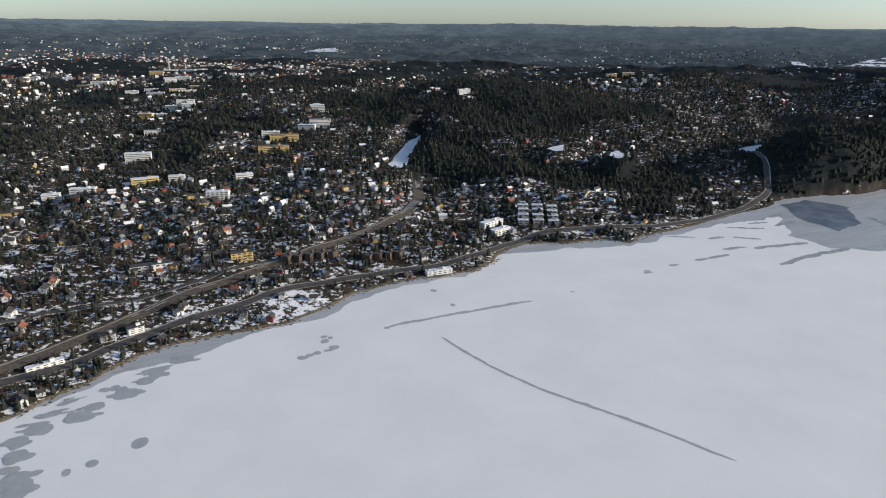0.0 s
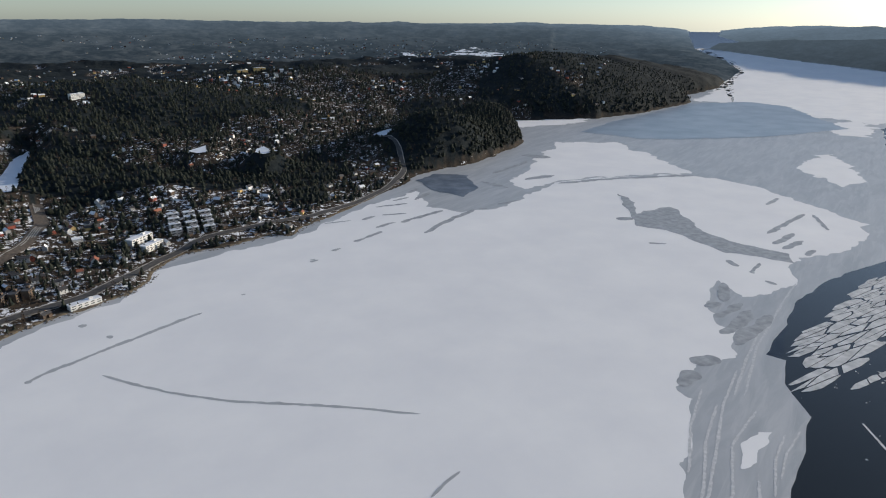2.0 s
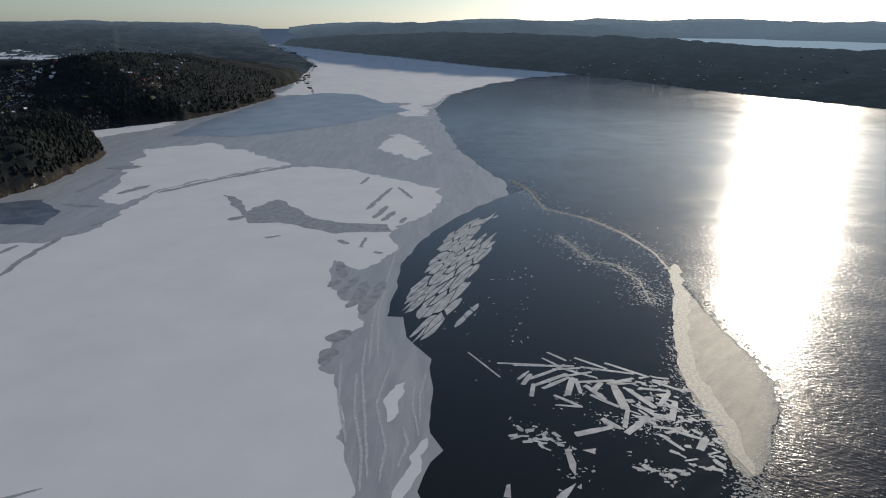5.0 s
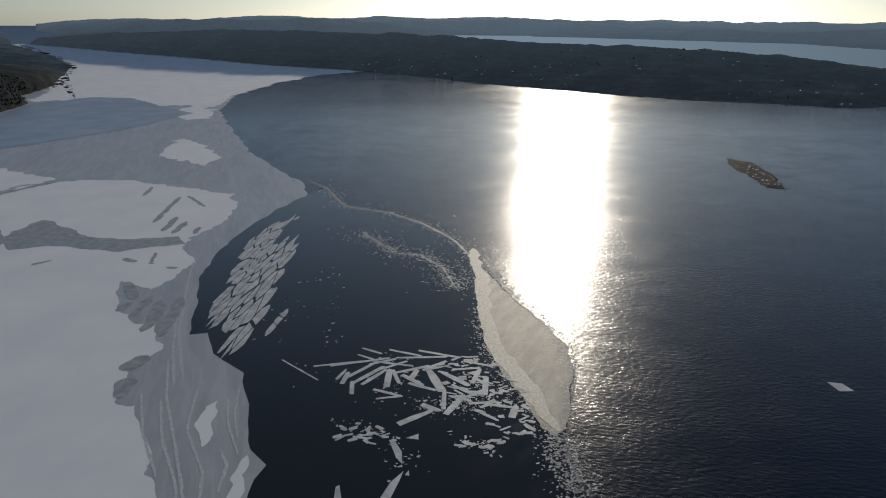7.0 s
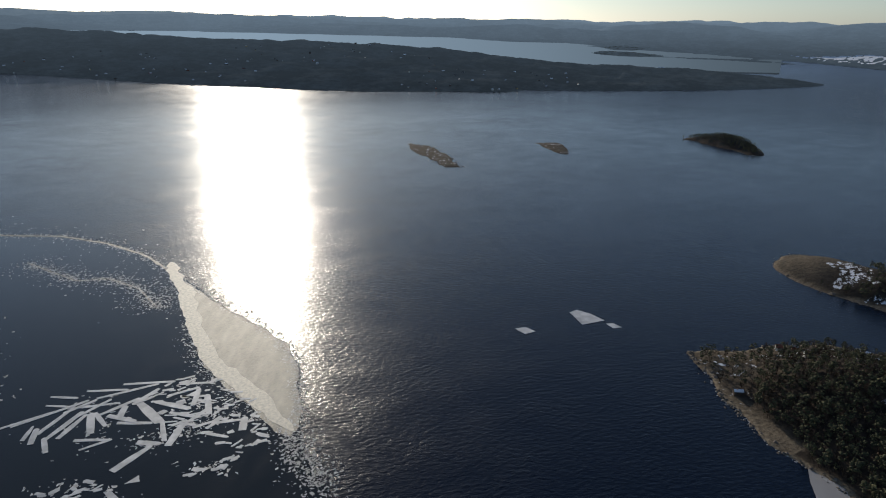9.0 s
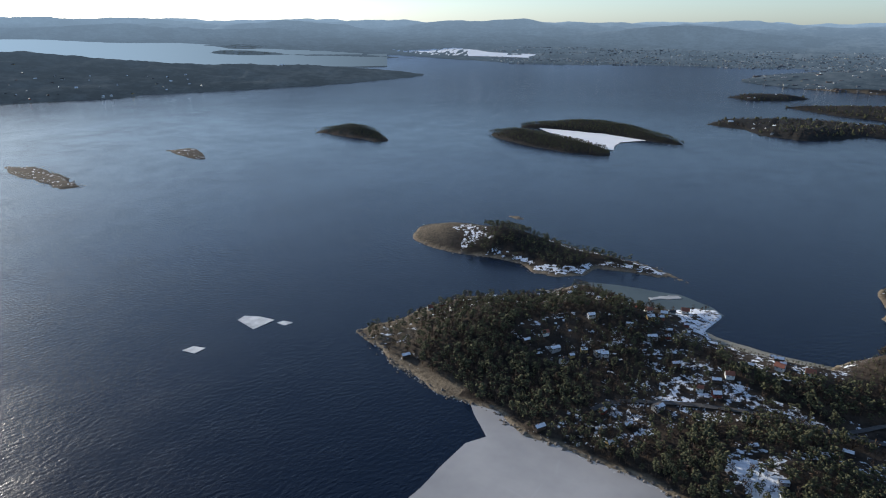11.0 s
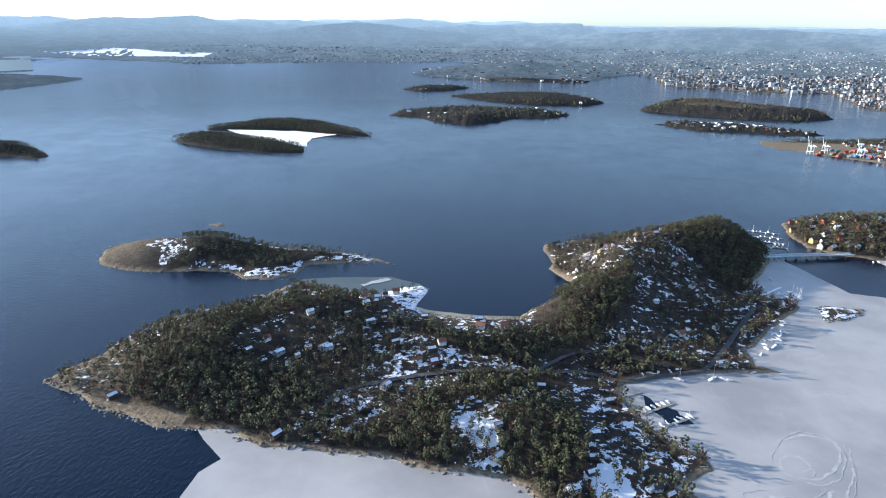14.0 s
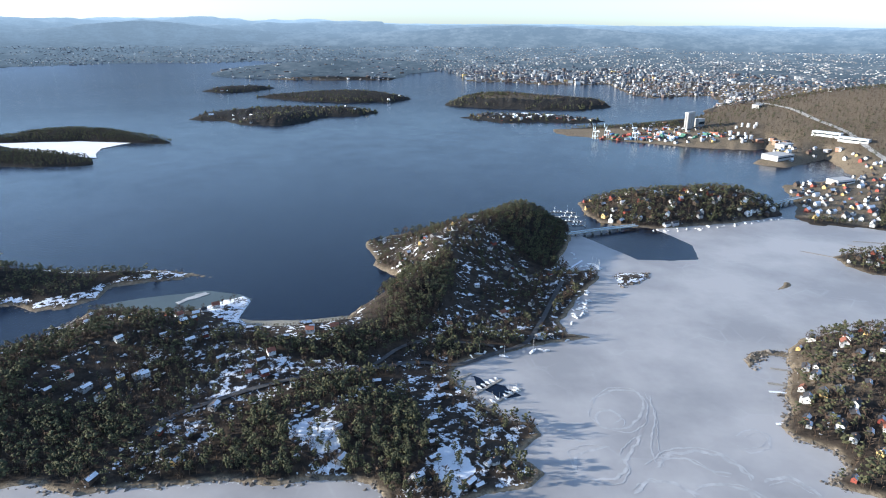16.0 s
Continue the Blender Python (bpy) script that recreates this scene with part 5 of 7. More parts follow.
# far eastern suburbs, the peninsula and the islands
for az0, az1, r0, r1, gap, grow, seed, chance, label in (
    (-42, 45, 2300, 8000, 33, 1.0, 22, 0.75, "far suburban houses among dark woods"),
    (62, 142, 2450, 5000, 52, 1.0, 23, 0.6, "scattered houses on a wooded far shore"),
    (144, 200, 2020, 3350, 22, 0.4, 24, 0.16, "small cabins on low far islands"),
):
    x, y, rng = polar_scatter(az0, az1, r0, r1, gap, grow, seed)
    z, shore, wood, snow, rock, town = ground_at(x, y)
    if r0 > 2200:
        spread = fbm(x, y, 700, 3, 3) > -0.1
    else:
        spread = (near_polygon(x, y, FAR_ISLAND_D, 50) < 0) & ((near_polygon(x, y, FAR_ISLAND_E, 20) > 0) | (near_polygon(x, y, FAR_ISLAND_A, 20) > 0) | (fbm(x, y, 160, 2, 28) > 0.12)) & (y > -3400) & (y < -1950) & (x < 900) & (x > -950)
    keep = (shore > 15) & spread & (rng.uniform(size=len(x)) < np.where(near_polygon(x, y, FAR_ISLAND_E, 20) > 0, 0.7, np.where((wood > 0.5) & (az0 != 144), chance * (0.5 if az0 == 62 else 0.25), chance)))
    x, y, z = x[keep], y[keep], z[keep]
    size = rng.uniform(0.6, 1.0, len(x)) if az0 == 144 else rng.uniform(0.7, 1.2, len(x))
    settle("far_houses", x, y, z + (1 if az0 == 144 else 2), rng.uniform(0, 3.14, len(x)), size, label, SHARE, (0.35, 0.05, 0.60) if az0 == 62 else (0.60, 0.05, 0.35))

# the island village, the house island and the island beside the bay
x, y, rng = scatter((-760, -1150), (460, -300), 15.5, 31)
z, shore, wood, snow, rock, town = ground_at(x, y)
in_near, in_home, in_right, in_east = (near_polygon(x, y, p, 5) > 0 for p in (NEAR_ISLAND, HOUSE_ISLAND, RIGHT_ISLAND, EAST_ISLE))
keep = (shore > 6) & (in_near | in_home | in_right | in_east) & clear_of_lines(x, y, [ROAD_VILLAGE, ROAD_RIDGE], 7)
keep &= np.where(in_near, (wood < 0.5) & (rock < 0.2) & (rng.uniform(size=len(x)) < 0.22 + 0.14 * (fbm(x, y, 80, 2, 58) > 0.1)), np.where(in_home, rng.uniform(size=len(x)) < 0.6, rng.uniform(size=len(x)) < 0.55))
for poly in CLEARINGS:
    keep &= near_polygon(x, y, poly, 30) < 0
x, y, z = x[keep], y[keep], z[keep]
order = np.argsort(np.hypot(x, y))
for i in order[:140]:
    house_spots.append((x[i], y[i], float(angle_field(x[i:i + 1], y[i:i + 1])[0]) + rng.uniform(-0.3, 0.3), rng.uniform(0.45, 0.7) * (1.12 if x[i] < -330 and y[i] > -700 else 1.0)))
rest = order[140:]
settle("island_houses", x[rest], y[rest], z[rest], angle_field(x[rest], y[rest]) + rng.uniform(-0.4, 0.4, len(rest)), np.where(y[rest] < -900, 1.3, 1.0) * rng.uniform(0.45, 0.72, len(rest)), "houses close together on a wooded island", SHARE)
island_homes = np.stack([x, y], 1)

house_rng = np.random.default_rng(77)
hx = np.array([h[0] for h in house_spots])
hy = np.array([h[1] for h in house_spots])
hz = land_height(hx, hy)[0]
for (x0, y0, turn, size), z0 in zip(house_spots, hz):
    kind = HOUSE_KINDS[house_rng.choice(len(HOUSE_KINDS), p=KIND_SHARE if y0 > 0 else ISLAND_SHARE)]
    copy_thing(kind, Matrix.Translation((x0, y0, z0 + 0.3)) @ Matrix.Rotation(turn, 4, "Z") @ Matrix.Scale(size, 4))
for kind in HOUSE_KINDS:
    for o in (*kind.children_recursive, kind):
        bpy.data.objects.remove(o)


# ---- woods and garden trees ----
def away_from(x, y, homes, gap):
    """True where no house stands within the gap, by a coarse grid."""
    cells = set()
    for a, b in homes:
        cells.add((int(a // gap), int(b // gap)))
    return np.array([(int(a // gap), int(b // gap)) not in cells for a, b in zip(x, y)])


# near island
x, y, rng = scatter((-300, -1010), (470, -330), 5.0, 41)
z, shore, wood, snow, rock, town = ground_at(x, y)
inside = near_polygon(x, y, NEAR_ISLAND, 5) > 0
thick = fbm(x, y, 45, 3, 19)
edge = (shore < 15) & (x < 10)
keep = inside & (shore > 3) & (np.where(wood > 0.5, 0.92, np.where(edge, 0.62, np.where(x < 170, 0.5, 0.6)) + 0.8 * thick) > rng.uniform(size=len(x)))
keep &= (rock < 0.5) | (rng.uniform(size=len(x)) < 0.06)
keep &= (snow < 1.3) & clear_of_lines(x, y, [ROAD_VILLAGE, ROAD_RIDGE], 4.5) & away_from(x, y, island_homes, 8)
x, y, z, wood = x[keep], y[keep], z[keep], wood[keep]
bare = rng.uniform(size=len(x)) < np.where(wood > 0.5, 0.28, 0.55)
tall = rng.uniform(6.5, 13.5, len(x)) * np.where(wood > 0.5, 1.0, np.where(edge[keep], 1.15, 0.8))
tall = tall * np.where(near_polygon(x, y, BEACH_ICE, 60) > -45, 0.38, 1)
place = np.stack([x, y, z], 1)
single = (np.hypot(x, y) < np.sort(np.hypot(x, y)[~bare])[240]) & ~bare
plant("pine_wood", place[~bare & ~single], tall[~bare & ~single], PINES, [PINE, BARK], "dense olive-green pine wood on an island", "trees")
plant("bare_trees", place[bare], tall[bare] * 0.9, BARES, [TWIG, BARK], "leafless brown broadleaf trees between houses", "trees")


def make_tree(shape, label):
    (cv, cf), (tv, tf) = shape
    tree = tagged(new("pine_tree"), label, "tree", "pines above the shore")
    for name, v, f, mat in (("trunk", tv, tf, BARK), ("crown", cv, cf, PINE)):
        v = v.copy()
        v[:, 2] = np.where(v[:, 2] < -0.5, -0.08, v[:, 2])
        ob = new(name, mesh_from(name, v, f, [mat], False))
        ob.parent = tree
    return tree


dense = [pine_shape(shape_rng, 30, 0.08) for _ in range(5)]
tree_kinds = [make_tree(s, "tall olive-green pine with a bare lower trunk") for s in dense]
for p, h in zip(place[single], tall[single]):
    copy_thing(tree_kinds[rng.integers(0, 5)], Matrix.Translation(p) @ Matrix.Rotation(rng.uniform(0, 6.28), 4, "Z") @ Matrix.Scale(h, 4))
for kind in tree_kinds:
    for o in (*kind.children_recursive, kind):
        bpy.data.objects.remove(o)

# the other islands within reach
x, y, rng = scatter((-900, -1950), (1650, -320), 6.4, 43)
z, shore, wood, snow, rock, town = ground_at(x, y)
home = (near_polygon(x, y, HOUSE_ISLAND, 5) > 0) | (near_polygon(x, y, RIGHT_ISLAND, 5) > 0) | (near_polygon(x, y, EAST_ISLE, 5) > 0)
keep = (shore > 4) & (near_polygon(x, y, NEAR_ISLAND, 20) < 0) & (np.where(home, 0.95, np.where(wood > 0.5, 0.97, 0.15)) > rng.uniform(size=len(x))) & (rock < 0.6)
keep &= away_from(x, y, island_homes, 8) & (np.hypot(x, y) < 2400) & ((x < 520) | (near_polygon(x, y, MEADOW_ISLAND, 5) < 0))
for bald in (ICE_ISLET, SKERRY_ICE, BREAKWATER, SKERRY_LONG, SKERRY_SMALL):
    keep &= near_polygon(x, y, bald, 30) < -8
x, y, z, home = x[keep], y[keep], z[keep], home[keep]
bare = rng.uniform(size=len(x)) < np.where(home, 0.6, 0.3)
tall = rng.uniform(7, 11, len(x)) * np.where(home, 1.3, 1.0)
place = np.stack([x, y, z], 1)
plant("island_pines", place[~bare], tall[~bare], MID_PINES, [PINE, BARK], "dark pines covering small islands", "trees")
plant("island_bare_trees", place[bare], tall[bare] * 0.9, SMALL_BARES, [TWIG, BARK], "leafless brown trees on small islands", "trees")

# the outer islands, farther off
spots = []
for k, isle in enumerate((FAR_ISLAND_A, FAR_ISLAND_B, FAR_ISLAND_C, FAR_ISLAND_D, FAR_ISLAND_E, STRAIT_ISLE_A, STRAIT_ISLE_B)):
    p = np.array(isle, float)
    x, y, rng = scatter(p.min(0), p.max(0), 11.0 if k < 5 else 22.0, 46 + k)
    z, shore = land_height(x, y)
    keep = (near_polygon(x, y, isle, 5) > 4) & (shore > 6) & (rng.uniform(size=len(x)) < (0.45 if isle in (FAR_ISLAND_A, FAR_ISLAND_E) else 0.8) + 0.5 * fbm(x, y, 90, 3, 15))
    spots.append(np.stack([x, y, z], 1)[keep])
place = np.concatenate(spots)
bare = rng.uniform(size=len(place)) < 0.75 + 0.5 * fbm(place[:, 0], place[:, 1], 120, 2, 16)
plant("outer_pines", place[~bare], rng.uniform(8, 13, int((~bare).sum())), SMALL_SPRUCES, [PINE, BARK], "dark conifers on low outer islands", "trees", 1.7)
plant("outer_bare_trees", place[bare], rng.uniform(7, 11, int(bare.sum())), SMALL_BARES, [TWIG, BARK], "leafless brown trees on low outer islands", "trees", 1.5)

# eastern slope
x, y, rng = polar_scatter(-42, 64, 430, 2700, 6.0, 0.55, 45)
z, shore, wood, snow, rock, town = ground_at(x, y)
keep = (shore > 3) & (np.where(wood > 0.5, 0.95, 0.80 + 0.7 * fbm(x, y, 70, 3, 14)) > rng.uniform(size=len(x)))
keep &= clear_of_lines(x, y, [ROAD_SHORE], 9 + 3 * fbm(x, y, 50, 2, 9)) & clear_of_lines(x, y, [ROAD_UPPER], 7) & clear_of_lines(x, y, [RAILWAY], 12.5 + 3 * fbm(x, y, 60, 2, 9)) & (near_polygon(x, y, SHORE_PARK, 5) < 0) & away_from(x, y, east_homes, 6.5)
for poly, _ in LAKES:
    keep &= near_polygon(x, y, poly, 60) < 0
x, y, z, wood = x[keep], y[keep], z[keep], wood[keep]
bare = rng.uniform(size=len(x)) < np.where(wood > 0.5, np.where(np.arctan2(x, y) > 0.66, 0.05, 0.2), np.where(np.hypot(x, y) < 1100, 0.55, 0.38))
tall = rng.uniform(6, 12.5, len(x)) * (0.85 + 0.4 * np.clip(np.hypot(x, y) / 2500, 0, 1))
place = np.stack([x, y, z], 1)
close = np.hypot(x, y) < 850
inner, outer = polar_scatter(33, 63, 1120, 2050, 8.5, 0.5, 48), polar_scatter(36, 53, 2060, 3400, 15, 0.6, 49)
hx, hy = np.concatenate([inner[0], outer[0]]), np.concatenate([inner[1], outer[1]])
hz, shore, wood, snow, rock, town = ground_at(hx, hy)
keep = (shore > 5) & (wood > 0.5)
for poly, _ in LAKES:
    keep &= near_polygon(hx, hy, poly, 60) < 0
plant("headland_spruces", np.stack([hx, hy, hz], 1)[keep], rng.uniform(8, 14, int(keep.sum())), SMALL_SPRUCES, [SPRUCE, BARK], "close dark spruce wood on two headlands", "trees", 1.7)
plant("spruces", place[~bare & close], tall[~bare & close], SPRUCES, [SPRUCE, BARK], "dark spruces between houses on the slope", "trees")
plant("far_spruces", place[~bare & ~close], tall[~bare & ~close], SMALL_SPRUCES, [SPRUCE, BARK], "dark spruce woods on the far slope", "trees", 1.8)
plant("slope_bare_trees", place[bare & close], tall[bare & close] * 0.85, BARES, [TWIG, BARK], "leafless brown garden trees on the slope", "trees")
plant("far_bare_trees", place[bare & ~close], tall[bare & ~close] * 0.85, SMALL_BARES, [TWIG, BARK], "leafless trees among far houses", "trees", 1.3)

# ---- marks, floes and slush on the fjord ----
POOLS_A = [
    ([(1, 592), (28, 557), (53, 527), (90, 493), (120, 472), (152, 450), (181, 428), (204, 408), (218, 397)], 2.0),
    ([(-55, 611), (-35, 625), (-11, 634), (13, 646), (51, 662), (84, 677), (106, 685)], 3.0),
    ([(-58, 611), (-52, 611)], 4.0),
    ([(-11, 715), (-4, 710)], 4.0),
    ([(12, 670), (17, 672)], 4.0),
    ([(-120, 588), (-114, 592)], 4.0),
    ([(-111, 590), (-108, 585)], 2.5),
    ([(-118, 578), (-110, 578)], 5.0),
    ([(-108, 566), (-98, 569)], 5.0),
    ([(-112, 559), (-103, 562)], 2.5),
    ([(-121, 553), (-114, 557)], 4.5),
    ([(-133, 543), (-125, 549)], 4.0),
    ([(-127, 548), (-120, 552)], 3.5),
]
POOLS_B = [
    ([(-229, 410), (-218, 413)], 7.0),
    ([(-263, 378), (-258, 380)], 6.0),
    ([(-251, 387), (-243, 389)], 4.0),
    ([(264, 785), (272, 786)], 2.0),
    ([(155, 713), (160, 713)], 2.0),
    ([(-321, 407), (-311, 418)], 9.0),
    ([(-319, 425), (-299, 431)], 8.0),
    ([(-297, 442), (-275, 448)], 8.0),
    ([(-287, 454), (-276, 465)], 7.0),
    ([(-275, 478), (-255, 484)], 11.0),
    ([(-282, 486), (-275, 491)], 6.0),
    ([(-265, 498), (-251, 504)], 8.0),
    ([(-268, 515), (-246, 524)], 6.0),
    ([(-251, 536), (-231, 545)], 6.0),
    ([(-255, 508), (-242, 514)], 5.0),
    ([(-313, 391), (-299, 399)], 9.0),
    ([(-301, 369), (-284, 377)], 10.0),
    ([(-294, 358), (-275, 364)], 12.0),
]
POOLS_C = [
    ([(-283, 520), (-259, 531)], 5.0),
    ([(-243, 542), (-237, 548)], 5.0),
    ([(-322, 444), (-304, 452)], 4.0),
    ([(-314, 461), (-300, 470)], 3.0),
    ([(177, 308), (194, 316), (208, 321)], 1.2),
    ([(303, 806), (318, 810)], 3.5),
    ([(262, 778), (274, 780)], 4.0),
]
STREAKS_A = [
    ([(346, 827), (367, 836), (403, 852)], 4.0),
    ([(454, 813), (500, 844), (557, 869), (592, 887)], 5.0),
    ([(401, 922), (428, 933)], 4.0),
    ([(440, 932), (481, 922)], 4.0),
    ([(449, 881), (493, 894), (542, 909)], 5.0),
    ([(402, 875), (442, 885)], 5.0),
    ([(341, 932), (384, 929)], 3.0),
    ([(452, 981), (511, 977)], 4.0),
    ([(496, 1003), (533, 1014)], 4.0),
    ([(601, 887), (615, 882)], 4.0),
    ([(646, 894), (701, 901)], 5.0),
    ([(844, 965), (913, 956), (996, 938), (1143, 884)], 7.0),
    ([(780, 1100), (870, 1142), (926, 1172)], 6.0),
    ([(958, 1236), (996, 1175)], 18.0),
    ([(806, 1027), (884, 1027)], 10.0),
]
STREAKS_B = [
    ([(718, 1052), (733, 983)], 7.0),
    ([(548, 1041), (581, 1062)], 6.0),
    ([(535, 991), (583, 1025)], 6.0),
    ([(303, 946), (340, 947)], 2.5),
    ([(764, 727), (792, 718)], 8.0),
    ([(715, 613), (736, 599)], 4.0),
    ([(756, 510), (746, 487)], 6.0),
    ([(742, 465), (782, 481)], 3.0),
    ([(740, 468), (743, 461)], 3.0),
    ([(732, 438), (730, 423)], 5.0),
    ([(679, 460), (630, 423)], 7.0),
    ([(598, 422), (623, 420)], 6.0),
    ([(910, 557), (1065, 593)], 5.0),
    ([(872, 520), (948, 536)], 6.0),
    ([(863, 501), (925, 509)], 6.0),
    ([(1074, 583), (1010, 521)], 4.0),
    ([(1064, 661), (1125, 680)], 4.0),
    ([(866, 467), (899, 476)], 5.0),
]
STREAKS_C = [
    ([(583, 400), (643, 408)], 7.0),
    ([(556, 370), (636, 388)], 9.0),
    ([(548, 346), (643, 372)], 10.0),
    ([(480, 343), (510, 337)], 9.0),
    ([(438, 320), (470, 332)], 9.0),
]
DRIFTS_A = [
    ([(440, 286), (391, 258), (343, 222), (305, 200)], 1.5),
    ([(505, 314), (443, 282), (383, 243), (318, 202)], 1.5),
    ([(471, 282), (560, 332), (692, 389), (756, 414)], 1.5),
    ([(460, 263), (403, 244), (355, 208), (318, 193)], 1.5),
    ([(383, 208), (366, 195), (338, 189)], 1.5),
    ([(450, 231), (416, 217), (378, 192)], 1.2),
    ([(449, 308), (397, 277), (347, 238)], 1.5),
    ([(616, 363), (531, 323), (466, 288)], 1.5),
    ([(465, 228), (428, 216), (398, 201)], 1.0),
]
VEINS_A = [
    ([(-166, -461), (-177, -470), (-194, -478), (-211, -475), (-212, -457), (-196, -431), (-179, -420), (-166, -423), (-162, -436), (-170, -447), (-181, -448), (-185, -436), (-175, -429)], 1.1),
    ([(-192, -413), (-179, -396), (-168, -383), (-166, -371), (-153, -363), (-139, -364), (-129, -375), (-134, -392), (-149, -397), (-163, -399)], 1.3),
    ([(-187, -374), (-204, -387), (-225, -392), (-240, -385), (-249, -369), (-250, -356)], 1.6),
    ([(-163, -347), (-173, -358), (-188, -359), (-197, -353), (-206, -343)], 1.5),
    ([(-194, -384), (-214, -382), (-226, -367), (-239, -363)], 1.0),
]
VEINS_B = [
    ([(-264, -406), (-283, -415), (-291, -404), (-282, -388), (-265, -384), (-259, -392)], 0.8),
    ([(-257, -354), (-277, -357), (-287, -342), (-289, -333)], 1.5),
    ([(-207, -353), (-227, -353), (-243, -345), (-247, -336)], 1.3),
    ([(-128, -425), (-137, -417), (-143, -405)], 0.8),
    ([(-220, -467), (-212, -434), (-193, -398), (-190, -379)], 0.7),
]
SHARDS_A = [
    ([(510, 176), (525, 134)], 4.0),
    ([(512, 161), (534, 110)], 5.0),
    ([(550, 140), (541, 119)], 5.0),
    ([(550, 113), (542, 81)], 5.0),
    ([(552, 85), (543, 44)], 5.0),
    ([(535, 104), (543, 57)], 5.0),
    ([(526, 124), (522, 86)], 5.0),
    ([(520, 126), (533, 104)], 5.0),
    ([(490, 149), (508, 145)], 5.0),
    ([(483, 142), (503, 142)], 7.0),
    ([(468, 130), (488, 134)], 6.0),
    ([(495, 140), (521, 123)], 6.0),
    ([(486, 133), (517, 112)], 7.0),
    ([(484, 125), (512, 109)], 7.0),
    ([(511, 115), (530, 93)], 5.0),
    ([(508, 99), (524, 71)], 6.0),
    ([(483, 103), (512, 105)], 9.0),
    ([(513, 103), (491, 93)], 6.0),
]
SHARDS_B = [
    ([(498, 84), (515, 81)], 8.0),
    ([(505, 93), (490, 72)], 7.0),
    ([(492, 85), (483, 60)], 6.0),
    ([(522, 73), (483, 54)], 12.0),
    ([(514, 58), (495, 32)], 9.0),
    ([(520, 49), (526, 24)], 5.0),
    ([(517, 74), (523, 60)], 6.0),
    ([(535, 56), (516, 75)], 6.0),
    ([(498, 29), (523, 24)], 7.0),
    ([(481, 17), (511, 18)], 8.0),
    ([(448, 47), (478, 35)], 9.0),
    ([(455, 50), (484, 52)], 6.0),
    ([(460, 69), (453, 53)], 8.0),
    ([(430, 83), (452, 59)], 9.0),
    ([(478, 113), (470, 87)], 5.0),
    ([(464, 108), (470, 88)], 4.0),
    ([(474, 35), (490, 17)], 6.0),
    ([(494, 47), (480, 26)], 6.0),
]
SHARDS_C = [
    ([(467, 13), (465, -8)], 6.0),
    ([(450, -6), (467, -9)], 9.0),
    ([(518, 209), (487, 165)], 3.0),
    ([(537, 141), (527, 119)], 4.0),
    ([(537, 40), (531, 14)], 5.0),
    ([(466, 30), (471, 11)], 5.0),
    ([(455, 20), (445, 5)], 5.0),
]
POOLS = POOLS_A + POOLS_B + POOLS_C
# the shore pools are ragged, each with smaller ones run into it
mark_rng = np.random.default_rng(17)
for points, width in POOLS_B[5:] + POOLS_C[:4]:
    for q in range(3):
        dx, dy, sx = mark_rng.uniform(-9, 9), mark_rng.uniform(-6, 6), mark_rng.uniform(0.5, 1.3)
        (ax, ay), (bx, by) = points
        mx, my = (ax + bx) / 2, (ay + by) / 2
        POOLS.append(([(mx + (a - mx) * sx + dx, my + (b - my) * sx + dy) for a, b in points], width * mark_rng.uniform(0.3, 0.6)))
STREAKS = STREAKS_A + STREAKS_B + STREAKS_C
DRIFTS = DRIFTS_A
VEINS = VEINS_A + VEINS_B
SHARDS = SHARDS_A + SHARDS_B + SHARDS_C


def mark_mesh(name, points, width, z, mat, seed, wander=0.35):
    """A long uneven patch along a line, tapering at its ends."""
    p = np.array(points, float)
    s = np.concatenate([[0], np.cumsum(np.hypot(*(p[1:] - p[:-1]).T))])
    k = max(15, min(60, int(s[-1] / max(1.5, width * 0.4))))
    t = np.linspace(0, s[-1], k)
    x, y = np.interp(t, s, p[:, 0]), np.interp(t, s, p[:, 1])
    if len(p) > 2:
        w3 = np.ones(3) / 3
        x[1:-1], y[1:-1] = np.convolve(x, w3, "valid"), np.convolve(y, w3, "valid")
    tx, ty = np.gradient(x), np.gradient(y)
    n = np.maximum(np.hypot(tx, ty), 1e-6)
    q = t / s[-1] * 2 - 1
    taper = np.sqrt(np.maximum(0.02, 1 - np.abs(q) ** (14 if s[-1] > width * 8 else 3)))
    wide = width / 2 * taper * (1 + 0.6 * fbm(x + seed * 31, y, max(4, width), 3, seed))
    push = width * wander * fbm(x, y + seed * 17, max(5, width * 2), 3, seed + 9)
    a = np.stack([x - ty / n * (wide + push), y + tx / n * (wide + push)], 1)
    b = np.stack([x + ty / n * (wide - push), y - tx / n * (wide - push)], 1)
    ab = np.concatenate([a, b])
    lift = z * np.maximum(1.0, np.hypot(ab[:, 0], ab[:, 1]) / 600)
    v = reach(np.concatenate([ab, lift[:, None]], 1))
    i = np.arange(k - 1)
    return mesh_from(name, v, np.stack([i, i + k, i + k + 1, i + 1], 1), [mat])


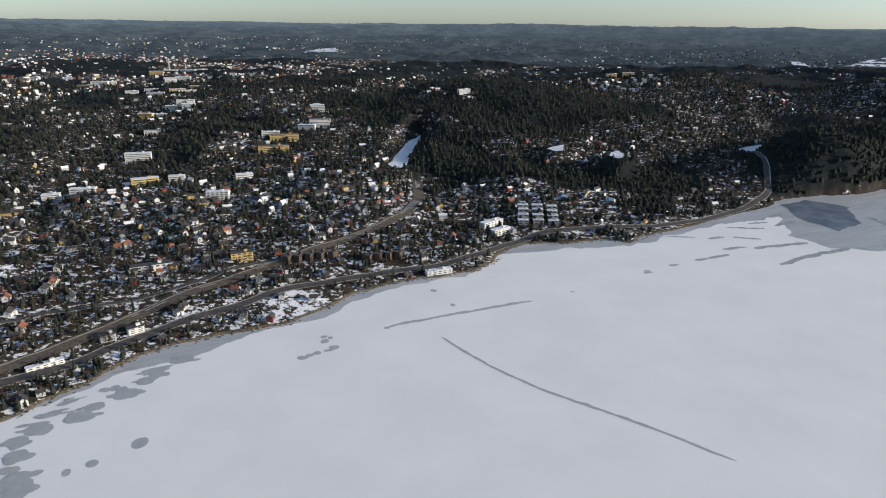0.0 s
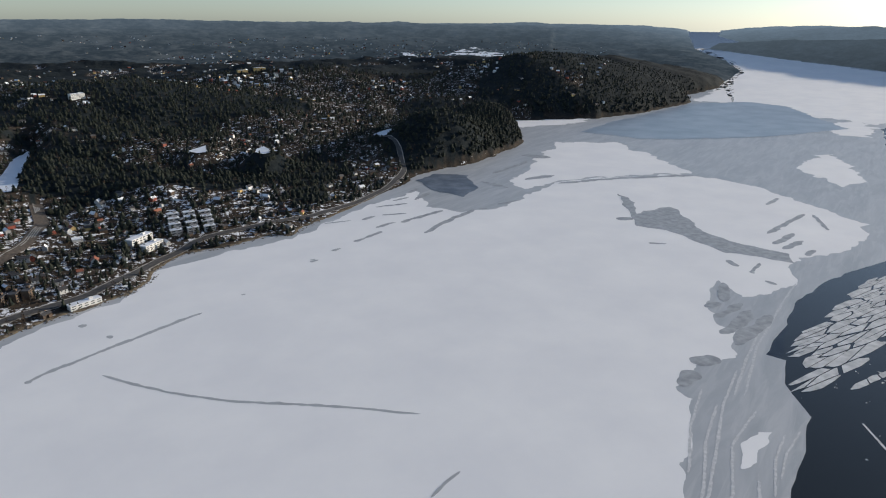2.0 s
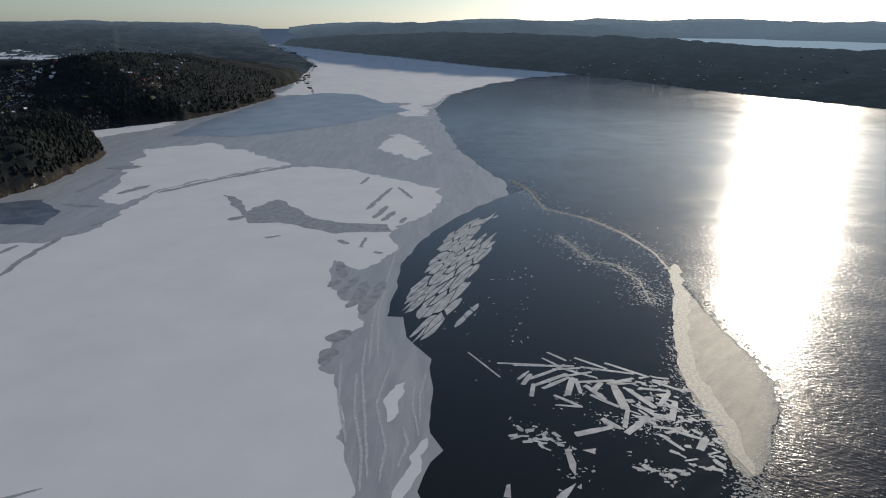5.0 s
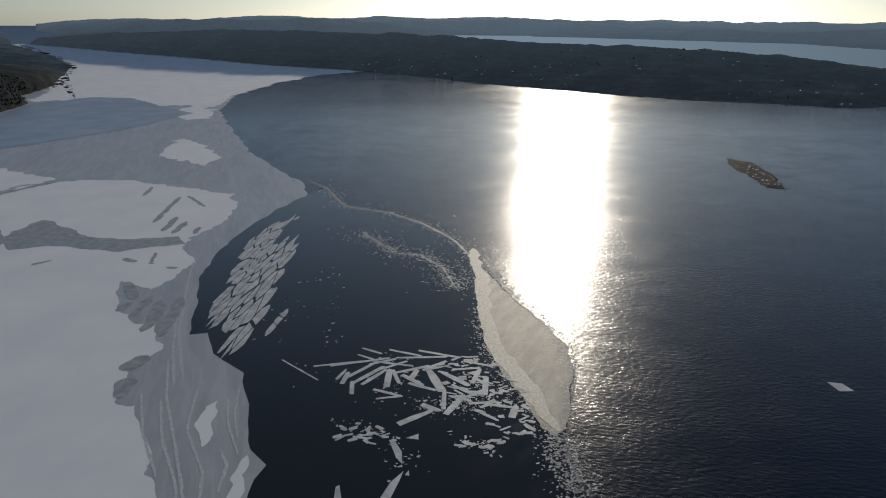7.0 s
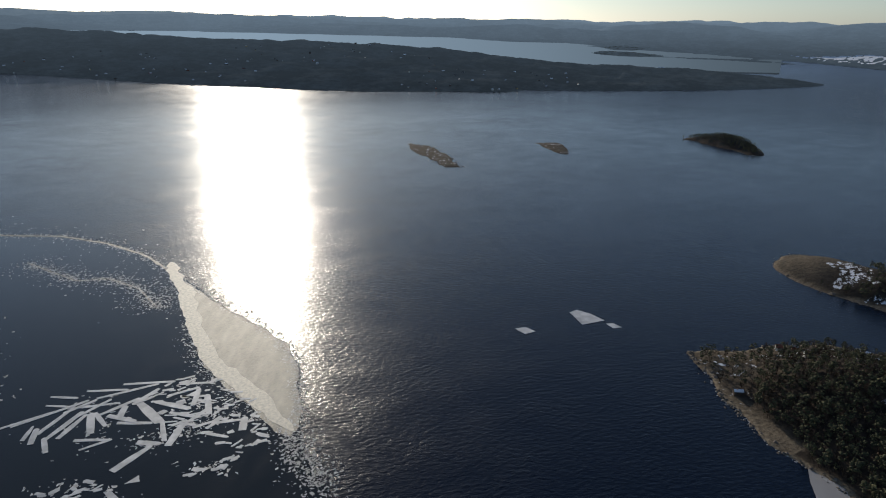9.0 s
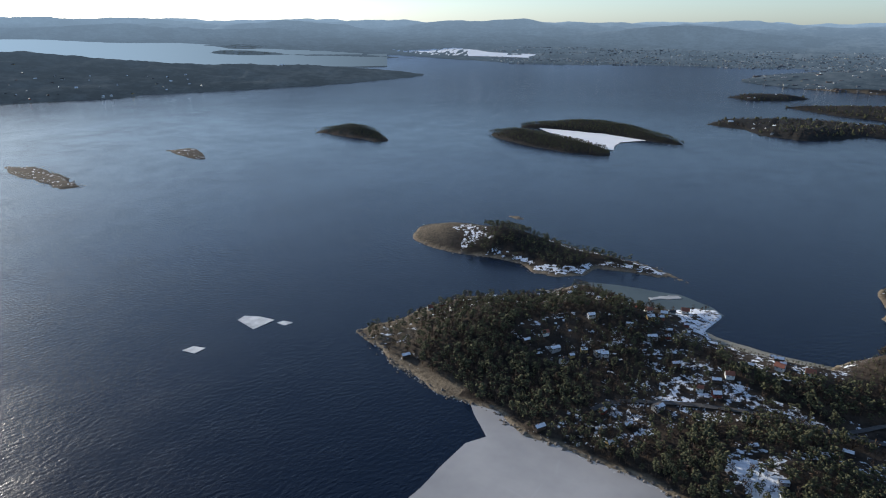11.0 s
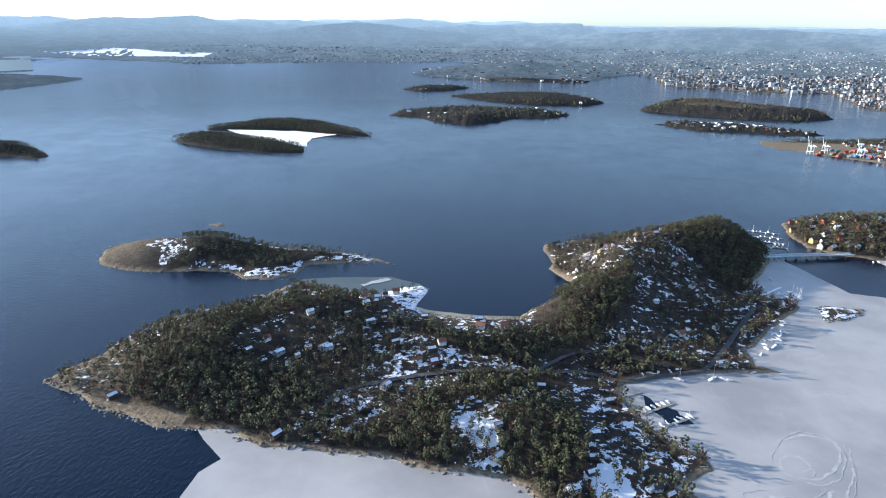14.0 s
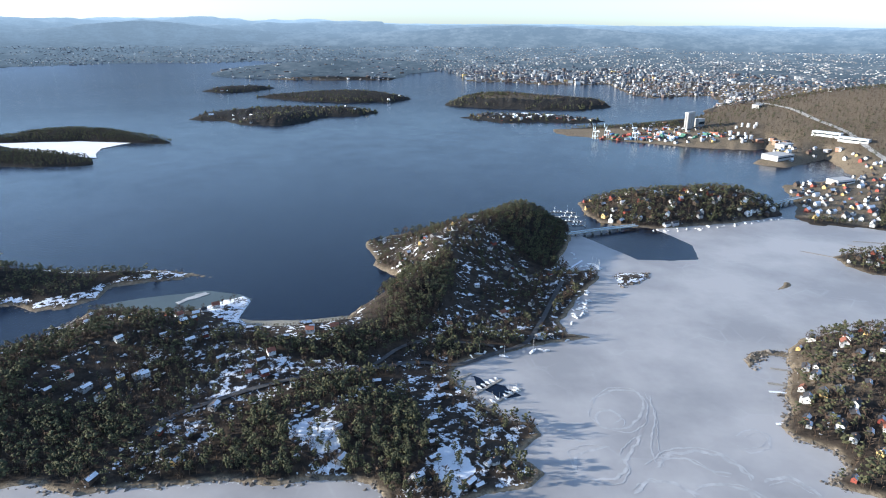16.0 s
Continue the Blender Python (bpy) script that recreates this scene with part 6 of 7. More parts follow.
for i, (points, width) in enumerate(POOLS):
    tagged(new("ice_mark", mark_mesh("ice_mark", points, width * 1.7, 0.28 + 0.004 * (i % 90), DARK_ICE, i)), "grey bare streak where snow has blown off the ice", "ice", "bare streaks", "structure")
for i, (points, width) in enumerate(STREAKS):
    tagged(new("ice_mark", mark_mesh("ice_mark", points, width * 1.8, 0.27 + 0.006 * (i % 7), MARK_ICE, i + 50)), "grey bare patch in the snowy ice", "ice", "bare streaks", "structure")
for i, (points, width) in enumerate(DRIFTS):
    tagged(new("snow_drift", mark_mesh("snow_drift", points, width * 1.5, 0.22 + 0.005 * (i % 7), DRIFT, i + 90)), "thin pale drift line on grey ice", "snow", "drift lines", "structure")
for i, (points, width) in enumerate(VEINS):
    tagged(new("ice_vein", mark_mesh("ice_vein", points, width * 1.9, 0.22 + 0.005 * (i % 7), VEIN, i + 120, 1.0)), "white refrozen vein in the bay ice", "ice", "ice veins", "structure")

for i, (points, width) in enumerate(VEINS):
    beside = [(a + 6 * math.sin(k * 0.9 + i), b + 6 * math.cos(k * 1.1 + i)) for k, (a, b) in enumerate(points)]
    tagged(new("ice_vein", mark_mesh("ice_vein", beside, width * 0.9, 0.26 + 0.004 * (i % 9), VEIN, i + 160, 1.6)), "thin white vein in the bay ice", "ice", "ice veins", "structure")

floe_rng = np.random.default_rng(8)


def floe(outline, label="flat grey ice floe adrift on dark water", thick=0.35):
    """A thick slab of ice, its origin at its middle."""
    p = np.array(outline, float)
    c = p.mean(0)
    q = p - c
    area = 0.5 * np.sum(q[:, 0] * np.roll(q[:, 1], -1) - q[:, 1] * np.roll(q[:, 0], -1))
    if area < 0:
        q = q[::-1]
    bm = bmesh.new()
    top = [bm.verts.new((a, b, 0.22)) for a, b in q]
    low = [bm.verts.new((a * 0.99, b * 0.99, 0.22 - thick)) for a, b in q]
    bm.faces.new(top)
    for i in range(len(top)):
        bm.faces.new((top[i - 1], low[i - 1], low[i], top[i]))
    ob = part("ice_floe", bm, FLOE)
    place = reach([(c[0], c[1], 0)])[0]
    ob.location = place + np.array([0, 0, floe_rng.uniform(0, 0.2)])
    return tagged(ob, label, "ice floe", "ice floes")


def clip_half(poly, px, py, nx, ny):
    """The part of a convex outline on the side of a line away from its normal."""
    out = []
    for i in range(len(poly)):
        a, b = poly[i], poly[(i + 1) % len(poly)]
        da, db = (a[0] - px) * nx + (a[1] - py) * ny, (b[0] - px) * nx + (b[1] - py) * ny
        if da <= 0:
            out.append(a)
        if da * db < 0:
            t = da / (da - db)
            out.append((a[0] + (b[0] - a[0]) * t, a[1] + (b[1] - a[1]) * t))
    return out


def broken_field(outline, count, angle, stretch, seed, gap):
    """A sheet broken into long floes."""
    rng = np.random.default_rng(seed)
    p = np.array(outline, float)
    lo, hi = p.min(0), p.max(0)
    c, s = math.cos(angle), math.sin(angle)
    seeds = []
    while len(seeds) < count:
        q = rng.uniform(lo, hi)
        if signed_distance(np.array([q[0]]), np.array([q[1]]), list(map(tuple, outline)))[0] > 1.0:
            u = np.array([(q[0] * c + q[1] * s) / stretch, -q[0] * s + q[1] * c])
            if all(np.hypot(*(u - w)) > 1.6 for w in seeds) or rng.uniform() < 0.05:
                seeds.append(u)
    own = len(seeds)
    outline = list(map(tuple, outline))
    for _ in range(2500):
        q = rng.uniform(lo - 14, hi + 14)
        if -12 < signed_distance(np.array([q[0]]), np.array([q[1]]), outline)[0] < -0.5:
            u = np.array([(q[0] * c + q[1] * s) / stretch, -q[0] * s + q[1] * c])
            if all(np.hypot(*(u - w)) > 1.2 for w in seeds):
                seeds.append(u)
    for i, a in enumerate(seeds[:own]):
        cell = [(a[0] - 15, a[1] - 15), (a[0] + 15, a[1] - 15), (a[0] + 15, a[1] + 15), (a[0] - 15, a[1] + 15)]
        for j, b in enumerate(seeds):
            if i != j and np.hypot(*(b - a)) < 40:
                d = b - a
                m = (a + b) / 2
                cell = clip_half(cell, m[0], m[1], d[0], d[1])
        if len(cell) < 3:
            continue
        w = [((u * stretch) * c - v * s, (u * stretch) * s + v * c) for u, v in cell]
        w = np.array(w)
        mid = w.mean(0)
        w = mid + (w - mid) * rng.uniform(0.82, 0.93) + rng.uniform(-0.3, 0.3, w.shape)
        floe(w)


u, v = np.array(FLOE_FIELD[9], float), np.array(FLOE_FIELD[0], float)
FIELD_ANGLE = math.atan2(*(u - v)[::-1])
broken_field(FLOE_FIELD, 84, FIELD_ANGLE, 8.0, 4, 0.7)
broken_field(FLOE_STRIP, 3, FIELD_ANGLE, 5.0, 6, 0.5)
for outline in (FLOE_BIG, FLOE_SIDE, FLOE_LEFT, FLOE_KNIFE, FLOE_BLADE, FLOE_STUB):
    floe(outline, "single pale ice floe on dark open water")
for (a, b), width in SHARDS:
    a, b = np.array(a, float), np.array(b, float)
    d = (b - a) / max(1.0, np.hypot(*(b - a)))
    nrm = np.array([-d[1], d[0]]) * width * 0.30
    j = floe_rng.uniform(0.6, 1.2, 4)
    floe([a + nrm * j[0], a - nrm * j[1], (a + b) / 2 - nrm * 1.1, b - nrm * j[2], b + d * width * 0.2, b + nrm * j[3], (a + b) / 2 + nrm * 1.15], "long narrow ice floe in a jumbled raft")


# the raft's broken side, and looser groups beside it
RAFT = [(541, 60), (553, 40), (535, 5), (492, -18), (444, -25), (426, -18), (428, 7), (464, 38), (499, 62)]
GROUP_NEAR = [(422, 126), (428, 92), (413, 83), (401, 100), (404, 127)]
GROUP_SIDE = [(418, 46), (412, 16), (431, 3), (433, -18), (399, 0), (406, 36)]
for outline, count, low, high in ((RAFT, 95, 3.5, 11), (GROUP_NEAR, 22, 2.5, 8), (GROUP_SIDE, 20, 2.0, 7)):
    p = np.array(outline, float)
    made = 0
    while made < count:
        c = floe_rng.uniform(p.min(0), p.max(0))
        if signed_distance(c[:1], c[1:], outline)[0] < 0:
            continue
        long, turn = floe_rng.uniform(low, high), floe_rng.uniform(0.9, 2.4)
        d = np.array([math.cos(turn), math.sin(turn)])
        side = np.array([-d[1], d[0]]) * floe_rng.uniform(0.8, 2.0)
        j = floe_rng.uniform(0.5, 1.3, 5)
        a, b = c - d * long / 2, c + d * long / 2
        floe([a + side * j[0], a - side * j[1], b - side * j[2], b + d * j[4], b + side * j[3]], "small angular ice floe in a jumbled raft")
        made += 1


def brash(name, centres, sizes, seed, label):
    """Small broken ice as one mesh."""
    rng = np.random.default_rng(seed)
    vs, fs = [], []
    for i, ((x, y), s) in enumerate(zip(centres, sizes)):
        a = np.sort(rng.uniform(0, 6.28, 5))
        k = s * rng.uniform(0.5, 1.0, 5)
        f = rng.uniform(0.3, 1.0)
        t = rng.uniform(0, 3.14)
        px, py = np.cos(a) * k, np.sin(a) * k * f
        x0, y0 = x + px * math.cos(t) - py * math.sin(t), y + px * math.sin(t) + py * math.cos(t)
        vs.append(np.concatenate([np.stack([x0, y0, np.full(5, 0.16)], 1), np.stack([x0, y0, np.full(5, -0.1)], 1)]))
        b = i * 10
        fs += [(b, b + 1, b + 2), (b, b + 2, b + 3), (b, b + 3, b + 4)]
        for q in range(5):
            w = (q + 1) % 5
            fs += [(b + q, b + q + 5, b + w + 5), (b + q, b + w + 5, b + w)]
    return tagged(new(name, mesh_from(name, reach(np.concatenate(vs)), np.array(fs), [BRASH], False)), label, "broken ice", kind="stuff")


def along(line, count, spread, rng):
    p = np.array(line, float)
    s = np.concatenate([[0], np.cumsum(np.hypot(*(p[1:] - p[:-1]).T))])
    t = rng.uniform(0, s[-1], count)
    return np.stack([np.interp(t, s, p[:, 0]), np.interp(t, s, p[:, 1])], 1) + rng.normal(size=(count, 2)) * spread


rim = SLUSH + SLUSH[:1]
tagged(new("slush_band", sheet_mesh("slush_band", SLUSH, 0.1, 4, SLUSH_ICE, 4, 14)), "pale band of drifting slush and ground ice", "slush", kind="structure")
tagged(new("slush_band", mark_mesh("slush_band", SLUSH_BRIGHT, 15, 0.2, SLUSH_BRIGHT_ICE, 40)), "bright tan edge of packed slush", "slush", kind="structure")
for i, (line, width) in enumerate(((SLUSH_TAIL, 4), (SLUSH_ARC, 2.2))):
    tagged(new("slush_band", mark_mesh("slush_band", line, width, 0.1, SLUSH_ICE, 30 + i)), "thin trail of drifting slush", "slush", kind="structure")
pile = np.concatenate([along(rim, 700, 4, floe_rng), along(SLUSH_TAIL, 350, 7, floe_rng), along(SLUSH_ARC, 350, 7, floe_rng), along(SLUSH_END, 500, 7, floe_rng), along([SHARDS[-1][0][0], SHARDS[30][0][0], SLUSH[9]], 260, 8, floe_rng), along(SLUSH[9:13], 500, 9, floe_rng), along(SLUSH_RIM, 1600, 4.5, floe_rng), along(SLUSH_ARC + SLUSH[:1], 1500, 17, floe_rng), along(SLUSH_ARC, 900, 5, floe_rng), along(SLUSH_TAIL, 1500, 6, floe_rng), along(SLUSH_TAIL, 500, 22, floe_rng), along(SLUSH_END, 500, 9, floe_rng)])
brash("brash_ice", pile, np.abs(floe_rng.normal(0.9, 0.7, len(pile))) + 0.25, 3, "many small broken pieces of ice along the slush")
loose = np.concatenate([along([SHARDS[0][0][0], SHARDS[12][0][0], SHARDS[28][0][0]], 30, 14, floe_rng), along(FLOE_STRIP, 26, 16, floe_rng), along([FLOE_KNIFE[0], FLOE_KNIFE[3], FLOE_BLADE[1]], 30, 9, floe_rng), along([SHARDS[40][0][0], SHARDS[36][0][0]], 90, 6, floe_rng), along(LOOSE_NORTH, 34, 7, floe_rng), along(LOOSE_MID, 46, 3.5, floe_rng), along(LOOSE_SOUTH, 34, 3.5, floe_rng), along([SHARDS[3][0][0], SHARDS[20][0][0], SHARDS[33][0][0]], 60, 7, floe_rng)])
brash("ice_splinters", loose, np.abs(floe_rng.normal(0, 1.6, len(loose))) + 0.7, 23, "small splinters of ice adrift on dark water")

# ice thrown up along the near shore
fringe = along(NEAR_ISLAND[:22], 520, 1.8, floe_rng)
brash("shore_ice", fringe, np.abs(floe_rng.normal(0.8, 0.6, len(fringe))) + 0.3, 13, "white broken ice along a rocky shore")


def boulders(name, centres, sizes, seed, label):
    """Uneven rocks as one mesh."""
    rng = np.random.default_rng(seed)
    z = land_height(centres[:, 0], centres[:, 1])[0]
    pieces = []
    for (x, y), s, h in zip(centres, sizes, z):
        if h < 6:
            v, f = clump(rng, np.array([x, y, max(h, 0.0)]), s, 0.6)
            pieces.append((v, f))
    v, f = join(pieces)
    return tagged(new(name, mesh_from(name, reach(v), f, [STONE], False)), label, "rocks", kind="stuff")


stones = np.concatenate([along(NEAR_ISLAND[:20], 240, 2.2, floe_rng), along(NEAR_ISLAND[-12:] + NEAR_ISLAND[:4], 120, 2.5, floe_rng), along(MEADOW_ISLAND + MEADOW_ISLAND[:1], 180, 3, floe_rng), along(BREAKWATER, 130, 2, floe_rng), along(RIGHT_ISLAND[:11], 300, 2, floe_rng), along(SKERRY_LONG, 150, 5, floe_rng), along(ICE_ISLET, 90, 2, floe_rng), along(MAINLAND[:22], 700, 2.5, floe_rng)])
boulders("shore_rocks", stones, np.abs(floe_rng.normal(0.8, 0.7, len(stones))) + 0.4, 4, "brown and grey rocks along the waterline")

# ---- larger buildings ----
def make_block(x, y, turn, lx, ly, h, wall_mat, roof_mat, label, floors=3, category="apartment building", group=""):
    """A flat-roofed building with a band of windows on each floor."""
    p, k = spot(x, y)
    thing = tagged(new("apartment_block" if floors > 1 else "warehouse"), label, category, group)
    thing.matrix_basis = Matrix.Translation(p) @ Matrix.Rotation(turn, 4, "Z") @ Matrix.Scale(k, 4)
    bm = bmesh.new()
    box(bm, 0, 0, -3, lx, ly, h + 3)
    wall = part("wall", bm, wall_mat, thing)
    bm = bmesh.new()
    box(bm, 0, 0, h, lx + 0.6, ly + 0.6, 0.5)
    part("roof", bm, roof_mat, thing)
    if floors > 1:
        bm = bmesh.new()
        box(bm, lx * 0.2, 0, h + 0.5, 4, 3, 2.2)
        part("stair_head", bm, wall_mat, thing)
    for i in range(floors):
        z = (i + 0.35) * h / floors
        for side in (1, -1):
            if math.hypot(x, y) > 1100:
                bm = bmesh.new()
                box(bm, 0, side * (ly / 2 + 0.03), z, lx * 0.92, 0.14, h / floors * 0.3)
                part("window_band", bm, GLASS, wall)
                continue
            count = max(2, int(lx / 6))
            for j in range(count):
                bm = bmesh.new()
                box(bm, (j + 0.5) / count * lx - lx / 2, side * (ly / 2 + 0.03), z, lx / count * 0.55, 0.14, h / floors * 0.4)
                part("window", bm, GLASS, wall)
    return thing


# terraces and long blocks on the eastern shore
for x, y, turn, lx, ly, h, mat, roof, floors, label in (
    (76, 936, 0.75, 40, 11, 10, WHITE, ROOF_SNOW, 3, "long white apartment block with a snowy roof"),
    (88, 916, 0.75, 34, 11, 8, WHITE, ROOF_SNOW, 3, "long white apartment block near the shore"),
    (-340, 715, 0.45, 46, 10, 8, WHITE, SLATE, 2, "long low white terrace above the railway"),
    (-245, 753, 0.45, 26, 10, 10, OCHRE, SLATE, 3, "ochre apartment house with balconies"),
    (-303, 584, 0.75, 15, 9, 6, WHITE, SLATE, 3, "white apartment house above the coast road"),
    (-322, 566, 0.75, 14, 9, 6, GREY, SLATE, 3, "pale apartment house above the coast road"),
    (-351, 512, 0.75, 30, 6, 4, WHITE, ROOF_SNOW, 2, "long white terrace beside the road"),
    (-2, 766, 0.4, 34, 9, 5, WHITE, ROOF_SNOW, 2, "long white boathouse row on the shore"),
    (-338, 1300, 0.3, 60, 13, 14, OCHRE, SLATE, 4, "yellow apartment slab on the slope"),
    (-337, 1390, 0.3, 60, 13, 14, OCHRE, SLATE, 4, "yellow apartment slab on the slope"),
    (-290, 1560, 0.2, 50, 13, 14, WHITE, SLATE, 4, "white apartment slab on the slope"),
    (-657, 1491, 0.3, 44, 13, 12, WHITE, SLATE, 4, "white apartment slab on the slope"),
):
    make_block(x, y, turn, lx, ly, h, mat, roof, label, floors, group="shore apartment blocks")
for i in range(3):
    for j in range(4):
        make_block(126 + i * 23 + j * 1.5, 952 + j * 17, 0.05, 16, 9, 7 + j * 0.5, GREY, ROOF_SNOW, "stepped grey terrace house with a snowy flat roof", 2, "terrace", "stepped terraces")
for x, y in ((-190, 762), (-177, 767), (-164, 772), (-151, 777), (-137, 782), (-91, 786), (-79, 791), (-66, 796), (-54, 800)):
    make_block(x, y, 1.2, 14, 8, 9, BROWN, SLATE, "dark gabled row house above a snowy lane", 3, "row house", "dark row houses")
tower_rng = np.random.default_rng(3)
SLABS = [
    (-1520, 2490), (-1410, 2510), (-1400, 2570), (-1150, 2700), (-1160, 2870), (-1090, 2880), (-1050, 2920), (-990, 3010), (-1050, 2600), (-1010, 2610), (-1220, 2280), (-1160, 2260), (-1140, 2290), (-990, 2120), (-940, 2150), (-880, 2040), (-930, 2290), (-840, 2110),
    (-800, 2090), (-820, 2210), (-740, 1640), (-730, 1690), (-710, 1730), (-690, 1780), (-660, 1720), (-370, 1410), (-310, 1500), (-320, 1690), (-280, 1530), (-570, 1210), (-480, 1030), (-340, 1100), (-350, 990), (-440, 1060), (-600, 970), (-560, 990),
]
for x, y in SLABS + [(59, 1824), (633, 2515), (699, 2524)]:
    make_block(x, y, tower_rng.uniform(0.0, 0.5), tower_rng.uniform(30, 58) * (math.hypot(x, y) / 2200) ** 0.4, 13, tower_rng.uniform(10, 16), WHITE if tower_rng.uniform() < 0.8 else OCHRE, ROOF_SNOW, "pale suburban apartment slab among woods", 4, group="suburban slabs")
p, k = spot(-1180, 2903)
mast = tagged(new("radio_tower"), "slim grey tower above the suburb", "tower")
mast.matrix_basis = Matrix.Translation(p) @ Matrix.Scale(k, 4)
bm = bmesh.new()
tube(bm, (0, 0, -2), (0, 0, 62), 5.5, 3.0, 12)
part("shaft", bm, CONCRETE, mast)
bm = bmesh.new()
tube(bm, (0, 0, 54), (0, 0, 60), 6.0, 6.0, 12)
part("gallery", bm, GREY, mast)


# ---- the town across the fjord ----
x, y, rng = polar_scatter(146, 226, 2650, 8200, 17, 0.85, 51)
z, shore, wood, snow, rock, town = ground_at(x, y)
r = np.hypot(x, y)
centre = np.exp(-((x + 900) ** 2 + (y + 3900) ** 2) / 1500 ** 2)
keep = (shore > 14) & (rng.uniform(size=len(x)) < np.where(near_polygon(x, y, CITY_CAPE, 50) > 0, 0.40, np.where(wood > 0.5, 0.2, np.clip(0.42 + 0.3 * town + 0.5 * fbm(x, y, 420, 3, 87), 0.1, 0.85)))) & (near_polygon(x, y, BAY_FROZEN, 100) < -20)
for isle in (FAR_ISLAND_A, FAR_ISLAND_B, FAR_ISLAND_C, FAR_ISLAND_D, FAR_ISLAND_E):
    keep &= near_polygon(x, y, isle, 60) < 0
keep &= (r < 4500) | (rng.uniform(size=len(x)) < 0.55)
x, y, z, r, centre = x[keep], y[keep], z[keep], r[keep], centre[keep]


def town_blocks(name, x, y, z, lx, ly, h, turn, label):
    rng = np.random.default_rng(len(x) + 5)
    mats = [WHITE, HAZED_GREY, TOWN_BRICK, OCHRE, TOWN_PALE, SLATE, ROOF_SNOW, TILE]
    c = np.array([(-1, -1), (1, -1), (1, 1), (-1, 1)]) * 0.5
    px, py = c[None, :, 0] * lx[:, None], c[None, :, 1] * ly[:, None]
    cs, sn = np.cos(turn)[:, None], np.sin(turn)[:, None]
    gx, gy = px * cs - py * sn + x[:, None], px * sn + py * cs + y[:, None]
    low = np.stack([gx, gy, np.repeat((z - 6)[:, None], 4, 1)], -1)
    top = np.stack([gx, gy, np.repeat((z + h)[:, None], 4, 1)], -1)
    v = np.concatenate([low, top], 1).reshape(-1, 3)
    f0 = np.array([(0, 1, 5, 4), (1, 2, 6, 5), (2, 3, 7, 6), (3, 0, 4, 7), (4, 5, 6, 7)])
    f = (f0[None] + (np.arange(len(x)) * 8)[:, None, None]).reshape(-1, 4)
    wall = rng.choice(5, len(x), p=[0.10, 0.50, 0.22, 0.02, 0.16])
    # beyond 4500 m paler walls and roofs stand in for haze
    beyond = np.hypot(x, y) > 4500
    wall = np.where(beyond, rng.choice([0, 1, 4], len(x), p=[0.12, 0.48, 0.40]), wall)
    roof = rng.choice([5, 6, 7, 1], len(x), p=[0.50, 0.14, 0.08, 0.28])
    roof = np.where(beyond, rng.choice([4, 6, 5, 1], len(x), p=[0.25, 0.16, 0.25, 0.34]), roof)
    idx = np.concatenate([np.repeat(wall[:, None], 4, 1), roof[:, None]], 1).ravel()
    return tagged(new(name, mesh_from(name, reach(v), f, mats, False, idx)), label, "town", kind="stuff")


big = rng.uniform(size=len(x)) < 0.02 + 0.22 * centre
lx = np.where(big, rng.uniform(13, 27, len(x)), rng.uniform(6, 9.5, len(x))) * (r / 3200) ** 0.3
ly = np.where(big, rng.uniform(9, 13, len(x)), rng.uniform(6, 8, len(x))) * (r / 3200) ** 0.3
h = np.where(big, rng.uniform(7, 11, len(x)) * (1 + 0.3 * centre), rng.uniform(3, 5, len(x))) + 14 * centre * (rng.uniform(size=len(x)) < 0.02)
town_blocks("town_buildings", x, y, z, lx, ly, h, angle_field(x, y) + rng.uniform(-0.2, 0.2, len(x)), "dense pale town buildings beyond the fjord")

# leafless hillside above the harbour
x, y, rng = polar_scatter(198, 228, 1500, 2700, 10, 0.6, 53)
z, shore, wood, snow, rock, town = ground_at(x, y)
keep = (shore > 20) & (z > 24) & (rng.uniform(size=len(x)) < 0.9)
place = np.stack([x, y, z], 1)[keep]
green = rng.uniform(size=len(place)) < 0.3 + 0.8 * fbm(place[:, 0], place[:, 1], 120, 3, 66)
plant("hillside_pines", place[green], rng.uniform(7, 12, int(green.sum())), MID_PINES, [PINE, BARK], "dark pines scattered over a brown hillside", "trees", 1.3)
place = place[~green]
plant("hillside_trees", place, rng.uniform(7, 12, len(place)), SMALL_BARES, [TWIG, BARK], "leafless brown wood on a hillside above the harbour", "trees")


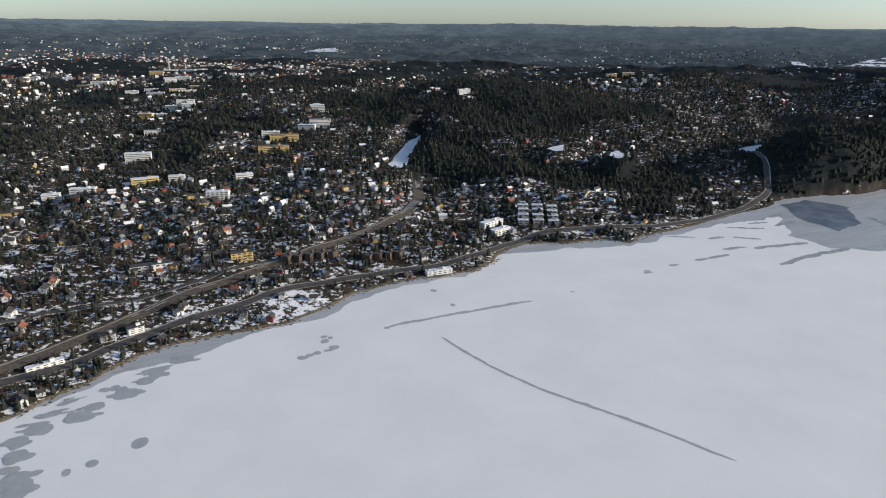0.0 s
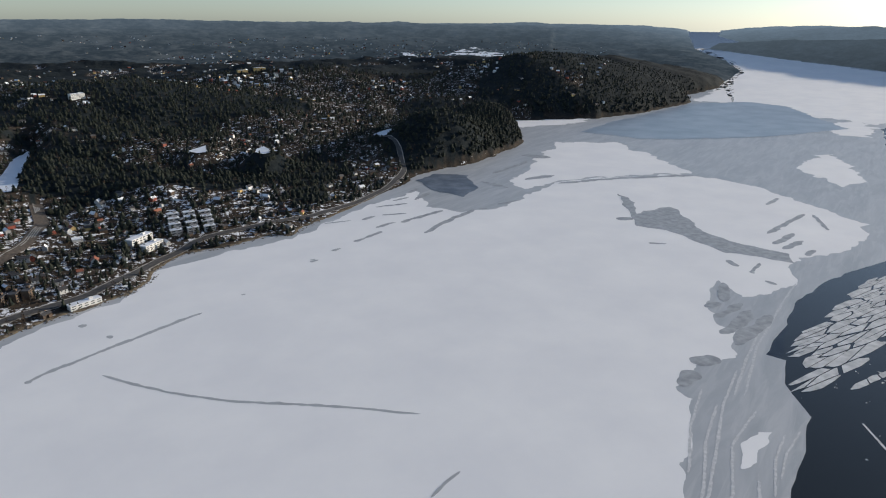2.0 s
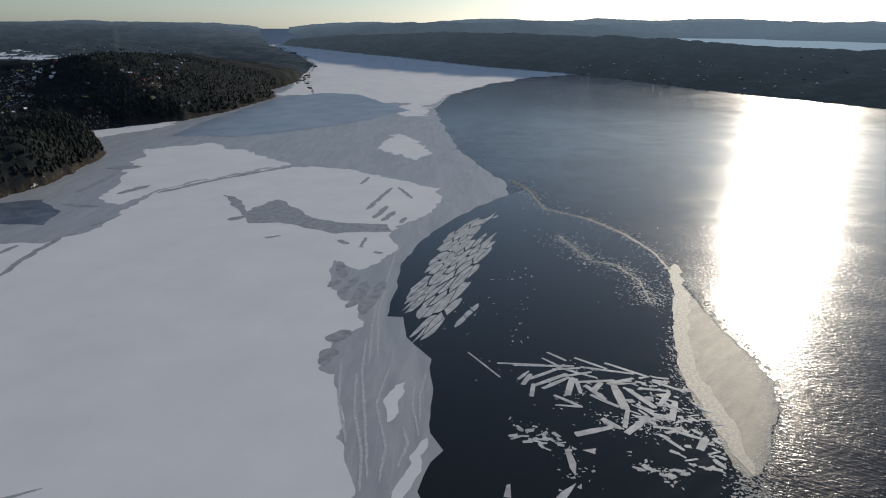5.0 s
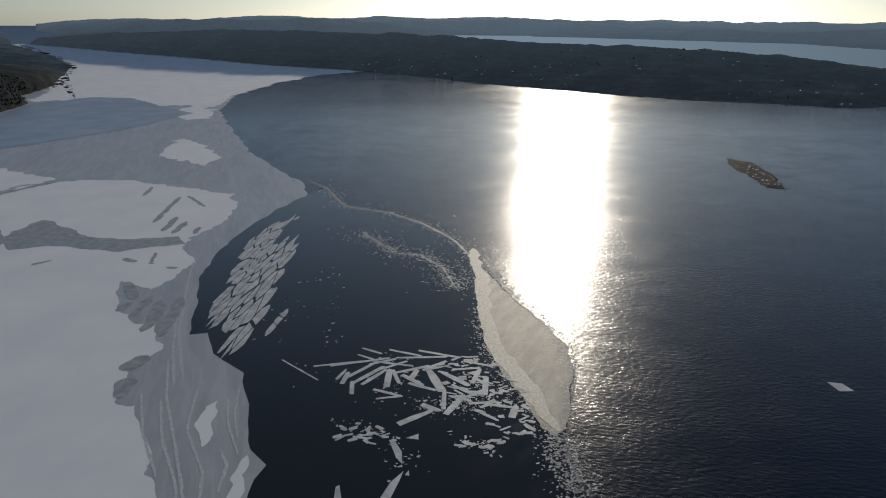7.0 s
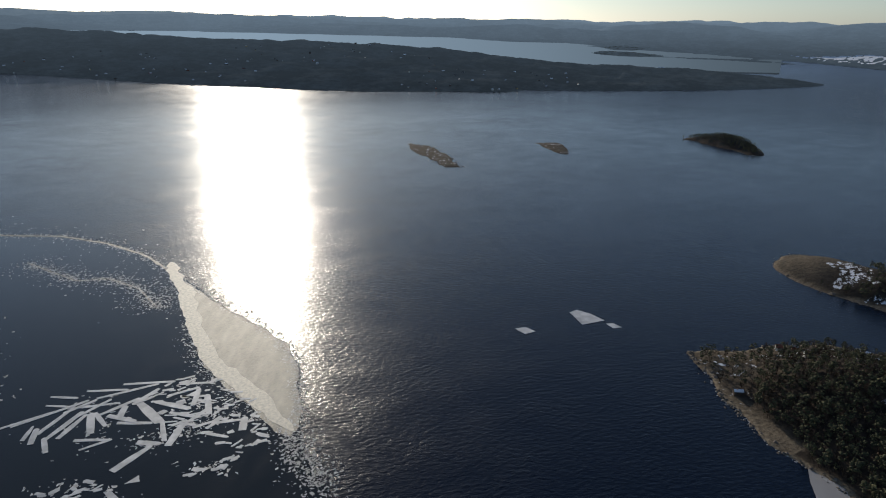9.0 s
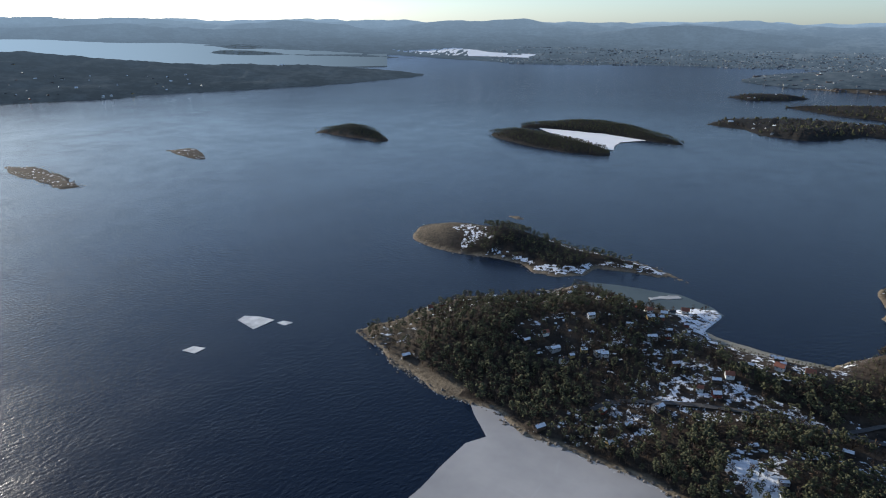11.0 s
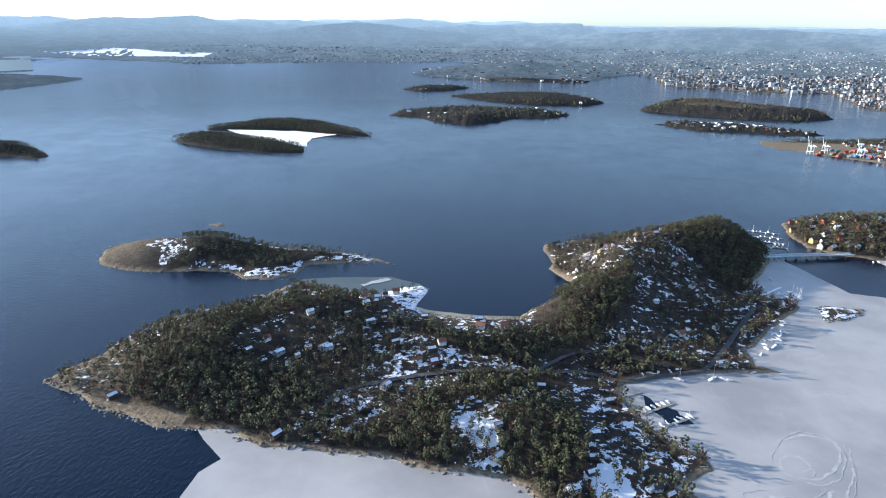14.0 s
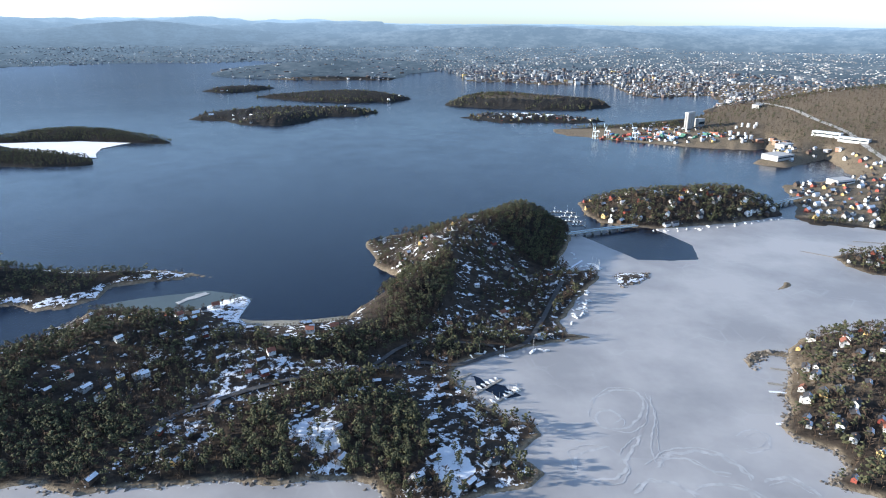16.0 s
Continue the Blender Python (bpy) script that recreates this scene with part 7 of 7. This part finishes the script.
# ---- harbour ----
def make_crane(x, y, size, boom_up, turn):
    crane = tagged(new("gantry_crane"), "pale blue steel container crane on the quay", "crane", "harbour cranes")
    crane.matrix_basis = Matrix.Translation((x, y, 3.2)) @ Matrix.Rotation(turn, 4, "Z") @ Matrix.Scale(size, 4)
    for sx in (-8, 8):
        for sy in (-9, 9):
            bm = bmesh.new()
            tube(bm, (sx, sy, 0), (sx * 0.8, sy, 34), 1.1, 0.9, 6)
            part("leg", bm, STEEL, crane)
    bm = bmesh.new()
    for z in (12, 33):
        for sy in (-9, 9):
            box(bm, 0, sy, z, 16, 1.4, 1.8)
        for sx in (-8, 8):
            box(bm, sx * 0.9, 0, z, 1.4, 18, 1.8)
    part("portal_beam", bm, STEEL, crane)
    bm = bmesh.new()
    tube(bm, (-5, -6, 34), (0, -2, 56), 0.9, 0.7, 6)
    tube(bm, (5, -6, 34), (0, -2, 56), 0.9, 0.7, 6)
    part("tower", bm, STEEL, crane)
    bm = bmesh.new()
    if boom_up:
        tube(bm, (0, -10, 34), (0, -22, 70), 1.4, 0.9, 6)
    else:
        tube(bm, (0, -10, 34), (0, -48, 36), 1.4, 0.9, 6)
    part("boom", bm, STEEL, crane)
    bm = bmesh.new()
    tube(bm, (0, 26, 35), (0, -10, 35), 1.4, 1.4, 6)
    part("girder", bm, STEEL, crane)
    bm = bmesh.new()
    box(bm, 0, 14, 36, 5, 8, 4)
    part("machine_house", bm, WHITE, crane)
    return crane


for x, y, size, up, turn in ((-568, -1736, 0.62, True, 0.5), (-609, -1763, 0.54, True, 0.5), (-672, -1715, 0.62, True, 0.5), (-757, -1677, 0.48, False, 0.5)):
    make_crane(x, y, size, up, turn)

tank_rng = np.random.default_rng(9)
for x, y in ((-908, -1637), (-920, -1612), (-936, -1625), (-952, -1628), (-946, -1650), (-960, -1724), (-981, -1733), (-992, -1720), (-998, -1700), (-1012, -1715), (-930, -1655), (-915, -1668)):
    tank = tagged(new("storage_tank"), "white cylindrical oil tank", "tank", "oil tanks")
    tank.matrix_basis = Matrix.Translation((x, y, spot(x, y)[0].z - 0.5))
    rad, tall = tank_rng.uniform(2.8, 4.4), tank_rng.uniform(7, 11)
    bm = bmesh.new()
    tube(bm, (0, 0, -2), (0, 0, tall), rad, rad, 20)
    part("shell", bm, WHITE, tank)
    bm = bmesh.new()
    tube(bm, (0, 0, tall), (0, 0, tall + 1.4), rad, 0.6, 20)
    part("roof", bm, GREY, tank)

silo = tagged(new("grain_silo"), "tall pale concrete grain silo on the quay", "silo")
silo.matrix_basis = Matrix.Translation((-853, -1785, spot(-853, -1785)[0].z)) @ Matrix.Rotation(0.5, 4, "Z")
for i in range(5):
    for j in range(2):
        bm = bmesh.new()
        tube(bm, (i * 6.4 - 13, j * 6.4 - 3, -2), (i * 6.4 - 13, j * 6.4 - 3, 42), 3.4, 3.4, 12)
        part("cell", bm, TOWN_PALE, silo)
bm = bmesh.new()
box(bm, 0, 0, 42, 31, 12, 5)
part("head_house", bm, TOWN_PALE, silo)

box_mats = [plain("container_red", (0.30, 0.05, 0.03), (0.42, 0.09, 0.06), 0.6), plain("container_blue", (0.04, 0.10, 0.22), (0.08, 0.18, 0.32), 0.6), WHITE, plain("container_green", (0.04, 0.14, 0.10), (0.08, 0.22, 0.15), 0.6), TILE]
stack_rng = np.random.default_rng(15)
for i in range(70):
    t, s = stack_rng.uniform(0, 1), stack_rng.uniform(-1, 1)
    x, y = -600 - 330 * t + 20 * s, -1770 + 95 * t + 30 * s
    base = spot(x, y)[0].z
    bm = bmesh.new()
    for lvl in range(stack_rng.integers(1, 4)):
        box(bm, stack_rng.uniform(-0.3, 0.3), 0, lvl * 2.6, 12.2, stack_rng.choice([2.5, 5.1, 7.7]), 2.55)
    bmesh.ops.bevel(bm, geom=bm.edges[:], offset=0.08, segments=1)
    ob = part("container_stack", bm, box_mats[stack_rng.integers(0, 5)])
    ob.matrix_basis = Matrix.Translation((x, y, base)) @ Matrix.Rotation(0.5 + stack_rng.choice([0, 1.57]), 4, "Z")
    tagged(ob, "stacked steel shipping containers on the quay", "container", "container stacks")
for x, y, turn, lx, ly, h, mat, roof, label in (
    (-905, -1425, 0.45, 62, 42, 9, GREY, TOWN_PALE, "wide pale-roofed shed on the quay"),
    (-985, -1530, 0.5, 46, 24, 8, GREY, GREY, "low grey-roofed shed by the harbour"),
    (-1094, -1535, 2.2, 66, 20, 9, WHITE, WHITE, "long white warehouse below the hillside"),
    (-1120, -1470, 2.2, 66, 20, 9, WHITE, WHITE, "long white warehouse below the hillside"),
    (-900, -1195, 0.3, 48, 26, 9, WHITE, GREY, "white hall on the gravel quay"),
    (-1137, -1937, 0.7, 40, 20, 10, TOWN_PALE, GREY, "pale harbour store house on the quay"),
    (-890, -1800, 0.5, 26, 16, 22, TOWN_PALE, GREY, "pale mill beside the silo"),
):
    make_block(x, y, turn, lx, ly, h, mat, roof, label, 1, "warehouse", "harbour sheds")
port_rng = np.random.default_rng(29)
for i in range(110):
    t = port_rng.uniform(0, 1)
    x, y = -950 - 260 * t + port_rng.uniform(-50, 50), -1720 + 420 * t + port_rng.uniform(-60, 60)
    z, shore = land_height(np.array([x]), np.array([y]))
    if shore[0] > 12 and z[0] < 22:
        make_block(x, y, port_rng.uniform(0.3, 0.8), port_rng.uniform(9, 24), port_rng.uniform(7, 13), port_rng.uniform(4, 8), (WHITE, GREY, BRICK, TOWN_PALE)[port_rng.integers(0, 4)], (GREY, SLATE, TOWN_PALE)[port_rng.integers(0, 3)], "small harbour building on the quay", 1, "warehouse", "harbour sheds")


# small houses and trees on the flat land beside the harbour
x, y, rng = scatter((-1300, -1900), (-690, -900), 15, 57)
z, shore, wood, snow, rock, town = ground_at(x, y)
flat = (shore > 8) & (z < 24) & (near_polygon(x, y, HOUSE_ISLAND, 5) < 0) & (np.degrees(np.arctan2(x, y)) < -140) & clear_of_lines(x, y, [ROAD_HARBOUR], 14)
built = flat & (rng.uniform(size=len(x)) < np.where(y > -1300, 0.42, 0.3))
settle("harbour_houses", x[built], y[built], z[built], angle_field(x[built], y[built]) + rng.uniform(-0.2, 0.2, int(built.sum())), rng.uniform(0.5, 0.95, int(built.sum())), "small houses and sheds beside the harbour", SHARE)
grown = flat & ~built & (rng.uniform(size=len(x)) < 0.7)
place = np.stack([x, y, z], 1)[grown]
plant("harbour_trees", place, rng.uniform(6, 11, len(place)), SMALL_BARES, [TWIG, BARK], "leafless brown trees between harbour houses", "trees", 1.3)


# ---- bridges, jetties, boats ----
def make_bridge(points, z, width, label):
    p = np.array(points, float)
    bridge = tagged(new("bridge"), label, "bridge")
    for k, (a, b) in enumerate(zip(p[:-1], p[1:])):
        d = b - a
        bm = bmesh.new()
        box(bm, *((a + b) / 2), z + 0.004 * (k % 2), np.hypot(*d) + 0.4, width, 1.0, math.atan2(d[1], d[0]))
        part("deck", bm, CONCRETE, bridge)
    for side in (-1, 1):
        bm = bmesh.new()
        for a, b in zip(p[:-1], p[1:]):
            d = b - a
            nrm = np.array([-d[1], d[0]]) / np.hypot(*d) * side * (width / 2 - 0.2)
            box(bm, *((a + b) / 2 + nrm), z + 1.0, np.hypot(*d) + 1, 0.25, 1.1, math.atan2(d[1], d[0]))
        part("railing", bm, STEEL, bridge)
    for q in p[1:-1]:
        bm = bmesh.new()
        box(bm, q[0], q[1], -3, 2.2, 4, z + 3)
        part("pier", bm, CONCRETE, bridge)
    return bridge


make_bridge([(-245, -899), (-262, -901), (-280, -906), (-295, -911), (-309, -916), (-324, -920), (-339, -925), (-355, -929), (-385, -938)], 4.2, 8, "low concrete road bridge on piers between two islands")
make_bridge([(-650, -1035), (-674, -1047), (-690, -1056), (-703, -1064), (-720, -1074), (-750, -1090)], 5.0, 8, "short concrete road bridge to the mainland")


def make_jetty(a, b, width, label="grey plank jetty on the ice", snow=False):
    a, b = np.array(a, float), np.array(b, float)
    d = b - a
    length = np.hypot(*d)
    jetty = tagged(new("jetty"), label, "jetty", "jetties")
    jetty.matrix_basis = Matrix.Translation((*a, 0)) @ Matrix.Rotation(math.atan2(d[1], d[0]), 4, "Z")
    bm = bmesh.new()
    box(bm, length / 2, 0, 0.55, length, width, 0.3)
    part("deck", bm, ROOF_SNOW if snow else PLANKS, jetty)
    count = max(2, int(length / 7))
    for i in range(count):
        for side in (-1, 1):
            bm = bmesh.new()
            tube(bm, (length * (i + 0.5) / count, side * width * 0.42, -1.5), (length * (i + 0.5) / count, side * width * 0.42, 0.9), 0.2, 0.2, 6)
            part("post", bm, BARK, jetty)
    return jetty


for a, b, w, s in (
    ((-78, -458), (-112, -485), 2.4, False), ((-70, -478), (-98, -502), 2.4, False), ((-56, -502), (-72, -514), 3, False),
    ((-228, -765), (-258, -798), 3, True), ((-240, -760), (-270, -760), 3, False),
    ((-268, -982), (-312, -980), 2.5, False), ((-270, -1008), (-314, -1006), 2.5, False), ((-272, -1035), (-314, -1029), 2.5, False), ((-276, -957), (-312, -958), 2.5, False),
    ((-609, -791), (-578, -818), 2.5, False), ((-740, -838), (-684, -855), 2.5, False), ((-690, -806), (-664, -840), 2.5, False),
    ((-368, -497), (-350, -504), 2.5, False), ((-350, -473), (-333, -479), 2.5, False), ((-344, -461), (-326, -465), 2.5, True), ((-321, -418), (-305, -418), 3, True),
    ((331, -655), (334, -637), 2.5, False), ((334, -637), (350, -632), 3, False), ((300, -640), (330, -640), 2.5, False),
):
    make_jetty(a, b, w, "snowy pontoon jetty with moored boats" if s else "grey plank jetty on the ice", s)


def make_boat(length, mast_height, cabin, label):
    boat = tagged(new("boat"), label, "boat", "moored boats")
    bm = bmesh.new()
    w = length * 0.3
    sections = ((-0.5, 0.8, 0.0), (-0.2, 1.0, 0.0), (0.2, 0.85, 0.05), (0.5, 0.05, 0.25))
    rows = []
    for t, k, up in sections:
        x = t * length
        rows.append([bm.verts.new((x, -w / 2 * k, 1.1 + up)), bm.verts.new((x, -w / 3 * k, 0.1)), bm.verts.new((x, 0, -0.35)), bm.verts.new((x, w / 3 * k, 0.1)), bm.verts.new((x, w / 2 * k, 1.1 + up))])
    for r1, r2 in zip(rows[:-1], rows[1:]):
        for i in range(4):
            bm.faces.new((r1[i], r1[i + 1], r2[i + 1], r2[i]))
        bm.faces.new((r1[0], r2[0], r2[4], r1[4]))
    bm.faces.new(rows[0])
    bmesh.ops.recalc_face_normals(bm, faces=bm.faces)
    part("hull", bm, HULL, boat)
    if cabin:
        bm = bmesh.new()
        top = box(bm, -0.05 * length, 0, 1.1, length * 0.4, w * 0.6, 0.9)
        for v in top:
            if v.co.z > 1.5:
                v.co.x = -0.05 * length + (v.co.x + 0.05 * length) * 0.75
        part("cabin", bm, WHITE, boat)
    if mast_height:
        bm = bmesh.new()
        tube(bm, (0.05 * length, 0, 1), (0.05 * length, 0, mast_height), 0.14, 0.08, 6)
        part("mast", bm, WHITE, boat, "slim white mast")
        bm = bmesh.new()
        tube(bm, (0.05 * length, 0, 2.4), (-0.35 * length, 0, 2.3), 0.12, 0.1, 6)
        part("boom", bm, WHITE, boat)
    return boat


sail = make_boat(10, 13, True, "white sailing boat with a bare mast, laid up")
motor = make_boat(7, 0, True, "small white motor boat by the shore")
dinghy = make_boat(5, 0, False, "small open white boat by the shore")
boat_rng = np.random.default_rng(33)


def moor(kind, x, y, turn, size=1.0, lift=0.1):
    copy_thing(kind, Matrix.Translation((x, y, lift)) @ Matrix.Rotation(turn, 4, "Z") @ Matrix.Scale(size, 4))


for i in range(7):
    moor(sail if i % 3 else motor, -86 - 4.0 * i + boat_rng.uniform(-1, 1), -465 - 3.2 * i + boat_rng.uniform(-1.5, 1.5), 2.2 + boat_rng.uniform(-0.35, 0.35), boat_rng.uniform(0.5, 0.75))
    if i not in (2, 5):
        moor(motor if i % 2 else sail, -84 - 4.0 * i, -468 - 3.2 * i + boat_rng.uniform(-2, 2), 5.34 + boat_rng.uniform(-0.4, 0.4), boat_rng.uniform(0.5, 0.75))
for i in range(6):
    moor(motor, -72 - 4.2 * i, -486 - 3.4 * i, 2.3 + boat_rng.uniform(-0.1, 0.1), 0.8)
for x, y in ((-76, -545), (-84, -549), (-90, -551), (-100, -557), (-108, -560), (-107, -543), (-137, -551), (-145, -554), (-150, -551), (-176, -571)):
    moor(motor if boat_rng.uniform() < 0.7 else sail, x, y, boat_rng.uniform(0, 6.28), boat_rng.uniform(0.8, 1.2))
for i in range(16):
    moor((motor, sail, dinghy)[boat_rng.integers(0, 3)], -262 + boat_rng.uniform(-14, 14), -773 + boat_rng.uniform(-14, 14), boat_rng.uniform(0, 6.28), boat_rng.uniform(0.8, 1.2))
for i in range(26):
    t = i / 25 + boat_rng.uniform(-0.02, 0.02)
    x = np.interp(t, [0, 0.3, 0.6, 1], [-401, -477, -551, -651])
    y = np.interp(t, [0, 0.3, 0.6, 1], [-924, -931, -948, -981])
    moor(motor if boat_rng.uniform() < 0.6 else dinghy, x + boat_rng.uniform(-2, 2), y + boat_rng.uniform(-3, 9), boat_rng.uniform(1.0, 2.1), boat_rng.uniform(0.6, 1.2))
for jy in (-980, -1007, -1032, -957):
    for i in range(6):
        moor(sail if boat_rng.uniform() < 0.4 else motor, -280 - i * 5.5, jy + boat_rng.choice([-4, 4]), 1.57, boat_rng.uniform(0.7, 0.95), 0.0)
for i in range(40):
    t = boat_rng.uniform(0, 1)
    x, y = np.interp(t, [0, 0.5, 1], [-190, -225, -245]), np.interp(t, [0, 0.5, 1], [-610, -690, -860])
    moor((motor, dinghy)[boat_rng.integers(0, 2)], x + boat_rng.uniform(-14, 6), y + boat_rng.uniform(-8, 8), boat_rng.uniform(0, 6.28), boat_rng.uniform(0.8, 1.2), float(max(0.1, land_height(np.array([x]), np.array([y]))[0][0] * 0 + 0.15)))
for kind in (sail, motor, dinghy):
    for o in (*kind.children_recursive, kind):
        bpy.data.objects.remove(o)
tagged(new("ice_finger", sheet_mesh("ice_finger", JETTY_ICE, 0.5, 3, VEIN, 3, 6, 0.6)), "snowy stone jetty reaching into a thin-iced bay", "jetty", kind="structure")
